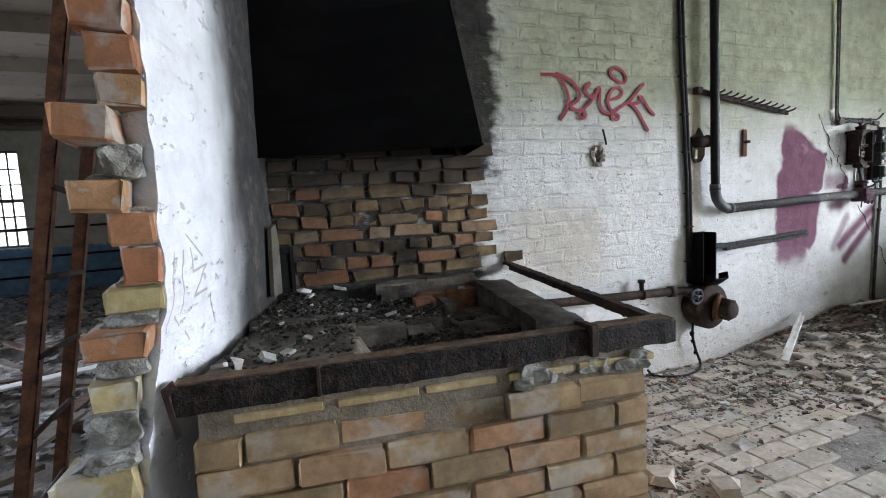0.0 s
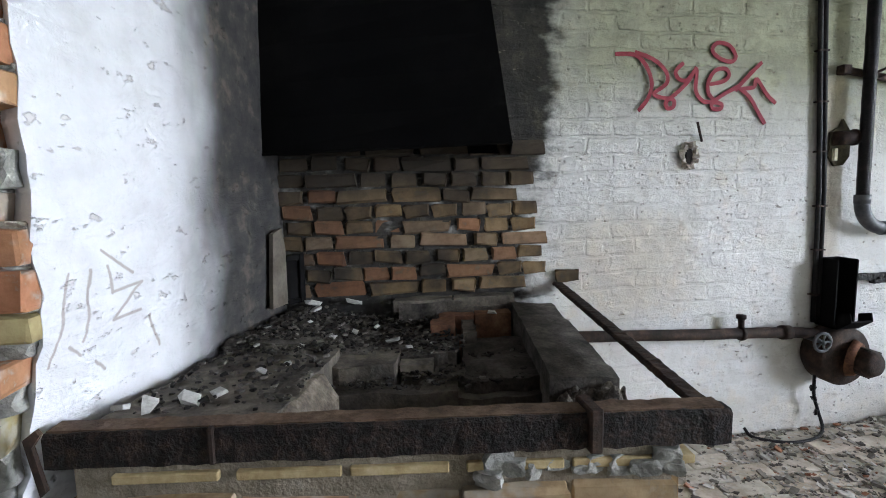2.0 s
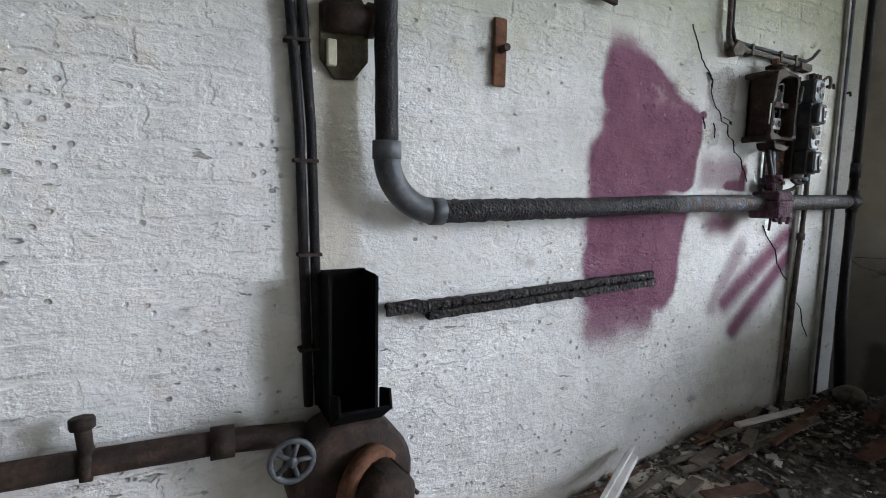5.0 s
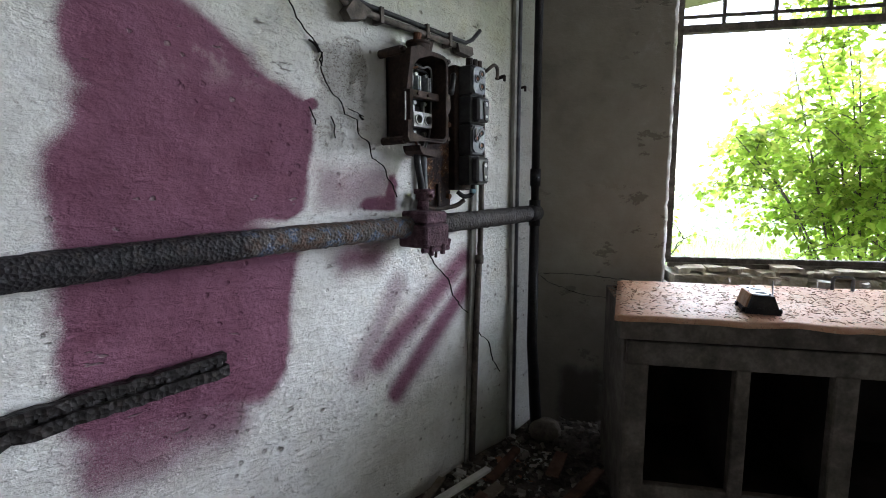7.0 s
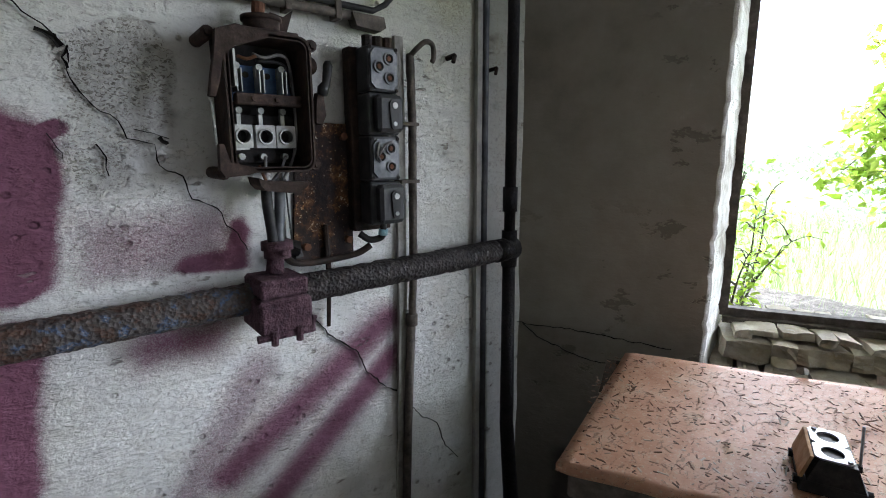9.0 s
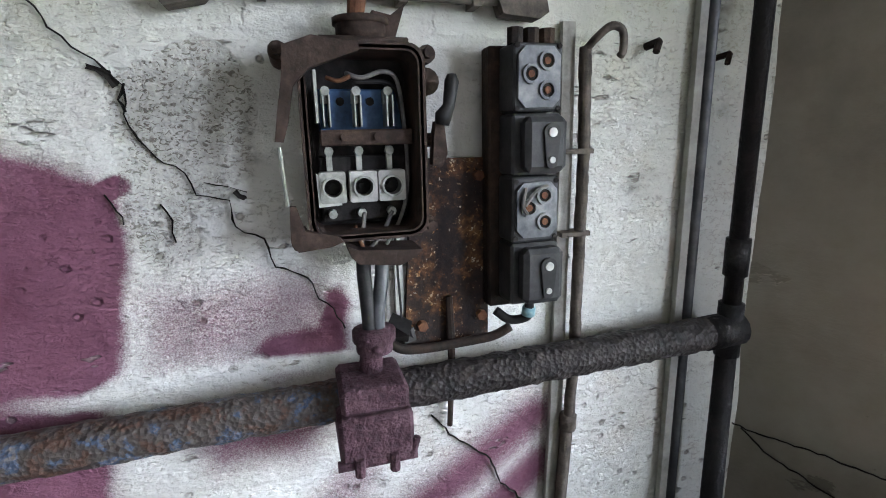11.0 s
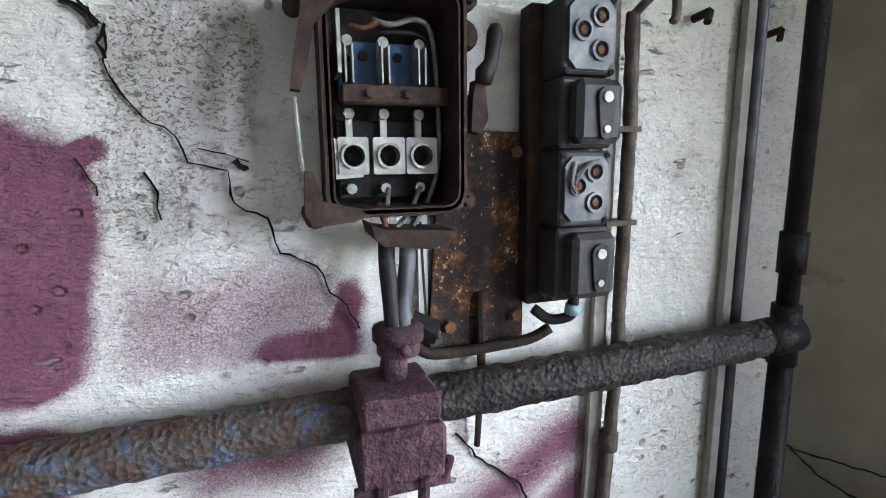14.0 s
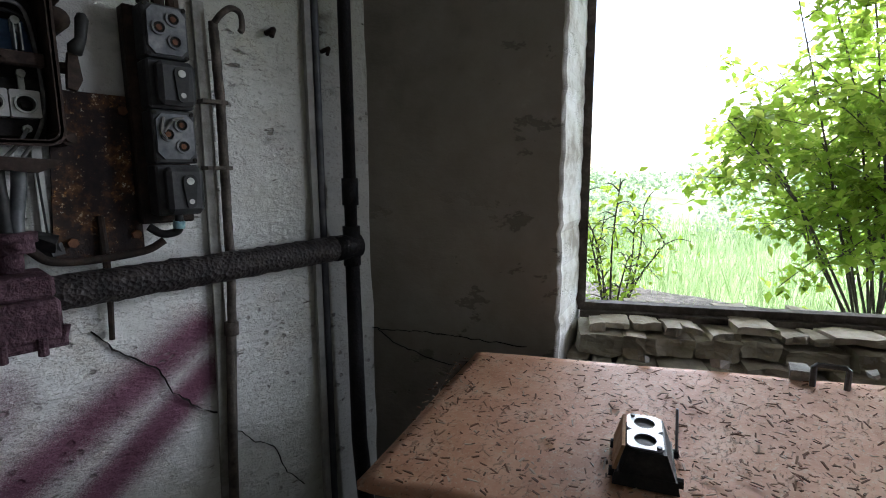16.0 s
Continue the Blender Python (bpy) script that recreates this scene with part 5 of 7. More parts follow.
for x in (4.832, 4.874, 4.918):
    bm = bmesh.new()
    box(bm, x - 0.005, x - 0.003, -0.075, -0.042, 1.54, 1.582)
    box(bm, x + 0.003, x + 0.005, -0.075, -0.042, 1.54, 1.582)
    box(bm, x - 0.006, x + 0.006, -0.055, -0.042, 1.572, 1.59)
    tube(bm, [(x, -0.05, 1.587), (x, -0.062, 1.588)], 0.0065, 8)
    under(part("knife_contact", bm, BRASS, None, "tinned knife contact"), sw)
    bm = bmesh.new()
    box(bm, x - 0.004, x + 0.004, -0.05, -0.04, 1.478, 1.513)
    tube(bm, [(x, -0.045, 1.506), (x, -0.056, 1.507)], 0.0065, 8)
    under(part("terminal", bm, BRASS, None, "screw terminal"), sw)
    bm = bmesh.new()
    tube(bm, [(x, -0.040, 1.418), (x, -0.056, 1.418)], 0.0065, 8)
    under(part("screw", bm, BRASS), sw)
for i, x in enumerate((4.834, 4.877, 4.918)):
    bm = bmesh.new()
    z = 1.457
    sq = 0.0195 if i else 0.018
    shell(bm, round_rect(x - sq, x + sq, z - 0.022, z + 0.022, 0.003, 5), [(x + 0.0145 * math.cos(2 * math.pi * (k + 0.5) / 24), z + 0.0145 * math.sin(2 * math.pi * (k + 0.5) / 24)) for k in range(24)], -0.04, -0.066)
    fs = under(part("fuse_socket", bm, PORCELAIN if i else BRASS, None, "square white porcelain fuse socket" if i else "chipped dull fuse socket"), sw)
    bm = bmesh.new()
    shell(bm, [(x + 0.0155 * math.cos(2 * math.pi * (k + 0.5) / 24), z + 0.0155 * math.sin(2 * math.pi * (k + 0.5) / 24)) for k in range(24)], [(x + 0.0125 * math.cos(2 * math.pi * (k + 0.5) / 24), z + 0.0125 * math.sin(2 * math.pi * (k + 0.5) / 24)) for k in range(24)], -0.045, -0.071)
    under(part("ring", bm, BRASS, None, "bright screw ring"), fs)
    bm = bmesh.new()
    tube(bm, [(x, -0.041, z), (x, -0.046, z)], 0.0125, 16)
    tube(bm, [(x, -0.046, z), (x, -0.052, z)], 0.005, 8)
    under(part("contact", bm, BOX_IN), fs)
bm = bmesh.new()
prism(bm, [(4.812, 1.478), (4.822, 1.47), (4.818, 1.44), (4.845, 1.44), (4.845, 1.432), (4.813, 1.430)], "y", -0.064, -0.061)
under(part("broken_plate", bm, PORCELAIN, None, "jagged white plate"), sw)
for pts, mat in (([(4.86, -0.07, 1.61), (4.88, -0.08, 1.603), (4.91, -0.075, 1.612), (4.93, -0.07, 1.60), (4.94, -0.06, 1.54), (4.943, -0.055, 1.46), (4.93, -0.06, 1.41), (4.905, -0.065, 1.37)], CABLE_GREY),
                 ([(4.87, -0.06, 1.60), (4.92, -0.06, 1.598), (4.937, -0.05, 1.57), (4.946, -0.05, 1.48), (4.94, -0.05, 1.42)], DARK_RUBBER),
                 ([(4.877, -0.055, 1.418), (4.872, -0.065, 1.395), (4.868, -0.07, 1.37)], CABLE_GREY),
                 ([(4.918, -0.055, 1.418), (4.90, -0.07, 1.39), (4.878, -0.07, 1.365)], CABLE_GREY),
                 ([(4.862, -0.06, 1.40), (4.866, -0.07, 1.38), (4.875, -0.07, 1.36)], RUST_RED),
                 ([(4.835, -0.06, 1.605), (4.85, -0.07, 1.60), (4.866, -0.075, 1.606)], RUST_RED)):
    bm = bmesh.new()
    tube(bm, smooth_path(pts, 5), 0.0032, 6)
    under(part("wire", bm, mat, None, "", True), sw)
bm = bmesh.new()
box(bm, 4.816, 4.820, -0.10, -0.05, 1.545, 1.61)
under(part("brass_strip", bm, BRASS, None, "pale metal strip"), sw)
# crank
bm = bmesh.new()
tube(bm, [(4.956, -0.07, 1.520), (4.985, -0.075, 1.520)], 0.010, 10)
prism(bm, [(4.972, 1.485), (4.985, 1.482), (4.994, 1.50), (4.99, 1.54), (4.978, 1.545), (4.974, 1.52)], "y", -0.095, -0.075)
under(part("crank", bm, IRON_BROWN, None, "rusty crank arm"), sw)
bm = bmesh.new()
tube(bm, [(4.985, -0.10, 1.54), (4.987, -0.10, 1.552), (4.995, -0.10, 1.565), (5.0, -0.10, 1.598), (5.0, -0.10, 1.607)], [0.010, 0.012, 0.0085, 0.010, 0.006], 12)
under(part("grip", bm, DARK_RUBBER, None, "black knob grip", True), sw)
# lower cable gland
bm = bmesh.new()
prism(bm, [(4.846, 1.378), (4.86, 1.372), (4.92, 1.368), (4.952, 1.366), (4.935, 1.352), (4.918, 1.345), (4.86, 1.352), (4.85, 1.362)], "y", -0.10, -0.03)
under(part("gland_plate", bm, IRON_BROWN, None, "torn rusty gland plate"), sw)
for dx, mat in ((-0.012, DARK_RUBBER), (0.016, GREY_IRON)):
    bm = bmesh.new()
    tube(bm, smooth_path([(4.882 + dx, -0.065, 1.355), (4.88 + dx * 0.9, -0.07, 1.32), (4.877 + dx * 0.5, -0.08, 1.27), (4.876 + dx * 0.4, -0.085, 1.235)], 5), 0.011, 10)
    under(part("armoured_cable", bm, mat, None, "thick grey cable", True), sw)

# junction box on the pipe
PURPLE_IRON = mottled("purple_stained_iron", (0.040, 0.022, 0.028), (0.085, 0.045, 0.058), (0.17, 0.105, 0.125), 34, 130, 0.8, 0.1, 1.0, 0.008)
jb = thing("cable_junction_box", "cast cable junction box stained with purple paint", "junction box", (4.866, -0.1, 1.1))
bm = bmesh.new()
tube(bm, [(4.876, -0.09, 1.275), (4.876, -0.09, 1.245)], 0.027, 14)
tube(bm, [(4.876, -0.09, 1.278), (4.876, -0.09, 1.262)], 0.032, 14)
tube(bm, [(4.872, -0.09, 1.25), (4.868, -0.09, 1.215)], [0.016, 0.018], 12)
tube(bm, [(4.876, -0.115, 1.258), (4.876, -0.125, 1.258)], 0.007, 8)
under(part("neck", bm, PURPLE_IRON, None, "clamped neck", True), jb)
bm = bmesh.new()
box(bm, 4.818, 4.914, -0.150, -0.045, 1.175, 1.212, None, 0.006)
under(part("lid", bm, PURPLE_IRON), jb)
bm = bmesh.new()
box(bm, 4.812, 4.918, -0.155, -0.04, 1.105, 1.174, None, 0.006)
under(part("body", bm, PURPLE_IRON), jb)
bm = bmesh.new()
tube(bm, [(4.808, -0.145, 1.100), (4.922, -0.145, 1.100)], 0.008, 8)
tube(bm, [(4.915, -0.148, 1.10), (4.922, -0.15, 1.128)], 0.006, 8)
under(part("hinge", bm, PURPLE_IRON), jb)
for x in (4.838, 4.888):
    bm = bmesh.new()
    tube(bm, [(x, -0.155, 1.115), (x, -0.152, 1.085)], 0.0075, 8)
    under(part("wing_bolt", bm, PURPLE_IRON), jb)
jb.location.z -= 0.028

# ---- rusty plate, board and the column of sockets ----
def plate_material():
    k = Mat("blistered_rust", 0.85, 0.1)
    a, b = k.noise(18, 5, 0.7), k.noise(80, 4, 0.6)
    col = k.ramp(a * 0.7 + b * 0.3, (0.34, (0.018, 0.016, 0.018)), (0.50, (0.035, 0.025, 0.022)), (0.58, (0.10, 0.05, 0.027)), (0.66, (0.22, 0.12, 0.055)), (0.76, (0.50, 0.44, 0.36)))
    fleck = (k.noise(150, 3, 0.7) + (a - 0.5) * 0.5).ss(0.63, 0.69)
    col = k.mix(fleck * 0.85, col, k.ramp(k.noise(60, 2, 0.5), (0.4, (0.34, 0.16, 0.05)), (0.55, (0.52, 0.40, 0.26)), (0.7, (0.62, 0.58, 0.50))))
    k.bump(b + fleck * 0.4, 0.8, 0.004)
    return k.done(col)


plate = thing("rusty_plate", "blistered rusty sheet steel plate on the wall", "plate", (5.01, -0.012, 1.2))
bm = bmesh.new()
prism(bm, [(4.936, 1.180), (5.084, 1.186), (5.085, 1.49), (4.958, 1.492), (4.948, 1.35)], "y", -0.018, -0.008)
under(part("sheet", bm, plate_material()), plate)
for x, z in ((4.966, 1.218), (5.066, 1.462), (5.07, 1.225), (4.968, 1.415)):
    bm = bmesh.new()
    tube(bm, [(x, -0.016, z), (x, -0.030, z)], 0.009, 6)
    under(part("bolt", bm, RUST_RED), plate)
bm = bmesh.new()
box(bm, 4.925, 4.9385, -0.012, -0.007, 1.235, 1.40)
tagged(part("white_patch", bm, PORCELAIN), "narrow strip of clean white paint beside the plate", "paint strip")
bm = bmesh.new()
tube(bm, [(5.012, -0.025, 1.265), (5.013, -0.028, 1.20), (5.016, -0.022, 1.135), (5.012, -0.015, 1.02)], [0.006, 0.0075, 0.006, 0.005], 8)
tagged(part("rusty_rod", bm, RUST), "thin rusty rod hanging from the plate", "rod")
for x, z, s in ((4.925, 1.225, 1.0), (4.94, 1.21, 0.8), (4.93, 1.205, 0.7)):
    bm = bmesh.new()
    chunk(bm, (x, -0.035, z), 0.018 * s, int(x * 1000), 0.7)
    tagged(part("twisted_scrap", bm, DARK_RUBBER), "twisted black scrap of wire clip", "scrap", group="scraps under the switch box")
bm = bmesh.new()
tube(bm, [(4.927, -0.02, 1.37), (4.929, -0.022, 1.30), (4.93, -0.03, 1.24)], 0.002, 5)
tagged(part("thin_wire", bm, DARK_RUBBER), "thin black wire hanging by the plate", "wire")
bm = bmesh.new()
tube(bm, smooth_path([(4.90, -0.05, 1.215), (4.925, -0.045, 1.192), (4.97, -0.04, 1.185), (5.03, -0.04, 1.187), (5.08, -0.05, 1.195), (5.108, -0.06, 1.212)], 6), 0.008, 8)
tagged(part("rusty_conduit", bm, RUST, None, "", True), "sagging rusty flexible conduit below the plate", "conduit")

board = thing("back_board", "dark rusty mounting board behind the sockets", "board", (5.1, -0.02, 1.24))
bm = bmesh.new()
box(bm, 5.076, 5.175, -0.045, -0.012, 1.245, 1.655, None, 0.003)
under(part("plank", bm, RUST), board)

BAKELITE = mottled("grey_bakelite", (0.022, 0.023, 0.024), (0.038, 0.039, 0.040), (0.07, 0.07, 0.07), 20, 120, 0.5, 0, 0.3, 0.001)
GREY_FACE = mottled("dusty_grey_cast", (0.07, 0.076, 0.082), (0.13, 0.137, 0.143), (0.26, 0.26, 0.26), 22, 110, 0.55, 0.3, 0.3, 0.001)
SX0, SX1 = 5.086, 5.163


def socket_unit(z0, z1, wires=False):
    ob = thing("socket_outlet", "grey cast three-hole socket outlet, cover missing", "socket", (0.5 * (SX0 + SX1), -0.05, z0), "switch column")
    zc = 0.5 * (z0 + z1)
    bm = bmesh.new()
    box(bm, SX0, SX1, -0.118, -0.045, z0 + 0.001, z1 - 0.001, None, 0.003)
    under(part("case", bm, BAKELITE), ob)
    bm = bmesh.new()
    oct_ = [(0.5 * (SX0 + SX1) + 0.033 * sx * (0.72 if k in (0, 3) else 1), 0) for k, sx in enumerate((1, 1, -1, -1))]
    cx = 0.5 * (SX0 + SX1)
    pts = [(cx - 0.022, zc + 0.042), (cx + 0.022, zc + 0.042), (cx + 0.033, zc + 0.03), (cx + 0.033, zc - 0.03), (cx + 0.022, zc - 0.042), (cx - 0.022, zc - 0.042), (cx - 0.033, zc - 0.03), (cx - 0.033, zc + 0.03)]
    prism(bm, pts, "y", -0.126, -0.116)
    under(part("face", bm, GREY_FACE, None, "dusty grey face plate"), ob)
    for dx, dz in ((0.011, 0.022), (-0.014, 0.004), (0.012, -0.018)):
        bm = bmesh.new()
        shell(bm, [(cx + dx + 0.0135 * math.cos(2 * math.pi * k / 18), zc + dz + 0.0135 * math.sin(2 * math.pi * k / 18)) for k in range(18)], [(cx + dx + 0.0098 * math.cos(2 * math.pi * k / 18), zc + dz + 0.0098 * math.sin(2 * math.pi * k / 18)) for k in range(18)], -0.125, -0.1315)
        h = under(part("pin_hole", bm, GREY_FACE), ob)
        bm = bmesh.new()
        tube(bm, [(cx + dx, -0.1262, zc + dz), (cx + dx, -0.1272, zc + dz)], 0.0098, 14)
        under(part("hollow", bm, DARK), h)
        bm = bmesh.new()
        tube(bm, [(cx + dx, -0.127, zc + dz), (cx + dx, -0.1295, zc + dz)], 0.0052, 10)
        under(part("sleeve", bm, RUST_RED), h)
    for dx in (-0.033, 0.033):
        for dz in (-0.043, 0.043):
            bm = bmesh.new()
            tube(bm, [(cx + dx, -0.117, zc + dz), (cx + dx, -0.121, zc + dz)], 0.004, 8)
            under(part("screw", bm, DARK), ob)
    ob.scale.y = 0.72
    ob.location.x += 0.006
    if wires:
        for pts in ([(cx - 0.02, -0.13, zc + 0.035), (cx - 0.026, -0.134, zc + 0.01), (cx - 0.018, -0.132, zc - 0.005)], [(cx + 0.015, -0.13, zc + 0.036), (cx - 0.005, -0.136, zc + 0.03), (cx - 0.022, -0.134, zc + 0.008)]):
            bm = bmesh.new()
            tube(bm, smooth_path(pts, 5), 0.0028, 6)
            under(part("wire", bm, CABLE_GREY), ob)
    return ob


def rotary_unit(z0, z1):
    ob = thing("rotary_switch", "grey bakelite rotary switch with a pear-shaped lever", "switch", (0.5 * (SX0 + SX1), -0.05, z0), "switch column")
    cx, zc = 0.5 * (SX0 + SX1), 0.5 * (z0 + z1)
    bm = bmesh.new()
    box(bm, SX0, SX1 + 0.003, -0.115, -0.045, z0 + 0.001, z1 - 0.001, None, 0.004)
    under(part("base", bm, BAKELITE), ob)
    bm = bmesh.new()
    vs = box(bm, SX0 + 0.012, SX1 + 0.001, -0.148, -0.110, z0 + 0.006, z1 - 0.006, None, 0.008)
    under(part("cap", bm, BAKELITE, None, "rounded grey cap"), ob)
    bm = bmesh.new()
    lx = cx + 0.012
    pear = [(lx + 0.013 * math.cos(radians(a)), zc + 0.017 + 0.013 * math.sin(radians(a))) for a in range(0, 181, 20)] + [(lx + 0.0085 * math.cos(radians(a)), zc - 0.026 + 0.0085 * math.sin(radians(a))) for a in range(180, 361, 20)]
    prism(bm, pear, "y", -0.154, -0.146)
    lv = under(part("lever", bm, DARK_RUBBER, None, "black pear-shaped lever"), ob)
    for dz, r in ((0.017, 0.0068), (-0.022, 0.0048)):
        bm = bmesh.new()
        tube(bm, [(lx, -0.153, zc + dz), (lx, -0.157, zc + dz)], r, 14)
        under(part("button", bm, PORCELAIN, None, "white button"), lv)
    ob.scale.y = 0.72
    ob.location.x += 0.006
    return ob


socket_unit(1.556, 1.652)
rotary_unit(1.464, 1.555)
socket_unit(1.362, 1.463, True)
rotary_unit(1.262, 1.361)
gl = thing("cable_gland", "rusty cable glands on top of the sockets", "gland", (5.125, -0.08, 1.652))
for dx in (-0.025, 0.0, 0.025):
    bm = bmesh.new()
    tube(bm, [(5.125 + dx, -0.085, 1.65), (5.125 + dx, -0.085, 1.672)], 0.012, 8)
    under(part("gland", bm, RUST), gl)
bm = bmesh.new()
tube(bm, smooth_path([(5.132, -0.08, 1.264), (5.132, -0.078, 1.24), (5.128, -0.07, 1.228), (5.105, -0.06, 1.225), (5.085, -0.05, 1.24)], 6), 0.008, 8)
tagged(part("bent_cable", bm, DARK_RUBBER, None, "", True), "short bent black cable under the switches", "cable")
bm = bmesh.new()
tube(bm, [(5.132, -0.08, 1.25), (5.131, -0.078, 1.236)], 0.011, 10)
tagged(part("cable_sleeve", bm, mottled("pale_blue_tape", (0.12, 0.25, 0.30), (0.22, 0.38, 0.42), (0.4, 0.5, 0.5), 40, 120, 0.6), None, "", True), "pale blue tape on the bent cable", "tape")

# ---- upright conduits right of the sockets ----
CONDUIT = mottled("corroded_conduit", (0.035, 0.030, 0.026), (0.085, 0.072, 0.06), (0.16, 0.135, 0.11), 25, 120, 0.75, 0.2, 0.6, 0.003)
up = thing("conduit_batten", "flat batten and rusty conduit with a hooked end", "conduit", (5.24, -0.02, 0.2))
bm = bmesh.new()
prism(bm, [(5.215, 1.70), (5.238, 1.70), (5.240, 1.50), (5.236, 1.0), (5.205, 0.2), (5.185, 0.2), (5.212, 1.0), (5.217, 1.50)], "y", -0.016, -0.006)
under(part("batten", bm, mottled("painted_batten", (0.16, 0.155, 0.13), (0.27, 0.265, 0.235), (0.40, 0.39, 0.35), 16, 90, 0.85)), up)
bm = bmesh.new()
tube(bm, lerp_pts([(5.250, -0.028, 1.66), (5.254, -0.028, 1.50), (5.250, -0.028, 1.1), (5.242, -0.03, 0.98)], 0.008), 0.0105, 8, 0.0015)
tube(bm, [(5.242, -0.028, 1.0), (5.225, -0.028, 0.7), (5.20, -0.03, 0.15)], 0.012, 8)
tube(bm, [(5.243, -0.028, 1.005), (5.242, -0.028, 0.975)], 0.016, 10)
under(part("conduit", bm, CONDUIT, None, "rusty ribbed conduit", True), up)
bm = bmesh.new()
tube(bm, smooth_path([(5.250, -0.028, 1.655), (5.258, -0.05, 1.672), (5.275, -0.06, 1.686), (5.295, -0.06, 1.68), (5.298, -0.06, 1.652), (5.293, -0.06, 1.642)], 5), 0.0065, 8)
under(part("hook", bm, CONDUIT, None, "bent rusty hook", True), up)
for z in (1.495, 1.355):
    bm = bmesh.new()
    box(bm, 5.212, 5.266, -0.040, -0.005, z - 0.004, z + 0.004)
    under(part("clip", bm, CONDUIT), up)

bt = thing("corner_batten", "grey conduit and batten standing near the room corner", "conduit", (5.5, -0.02, 0.2))
bm = bmesh.new()
box(bm, 5.478, 5.495, -0.02, -0.006, 0.15, 3.2)
under(part("batten", bm, mottled("grey_batten", (0.20, 0.20, 0.18), (0.30, 0.30, 0.27), (0.40, 0.40, 0.36), 12, 80, 0.85)), bt)
bm = bmesh.new()
tube(bm, [(5.507, -0.02, 3.2), (5.507, -0.02, 0.12)], 0.009, 10)
under(part("conduit", bm, GREY_IRON, None, "", True), bt)
for x, z, s in ((5.385, 1.668, 1.0), (5.535, 1.652, 0.8)):
    bm = bmesh.new()
    tube(bm, [(x, -0.002, z), (x + 0.004, -0.03, z + 0.004)], 0.007 * s, 8)
    tube(bm, [(x + 0.004, -0.03, z + 0.004), (x - 0.006, -0.036, z - 0.014)], 0.006 * s, 8)
    tagged(part("wall_nail", bm, RUST), "bent rusty nail in the wall", "nail", group="nails in the wall")

# ---- conduit frame above the switch box ----
tc = thing("cable_trunking", "bent trunking and cable running above the switch box", "trunking", (4.62, -0.03, 1.72))
bm = bmesh.new()
tube(bm, [(4.60, -0.03, 3.2), (4.612, -0.03, 2.2)] + bend((4.662, 1.770), 0.045, 180, 270, -0.03, 6) + [(4.80, -0.03, 1.724), (5.17, -0.03, 1.722)], 0.0095, 10)
under(part("pipe", bm, CONDUIT, None, "", True), tc)
bm = bmesh.new()
tube(bm, [(4.628, -0.03, 3.2), (4.635, -0.03, 1.80), (4.655, -0.03, 1.752), (4.72, -0.03, 1.746), (5.15, -0.03, 1.741), (5.175, -0.04, 1.755), (5.205, -0.05, 1.79)], 0.007, 8)
under(part("cable", bm, DARK_RUBBER, None, "loose cable", True), tc)
bm = bmesh.new()
prism(bm, [(5.09, 1.727), (5.17, 1.727), (5.175, 1.705), (5.16, 1.695), (5.10, 1.70)], "y", -0.045, -0.015)
under(part("end_fitting", bm, CONDUIT), tc)
bm = bmesh.new()
prism(bm, [(4.63, 1.71), (4.645, 1.69), (4.69, 1.70), (4.72, 1.73), (4.66, 1.75)], "y", -0.045, -0.015)
under(part("end_fitting", bm, CONDUIT), tc)
for x in (4.76, 4.95, 5.06):
    bm = bmesh.new()
    box(bm, x - 0.006, x + 0.006, -0.042, -0.005, 1.709, 1.752)
    under(part("clip", bm, CONDUIT), tc)

# ---- cracks ----
def crack(pts, w, seed, m=None):
    """A thin dark split in the plaster that wanders between its points."""
    rnd = random.Random(seed)
    fine = []
    for a, b in zip(pts, pts[1:]):
        k = max(2, int(math.dist(a, b) / 0.012))
        for i in range(k):
            t = i / k
            fine.append((a[0] + (b[0] - a[0]) * t + rnd.uniform(-.0025, .0025), a[1] + (b[1] - a[1]) * t + rnd.uniform(-.0025, .0025)))
    fine.append(pts[-1])
    bm = bmesh.new()
    rows = []
    for i, p in enumerate(fine):
        d = Vector(fine[min(i + 1, len(fine) - 1)]) - Vector(fine[max(i - 1, 0)])
        s = Vector((-d.y, d.x)).normalized() * w * rnd.uniform(0.25, 0.7)
        rows.append([bm.verts.new((p[0] + s.x, -0.0085, p[1] + s.y)), bm.verts.new((p[0], -0.004, p[1])), bm.verts.new((p[0] - s.x, -0.0085, p[1] - s.y))])
    for u, v in zip(rows, rows[1:]):
        bm.faces.new((u[0], u[1], v[1], v[0]))
        bm.faces.new((u[1], u[2], v[2], v[1]))
    if m:
        bmesh.ops.transform(bm, matrix=m, verts=bm.verts)
    return part("crack", bm, DARK)


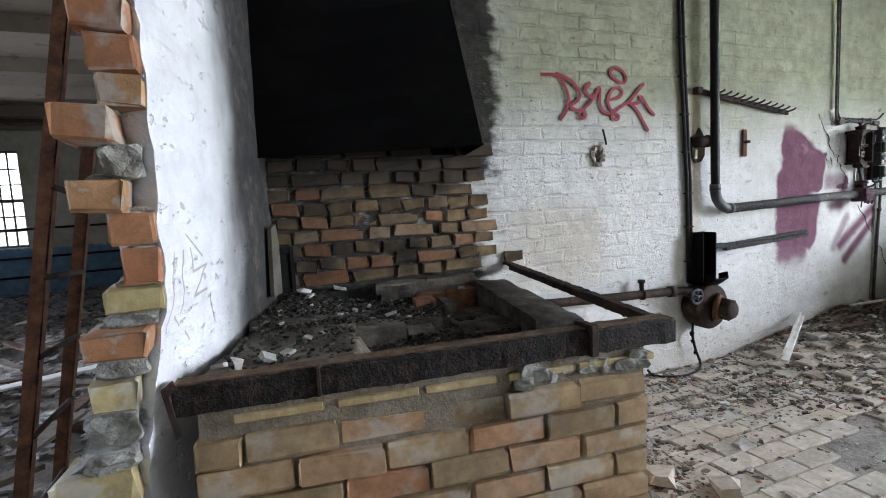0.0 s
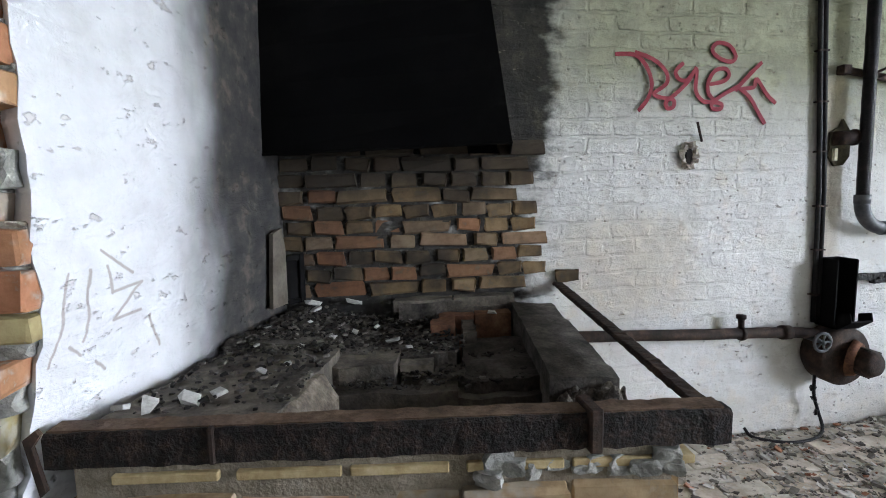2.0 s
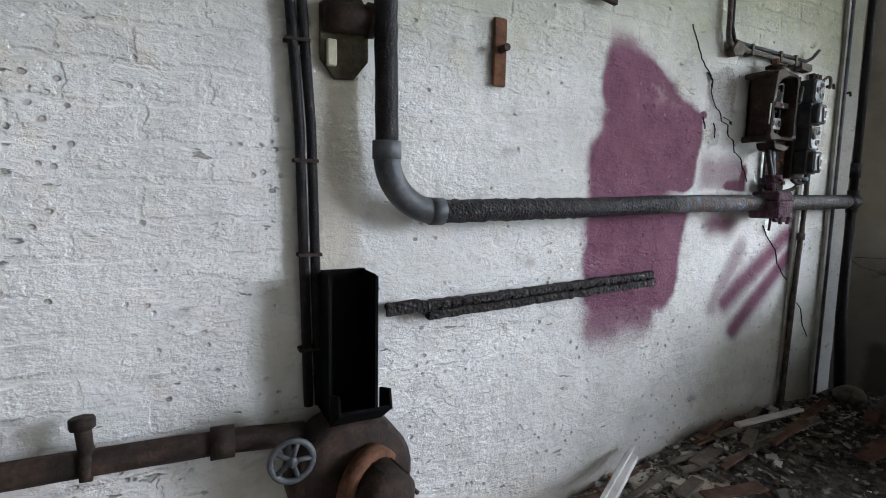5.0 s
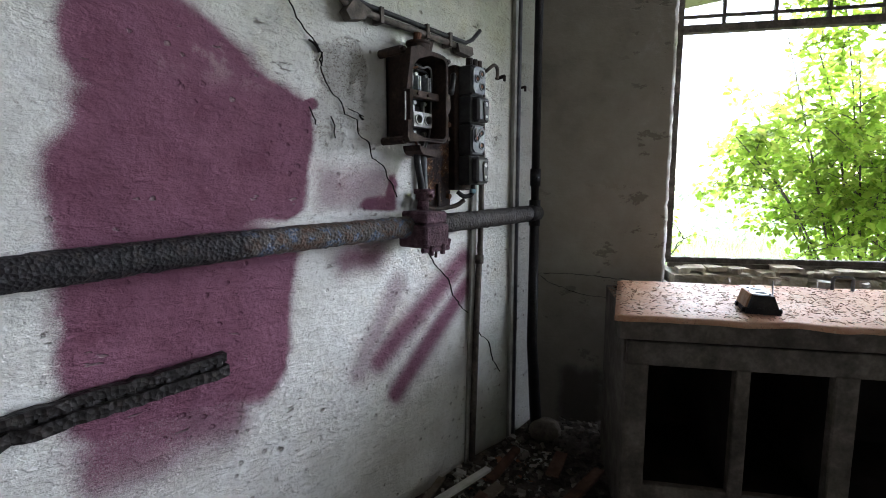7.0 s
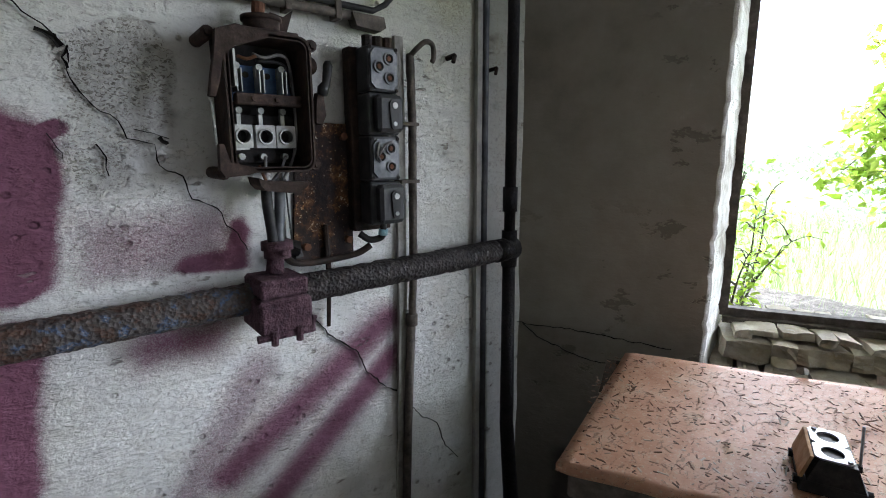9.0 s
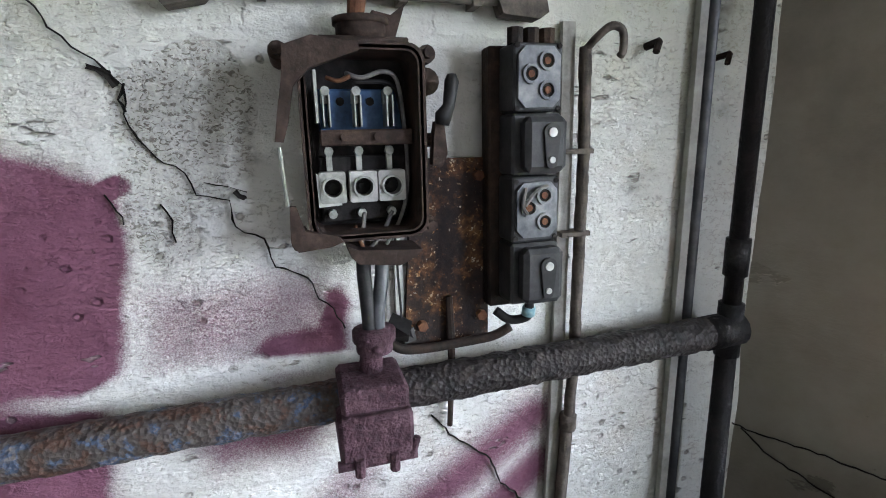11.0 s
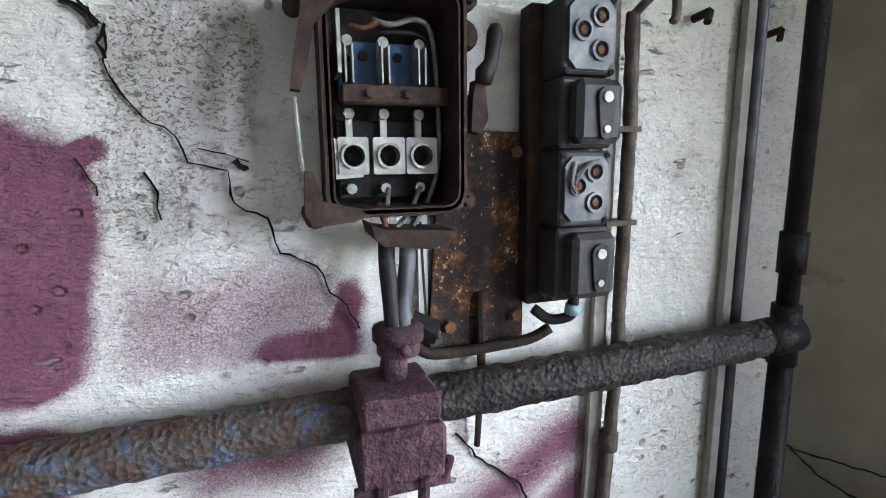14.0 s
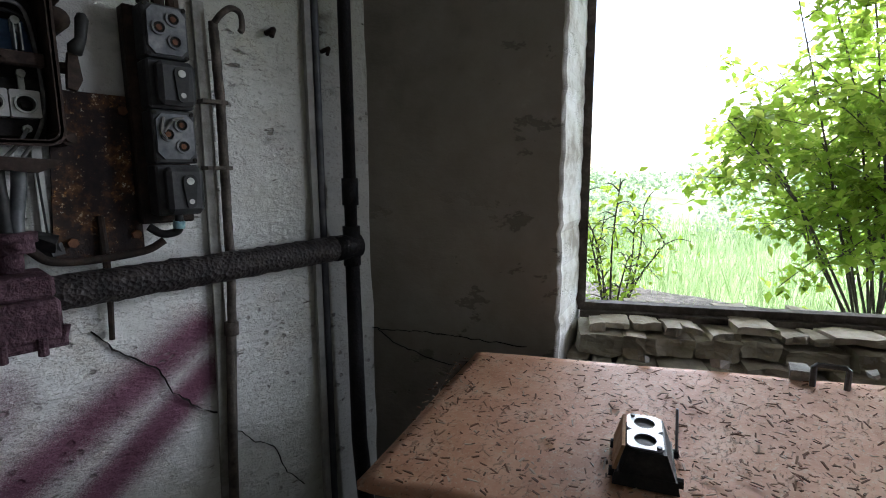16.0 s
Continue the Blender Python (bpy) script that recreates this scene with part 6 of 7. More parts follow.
for i, (pts, w) in enumerate((([(4.44, 1.78), (4.476, 1.721), (4.506, 1.666), (4.559, 1.618), (4.578, 1.60), (4.575, 1.55), (4.602, 1.506), (4.639, 1.482), (4.646, 1.451), (4.69, 1.442), (4.694, 1.402), (4.73, 1.38), (4.743, 1.338), (4.789, 1.315), (4.803, 1.279), (4.826, 1.26), (4.841, 1.224)], 0.0024),
                              ([(4.982, 1.04), (5.021, 0.99), (5.093, 0.93), (5.114, 0.873), (5.169, 0.811), (5.22, 0.78)], 0.0035),
                              ([(5.24, 0.74), (5.29, 0.68), (5.34, 0.65), (5.37, 0.56), (5.42, 0.50)], 0.0022),
                              ([(4.54, 1.622), (4.562, 1.614), (4.57, 1.598)], 0.009),
                              ([(4.536, 1.46), (4.548, 1.435), (4.552, 1.415)], 0.0016), ([(4.60, 1.44), (4.612, 1.415), (4.614, 1.385)], 0.0022), ([(4.578, 1.60), (4.572, 1.58), (4.576, 1.565)], 0.0035), ([(4.66, 1.47), (4.69, 1.462), (4.715, 1.452)], 0.002),
                              ([(4.70, 1.452), (4.706, 1.448), (4.712, 1.442)], 0.008))):
    under(crack(pts, w, i), WALL_MAIN)
for i, (pts, w) in enumerate((([(-0.05, 0.895), (0.03, 0.881), (0.17, 0.883), (0.35, 0.868), (0.46, 0.86)], 0.003), ([(0.02, 0.88), (0.065, 0.845), (0.2, 0.795), (0.33, 0.78)], 0.0025))):
    under(crack(pts, w, i + 20, W_M), WALL_WINDOW)

# ---- loose stuff helpers ----
def island_material(name, stops, rough=0.9, bump=True):
    k = Mat(name, rough)
    col = k.ramp(k.island(), *stops)
    n = k.noise(60, 4, 0.6)
    col = k.mix(n.ss(0.35, 0.7) * 0.4, col, (0.5, 0.46, 0.4), "MULTIPLY")
    if bump:
        k.bump(n, 0.5, 0.003)
    return k.done(col)


def chips(name, spots, mat, label, category, seed, parent=None):
    """Very many small broken bits in one mesh. spots: x, y, z, length, width, height."""
    rnd = np.random.RandomState(seed)
    cube = np.array([(x, y, z) for x in (-.5, .5) for y in (-.5, .5) for z in (-.5, .5)])
    quads = np.array(((0, 1, 3, 2), (4, 6, 7, 5), (0, 4, 5, 1), (2, 3, 7, 6), (0, 2, 6, 4), (1, 5, 7, 3)))
    n = len(spots)
    sp = np.array(spots)
    v = cube[None] * sp[:, None, 3:6] * rnd.uniform(0.55, 1.25, (n, 8, 3))
    a, b = rnd.uniform(0, 6.28, n), rnd.uniform(-0.45, 0.45, n)
    ca, sa, cb, sb = np.cos(a)[:, None], np.sin(a)[:, None], np.cos(b)[:, None], np.sin(b)[:, None]
    x, z = v[..., 0] * cb - v[..., 2] * sb, v[..., 0] * sb + v[..., 2] * cb
    w = np.stack([x * ca - v[..., 1] * sa, x * sa + v[..., 1] * ca, z], -1) + sp[:, None, :3]
    me = bpy.data.meshes.new(name)
    me.from_pydata(w.reshape(-1, 3).tolist(), [], (quads[None] + (np.arange(n) * 8)[:, None, None]).reshape(-1, 4).tolist())
    me.materials.append(mat)
    ob = new(name, me)
    if parent:
        under(ob, parent)
        ob["kind"] = "stuff"
        ob["label"] = label
    else:
        tagged(ob, label, category, kind="stuff")
    return ob


RUBBLE = island_material("rubble_bits", ((0.0, (0.08, 0.072, 0.064)), (0.25, (0.18, 0.165, 0.145)), (0.5, (0.32, 0.30, 0.26)), (0.7, (0.48, 0.46, 0.42)), (0.9, (0.66, 0.65, 0.62)), (0.97, (0.36, 0.17, 0.10)), (1.0, (0.30, 0.14, 0.09))))
CINDERS = island_material("cinder_bits", ((0.0, (0.015, 0.014, 0.013)), (0.4, (0.04, 0.036, 0.032)), (0.7, (0.10, 0.09, 0.078)), (0.92, (0.13, 0.12, 0.10)), (1.0, (0.30, 0.28, 0.25))))
DARK_LITTER = island_material("dark_litter", ((0.0, (0.04, 0.035, 0.03)), (0.5, (0.11, 0.095, 0.08)), (0.8, (0.15, 0.13, 0.105)), (1.0, (0.30, 0.27, 0.23))))


# ---- bricks ----
def brick_meshes(name, lx, ly, lz, mat, count=4, jag=0.004):
    out = []
    for i in range(count):
        bm = bmesh.new()
        vs = box(bm, 0, lx, 0, ly, 0, lz, None, 0.006)
        rnd = random.Random(i * 7 + int(lx * 1000))
        for v in bm.verts:
            v.co += Vector([rnd.uniform(-jag, jag) for _ in range(3)])
        bmesh.ops.recalc_face_normals(bm, faces=bm.faces)
        me = bpy.data.meshes.new(name)
        bm.to_mesh(me)
        bm.free()
        me.materials.append(mat)
        out.append(me)
    return out


def lay(name, me, m, parent, label=""):
    ob = new(name, me)
    ob.parent = parent
    ob.matrix_parent_inverse = parent.matrix_world.inverted()
    ob.matrix_basis = m
    if label:
        ob["label"] = label
    return ob


# bare sooty bricks behind the forge
rnd = random.Random(5)
HEAD, STRETCH = brick_meshes("brick", 0.118, 0.05, 0.058, SOOT_SHADE_BRICK, 7, 0.008), brick_meshes("brick", 0.225, 0.05, 0.058, SOOT_SHADE_BRICK, 5, 0.008)
row = 0
z = 0.865
while z < 1.50:
    x = 0.345 + rnd.uniform(-0.06, 0.0)
    end = 1.50 + 0.10 * noise.noise(Vector((row * 0.9, 2, 1))) + 0.03 * sstep(1.3, 0.9, z)
    while x < end:
        long = rnd.random() < (0.5 if row % 3 == 0 else 0.10)
        w = 0.232 if long else 0.118
        if x + w > end + 0.05:
            break
        lay("brick", rnd.choice(STRETCH if long else HEAD), pose(x, -0.016 + rnd.uniform(-0.008, 0.006), z + rnd.uniform(-0.004, 0.004), rnd.uniform(-2.5, 2.5), rnd.uniform(-1.6, 1.6), rnd.uniform(-2.5, 2.5)), WALL_MAIN)
        x += w + 0.012 + rnd.uniform(-0.006, 0.010)
    z += 0.0705
    row += 1
lay("brick", HEAD[0], pose(1.60, -0.03, 0.885, 0, 0, 0), WALL_MAIN, "pale orange brick at the rim's end")

# a few bare bricks and a strip of grey plaster on the partition by the corner
pv = PD - PE
pa = math.degrees(math.atan2(pv.y, pv.x))
for t, z, w in ((0.80, 1.22, 0), (0.84, 1.30, 1), (0.90, 1.36, 0), (0.79, 1.06, 0), (0.83, 0.99, 0), (0.74, 0.94, 1), (0.72, 1.14, 0), (0.68, 1.30, 0)):
    q = PE.lerp(PD, t)
    lay("brick", (STRETCH if w else HEAD)[int(t * 100) % 5], pose(q.x - 0.040, q.y + 0.012, z, rnd.uniform(-3, 3), rnd.uniform(-2, 2), pa + rnd.uniform(-2, 2)), WALL_PIER)
bm = bmesh.new()
sheet_pts = [(-0.062, 0.86), (0.05, 0.86), (0.052, 1.10), (0.03, 1.19), (-0.035, 1.17), (-0.05, 1.02)]
prism(bm, sheet_pts, "y", -0.006, 0.012)
bmesh.ops.transform(bm, matrix=pose(0.325, -0.135, 0, 0, 0, pa - 6), verts=bm.verts)
under(part("plaster_patch", bm, mottled("grey_brown_plaster", (0.07, 0.06, 0.05), (0.12, 0.105, 0.085), (0.18, 0.155, 0.125), 7, 70, 0.95, 0, 0.5, 0.004)), WALL_PIER)

# forge masonry, front and free side
FB, FH = brick_meshes("brick", 0.238, 0.06, 0.076, HEARTH_BRICK, 5, 0.006), brick_meshes("brick", 0.114, 0.06, 0.076, HEARTH_BRICK, 5, 0.006)


def brick_face(p, q, z0, rows, seed, parent, thin=()):
    rnd = random.Random(seed)
    p, q = Vector((*p, 0)), Vector((*q, 0))
    d = (q - p).normalized()
    ang = math.degrees(math.atan2(d.y, d.x))
    length = (q - p).length
    for r in range(rows):
        s = 0.0
        if r % 2:
            lay("brick", rnd.choice(FH), pose(*(p + d * s + Vector((0, 0, z0 + r * 0.086))), 0, rnd.uniform(-.6, .6), ang), parent)
            s = 0.124
        while s < length - 0.05:
            w = 0.236 if s + 0.236 < length + 0.02 else 0.112
            if w == 0.112 and s + w > length + 0.03:
                break
            out = rnd.uniform(-0.006, 0.006) + (0.02 if r == rows - 1 and rnd.random() < 0.25 else 0)
            pos = p + d * s + Vector((0, 0, z0 + r * 0.086 + rnd.uniform(-.003, .003))) + Vector((-d.y, d.x, 0)) * out
            lay("brick", rnd.choice(FB if w > 0.2 else FH), pose(*pos, rnd.uniform(-1, 1), rnd.uniform(-.8, .8), ang + rnd.uniform(-1, 1)), parent)
            s += w + 0.012


brick_face((0.035, -1.170), (1.37, -1.332), -0.01, 8, 1, forge)
brick_face((1.402, -1.297), (1.562, -0.02), -0.01, 8, 2, forge)
# flat tiles bedded under the rim
TILE = mottled("ochre_tile", (0.34, 0.25, 0.12), (0.46, 0.36, 0.19), (0.58, 0.49, 0.30), 18, 90, 0.9, 0, 0.4, 0.003)
for s0, s1 in ((0.10, 0.33), (0.37, 0.60), (0.62, 0.84), (0.88, 1.1), (1.12, 1.4)):
    p = Vector((0.035, -1.150)).lerp(Vector((1.42, -1.312)), s0 / 1.4)
    bm = bmesh.new()
    box(bm, 0, s1 - s0, -0.012, 0.05, 0.706, 0.728, None, 0.003)
    bmesh.ops.transform(bm, matrix=pose(p.x, p.y, 0, 0, 0, -6.5), verts=bm.verts)
    under(part("tile", bm, TILE), forge)

# broken end of the partition
PB = brick_meshes("brick", 0.125, 0.16, 0.078, PIER_BRICK, 8, 0.007)
LUMP = []
for i in range(4):
    bm = bmesh.new()
    bmesh.ops.create_icosphere(bm, subdivisions=3, radius=0.5)
    for v in bm.verts:
        c = v.co.copy()
        v.co = Vector((max(-.42, min(.42, c.x * 1.3)) + .5, max(-.42, min(.42, c.y * 1.3)) + .5, max(-.45, min(.45, c.z * 1.3)) + .5)) + c * 0.22 * noise.noise(c * 3 + Vector((i * 5, 0, 0))) + c * 0.1 * noise.noise(c * 9)
    me = bpy.data.meshes.new("mortar_lump")
    bm.to_mesh(me)
    bm.free()
    me.materials.append(MORTAR)
    LUMP.append(me)
rnd = random.Random(12)
for i in range(13):
    u = 0.62 + 0.30 * i / 12 + rnd.uniform(-0.012, 0.012)
    p = HA.lerp(HB, u)
    w = rnd.uniform(0.045, 0.085)
    lay("mortar_lump", LUMP[i % 4], pose(p.x, p.y - rnd.uniform(0.008, 0.02), 0.682 + rnd.uniform(-0.012, 0.012) + 0.02 * (i % 2), 0, 0, rnd.uniform(-25, 25)) @ Matrix.Diagonal((w, 0.07, w * rnd.uniform(0.45, 0.7), 1)), forge, "crumbling grey mortar lump")
COURSES = ((0.02, .075, -.235, -.09, 0), (.10, .08, -.22, -.10, 1), (.19, .08, -.25, -.10, 0), (.28, .09, -.22, -.09, 2), (.38, .075, -.25, -.10, 0), (.465, .08, -.22, -.09, 2), (.556, .084, -.265, -.098, 0), (.64, .055, -.215, -.09, 2), (.70, .085, -.20, -.075, 2), (.79, .078, -.175, -.07, 0), (.868, .06, -.165, -.045, 2),
           (.93, .064, -.168, -.03, 3), (.99, .04, -.13, -.01, 2), (1.03, .064, -.122, 0.0, 0), (1.098, .095, -.078, 0.004, 3), (1.195, .078, -.10, 0.0, 0), (1.275, .078, -.158, -.045, 3), (1.355, .078, -.105, -.008, 2), (1.435, .082, -.166, -.058, 0), (1.52, .078, -.09, 0.008, 3), (1.60, .085, -.105, 0.0, 0),
           (1.69, .08, -.13, -.01, 3), (1.775, .08, -.09, 0.0, 0), (1.86, .08, -.12, 0.0, 2), (1.945, .08, -.10, 0.0, 0), (2.03, .08, -.13, 0.0, 3), (2.12, .08, -.1, 0.0, 0), (2.2, .085, -.12, 0.0, 0))
rnd = random.Random(11)
for i, (z, h, x0, x1, kind) in enumerate(COURSES):
    proud = 0.05 if x0 < -0.155 and z > 0.9 else 0.0
    w = x1 - x0
    if kind == 2:
        m = pose(x0, -1.16 - rnd.uniform(0, 0.02), z - 0.004) @ Matrix.Diagonal((w * 1.05, 0.16, h * 1.1, 1))
        lay("mortar_lump", rnd.choice(LUMP), m, WALL_PIER, "grey lime mortar lump")
    else:
        m = pose(x0, -1.17 - proud, z, rnd.uniform(-1.5, 1.5), rnd.uniform(-2, 2), rnd.uniform(-5, 3)) @ Matrix.Diagonal((w / 0.125, 1, h / 0.078 * 0.94, 1))
        lay("brick", rnd.choice(PB), m, WALL_PIER)
        lay("mortar_lump", rnd.choice(LUMP), pose(x0 + 0.015, -1.135, z + h * 0.86) @ Matrix.Diagonal((w * 0.9, 0.12, 0.024, 1)), WALL_PIER)

# stones under the window
STONE = brick_material("lime_rubble_stone", ((0.0, (0.50, 0.46, 0.36)), (0.4, (0.62, 0.58, 0.47)), (0.7, (0.46, 0.43, 0.35)), (1.0, (0.68, 0.64, 0.54))), mortar=(0.62, 0.60, 0.54))
rnd = random.Random(3)
for r, (z, h) in enumerate(((0.762, 0.060), (0.826, 0.058), (0.884, 0.024))):
    a = WINDOW_A0 + 0.02 + 0.03 * r
    while a < WINDOW_A1 - 0.1:
        w = rnd.choice((0.05, 0.07, 0.09, 0.12) if r != 1 else (0.06, 0.10, 0.13, 0.15)) * rnd.uniform(0.85, 1.15)
        hh = h * rnd.uniform(0.72, 1.05)
        bm = bmesh.new()
        bmesh.ops.create_cube(bm, size=1.0)
        bmesh.ops.subdivide_edges(bm, edges=bm.edges, cuts=4, use_grid_fill=True)
        n0 = 0.05 + 0.035 * r + rnd.uniform(-.025, .025)
        sd = Vector((rnd.uniform(0, 50), 0, 0))
        for v in bm.verts:
            c = v.co.copy()
            q = Vector((a + (c.x + .5) * (w - 0.006), n0 + (c.y + .5) * (0.40 - n0), z + (c.z + .5) * hh))
            rd = 1.0 - 0.10 * (abs(c.x) * 2) ** 4 * (abs(c.z) * 2) ** 4
            q.z = z + hh / 2 + (q.z - z - hh / 2) * rd + 0.010 * noise.noise(q * 16 + sd)
            q.x += 0.016 * noise.noise(q * 14 + sd)
            q.y += 0.030 * noise.noise(q * 17 + sd) + 0.012 * noise.noise(q * 45 + sd)
            v.co = q
        bmesh.ops.transform(bm, matrix=W_M @ Matrix.Rotation(radians(rnd.uniform(-.6, .6)), 4, "Y"), verts=bm.verts)
        under(part("stone", bm, STONE), WALL_WINDOW)
        a += w

# ---- ash, cinders and pale chips on the forge ----
rnd = random.Random(21)
spots = []
for i in range(3200):
    u, v = rnd.uniform(0.02, 0.8), rnd.uniform(0.12, 0.99)
    if (0.30 < u and v < 0.40) or (0.58 < u and 0.74 < v):
        continue
    p = hq(u, v)
    zt = 0.80 if (u < 0.3 and v < 0.55) else (0.815 - 0.07 * sstep(0.05, 0.45, u) if v > 0.55 and u < 0.62 else 0.70)
    if u < 0.3 and v < 0.5 and rnd.random() < 0.6:
        continue
    s = rnd.uniform(0.004, 0.015)
    spots.append((p.x, p.y, zt + rnd.uniform(-0.004, 0.012), s * 1.6, s, s * 0.6))
chips("cinder_bed", spots, CINDERS, "scattered cinders and ash lumps", "", 4, forge)
PALE = mottled("pale_flake", (0.34, 0.33, 0.30), (0.48, 0.47, 0.44), (0.60, 0.59, 0.56), 30, 120, 0.9, 0, 0.4, 0.002)
for i, (u, v, s, z) in enumerate(((0.05, 0.10, .03, .83), (0.075, 0.13, .035, .818), (0.13, 0.16, .038, .812), (0.16, 0.20, .026, .81), (0.19, 0.33, .022, .81), (0.22, 0.40, .018, .80), (0.42, 0.66, .040, .765), (0.24, 0.97, .045, .84), (0.10, 0.96, .05, .845), (0.13, 0.90, .035, .835), (0.47, 0.60, .02, .76), (0.72, 0.84, .03, .80), (0.53, 0.65, .024, .745), (0.30, 0.72, .022, .785), (0.35, 0.80, .02, .775), (0.15, 0.78, .018, .815), (0.25, 0.66, .02, .79), (0.20, 0.55, .018, .80), (0.09, 0.55, .02, .81), (0.06, 0.70, .018, .825))):
    p = hq(u, v)
    bm = bmesh.new()
    chunk(bm, (p.x, p.y, z), s * 0.62, i, 0.28)
    tagged(part("plaster_flake", bm, PALE), "pale flake of fallen plaster on the ash", "plaster flake", group="plaster flakes on the forge")
# ash door in the corner
bm = bmesh.new()
for x0, x1, z0, z1 in ((-0.055, -0.03, 0, 0.22), (0.03, 0.055, 0, 0.22), (-0.03, 0.03, 0.19, 0.22), (-0.03, 0.03, 0, 0.02)):
    box(bm, x0, x1, 0, 0.02, z0, z1, None, 0.003)
box(bm, -0.03, 0.03, 0.014, 0.02, 0.02, 0.19)
bmesh.ops.transform(bm, matrix=pose(0.375, -0.062, 0.85, 0, 0, 35), verts=bm.verts)
tagged(part("iron_door_frame", bm, BLACK_STEEL), "small black iron flue door frame in the forge corner", "flue door")

# ---- floor pavers ----
PAVER = brick_material("worn_paver", ((0.0, (0.50, 0.47, 0.41)), (0.4, (0.60, 0.57, 0.51)), (0.7, (0.64, 0.59, 0.51)), (1.0, (0.56, 0.49, 0.41))), mortar=(0.55, 0.53, 0.49))
PV = brick_meshes("paver", 0.226, 0.112, 0.05, PAVER, 4, 0.003)
rnd = random.Random(8)
count = 0
for r in range(24):
    y = -0.16 - r * 0.117
    for c in range(14):
        x = 1.62 + c * 0.232 + (0.116 if r % 2 else 0)
        if count >= 290 or x > 4.4 - 0.03 * r or (noise.noise(Vector((x * 1.3, y * 1.3, 12))) > 0.36):
            continue
        lay("paver", rnd.choice(PV), pose(x, y, gz(x + .1, y) - 0.047 + rnd.uniform(-.003, .003), rnd.uniform(-1, 1), rnd.uniform(-1, 1), rnd.uniform(-1, 1)), FLOOR)
        count += 1

# ---- floor litter ----
rnd = random.Random(31)
spots = []
for i in range(9000):
    t = rnd.random()
    if t < 0.42:      # drift of chips before the wall
        x = rnd.uniform(1.6, 4.6)
        y = -0.62 - 0.12 * math.sin(x * 2) + rnd.gauss(0, 0.20)
    elif t < 0.62:    # heap at the forge's foot
        x, y = rnd.gauss(1.75, 0.16), rnd.gauss(-0.75, 0.28)
    elif t < 0.85:    # foot of the wall
        x, y = rnd.uniform(2.4, 5.5), -abs(rnd.gauss(0, 0.13)) - 0.02
    else:
        x, y = rnd.uniform(1.6, 5.3), rnd.uniform(-2.6, -0.05)
    if y > -0.015 or (x < 1.62 and y < -0.1):
        continue
    s = rnd.uniform(0.004, 0.015) * (2.0 if rnd.random() < 0.12 else 1)
    spots.append((x, y, gz(x, y) + s * 0.2, s * 1.5, s, s * 0.45))
chips("rubble", spots, RUBBLE, "scatter of plaster chips, glass and brick rubble", "rubble", 6)
spots = []
for i in range(3800):
    x, y = rnd.uniform(4.2, 6.0), rnd.uniform(-1.3, -0.02)
    s = rnd.uniform(0.004, 0.018)
    spots.append((x, y, gz(x, y) + s * 0.25, s * 1.7, s, s * 0.5))
chips("dark_litter", spots, DARK_LITTER, "dark dirt and litter in the window corner", "litter", 7)

LIGHT_PAINT = mottled("white_painted_wood", (0.55, 0.54, 0.50), (0.70, 0.69, 0.66), (0.78, 0.78, 0.76), 14, 90, 0.7, 0, 0.3, 0.002)
RED_WOOD = mottled("red_brown_board", (0.05, 0.028, 0.02), (0.10, 0.056, 0.04), (0.18, 0.11, 0.08), 14, 80, 0.85, 0, 0.5, 0.003)


def plank(p, q, w, h, mat, label, name="plank", group="planks on the floor"):
    """A loose board lying from p to q."""
    p, q = Vector(p), Vector(q)
    d = q - p
    bm = bmesh.new()
    box(bm, 0, d.length, -w / 2, w / 2, 0, h, None, min(w, h) * 0.12)
    for v in bm.verts:
        v.co += Vector((0.004 * noise.noise(v.co * 30), 0.002 * noise.noise(v.co * 20), 0.002 * noise.noise(v.co * 25)))
    m = Matrix.Translation(p) @ d.to_track_quat("X", "Z").to_matrix().to_4x4()
    bmesh.ops.transform(bm, matrix=m, verts=bm.verts)
    return tagged(part(name, bm, mat), label, name.replace("_", " "), group)


plank((3.46, -0.42, 0.07), (4.20, -0.06, 0.20), 0.045, 0.02, LIGHT_PAINT, "white painted trim lying against the wall foot", "trim_board", "")
plank((3.50, -0.38, 0.09), (4.23, -0.04, 0.225), 0.014, 0.012, LIGHT_PAINT, "thin white bead on the fallen trim", "trim_bead", "")
rnd = random.Random(17)
for i in range(26):
    x, y = rnd.uniform(3.9, 5.3), -abs(rnd.gauss(0.0, 0.16)) - 0.05
    a, l = rnd.uniform(-0.7, 0.7), rnd.uniform(0.12, 0.42)
    z = gz(x, y) + 0.012 + rnd.random() * 0.025
    plank((x, y, z), (x + l * math.cos(a), min(y + l * math.sin(a) * 0.4, -0.03), z + rnd.uniform(-0.01, 0.03)), rnd.uniform(0.015, 0.05), rnd.uniform(0.008, 0.018), rnd.choice((RED_WOOD, RED_WOOD, WOOD_GREY, WOOD_GREY, LIGHT_PAINT) if i % 5 == 0 else (RED_WOOD, WOOD_GREY)), "broken splintered board among the litter")
for i, (x, y, s) in enumerate(((1.78, -0.98, .10), (1.95, -1.18, .09), (1.72, -1.25, .08), (2.35, -0.95, .05), (3.3, -0.6, .05), (3.75, -0.75, .04))):
    bm = bmesh.new()
    chunk(bm, (x, y, gz(x, y) + s * 0.25), s * 0.7, 50 + i, 0.3)
    tagged(part("brick_piece", bm, PAVER if i < 3 else LIGHT_PAINT), "broken piece of paving brick on the floor" if i < 3 else "white broken shard on the floor", "debris", group="broken pieces")
bm = bmesh.new()
bmesh.ops.create_icosphere(bm, subdivisions=3, radius=0.062)
c0 = wp(0.07, -0.16, gz(5.6, -0.14) + 0.03)
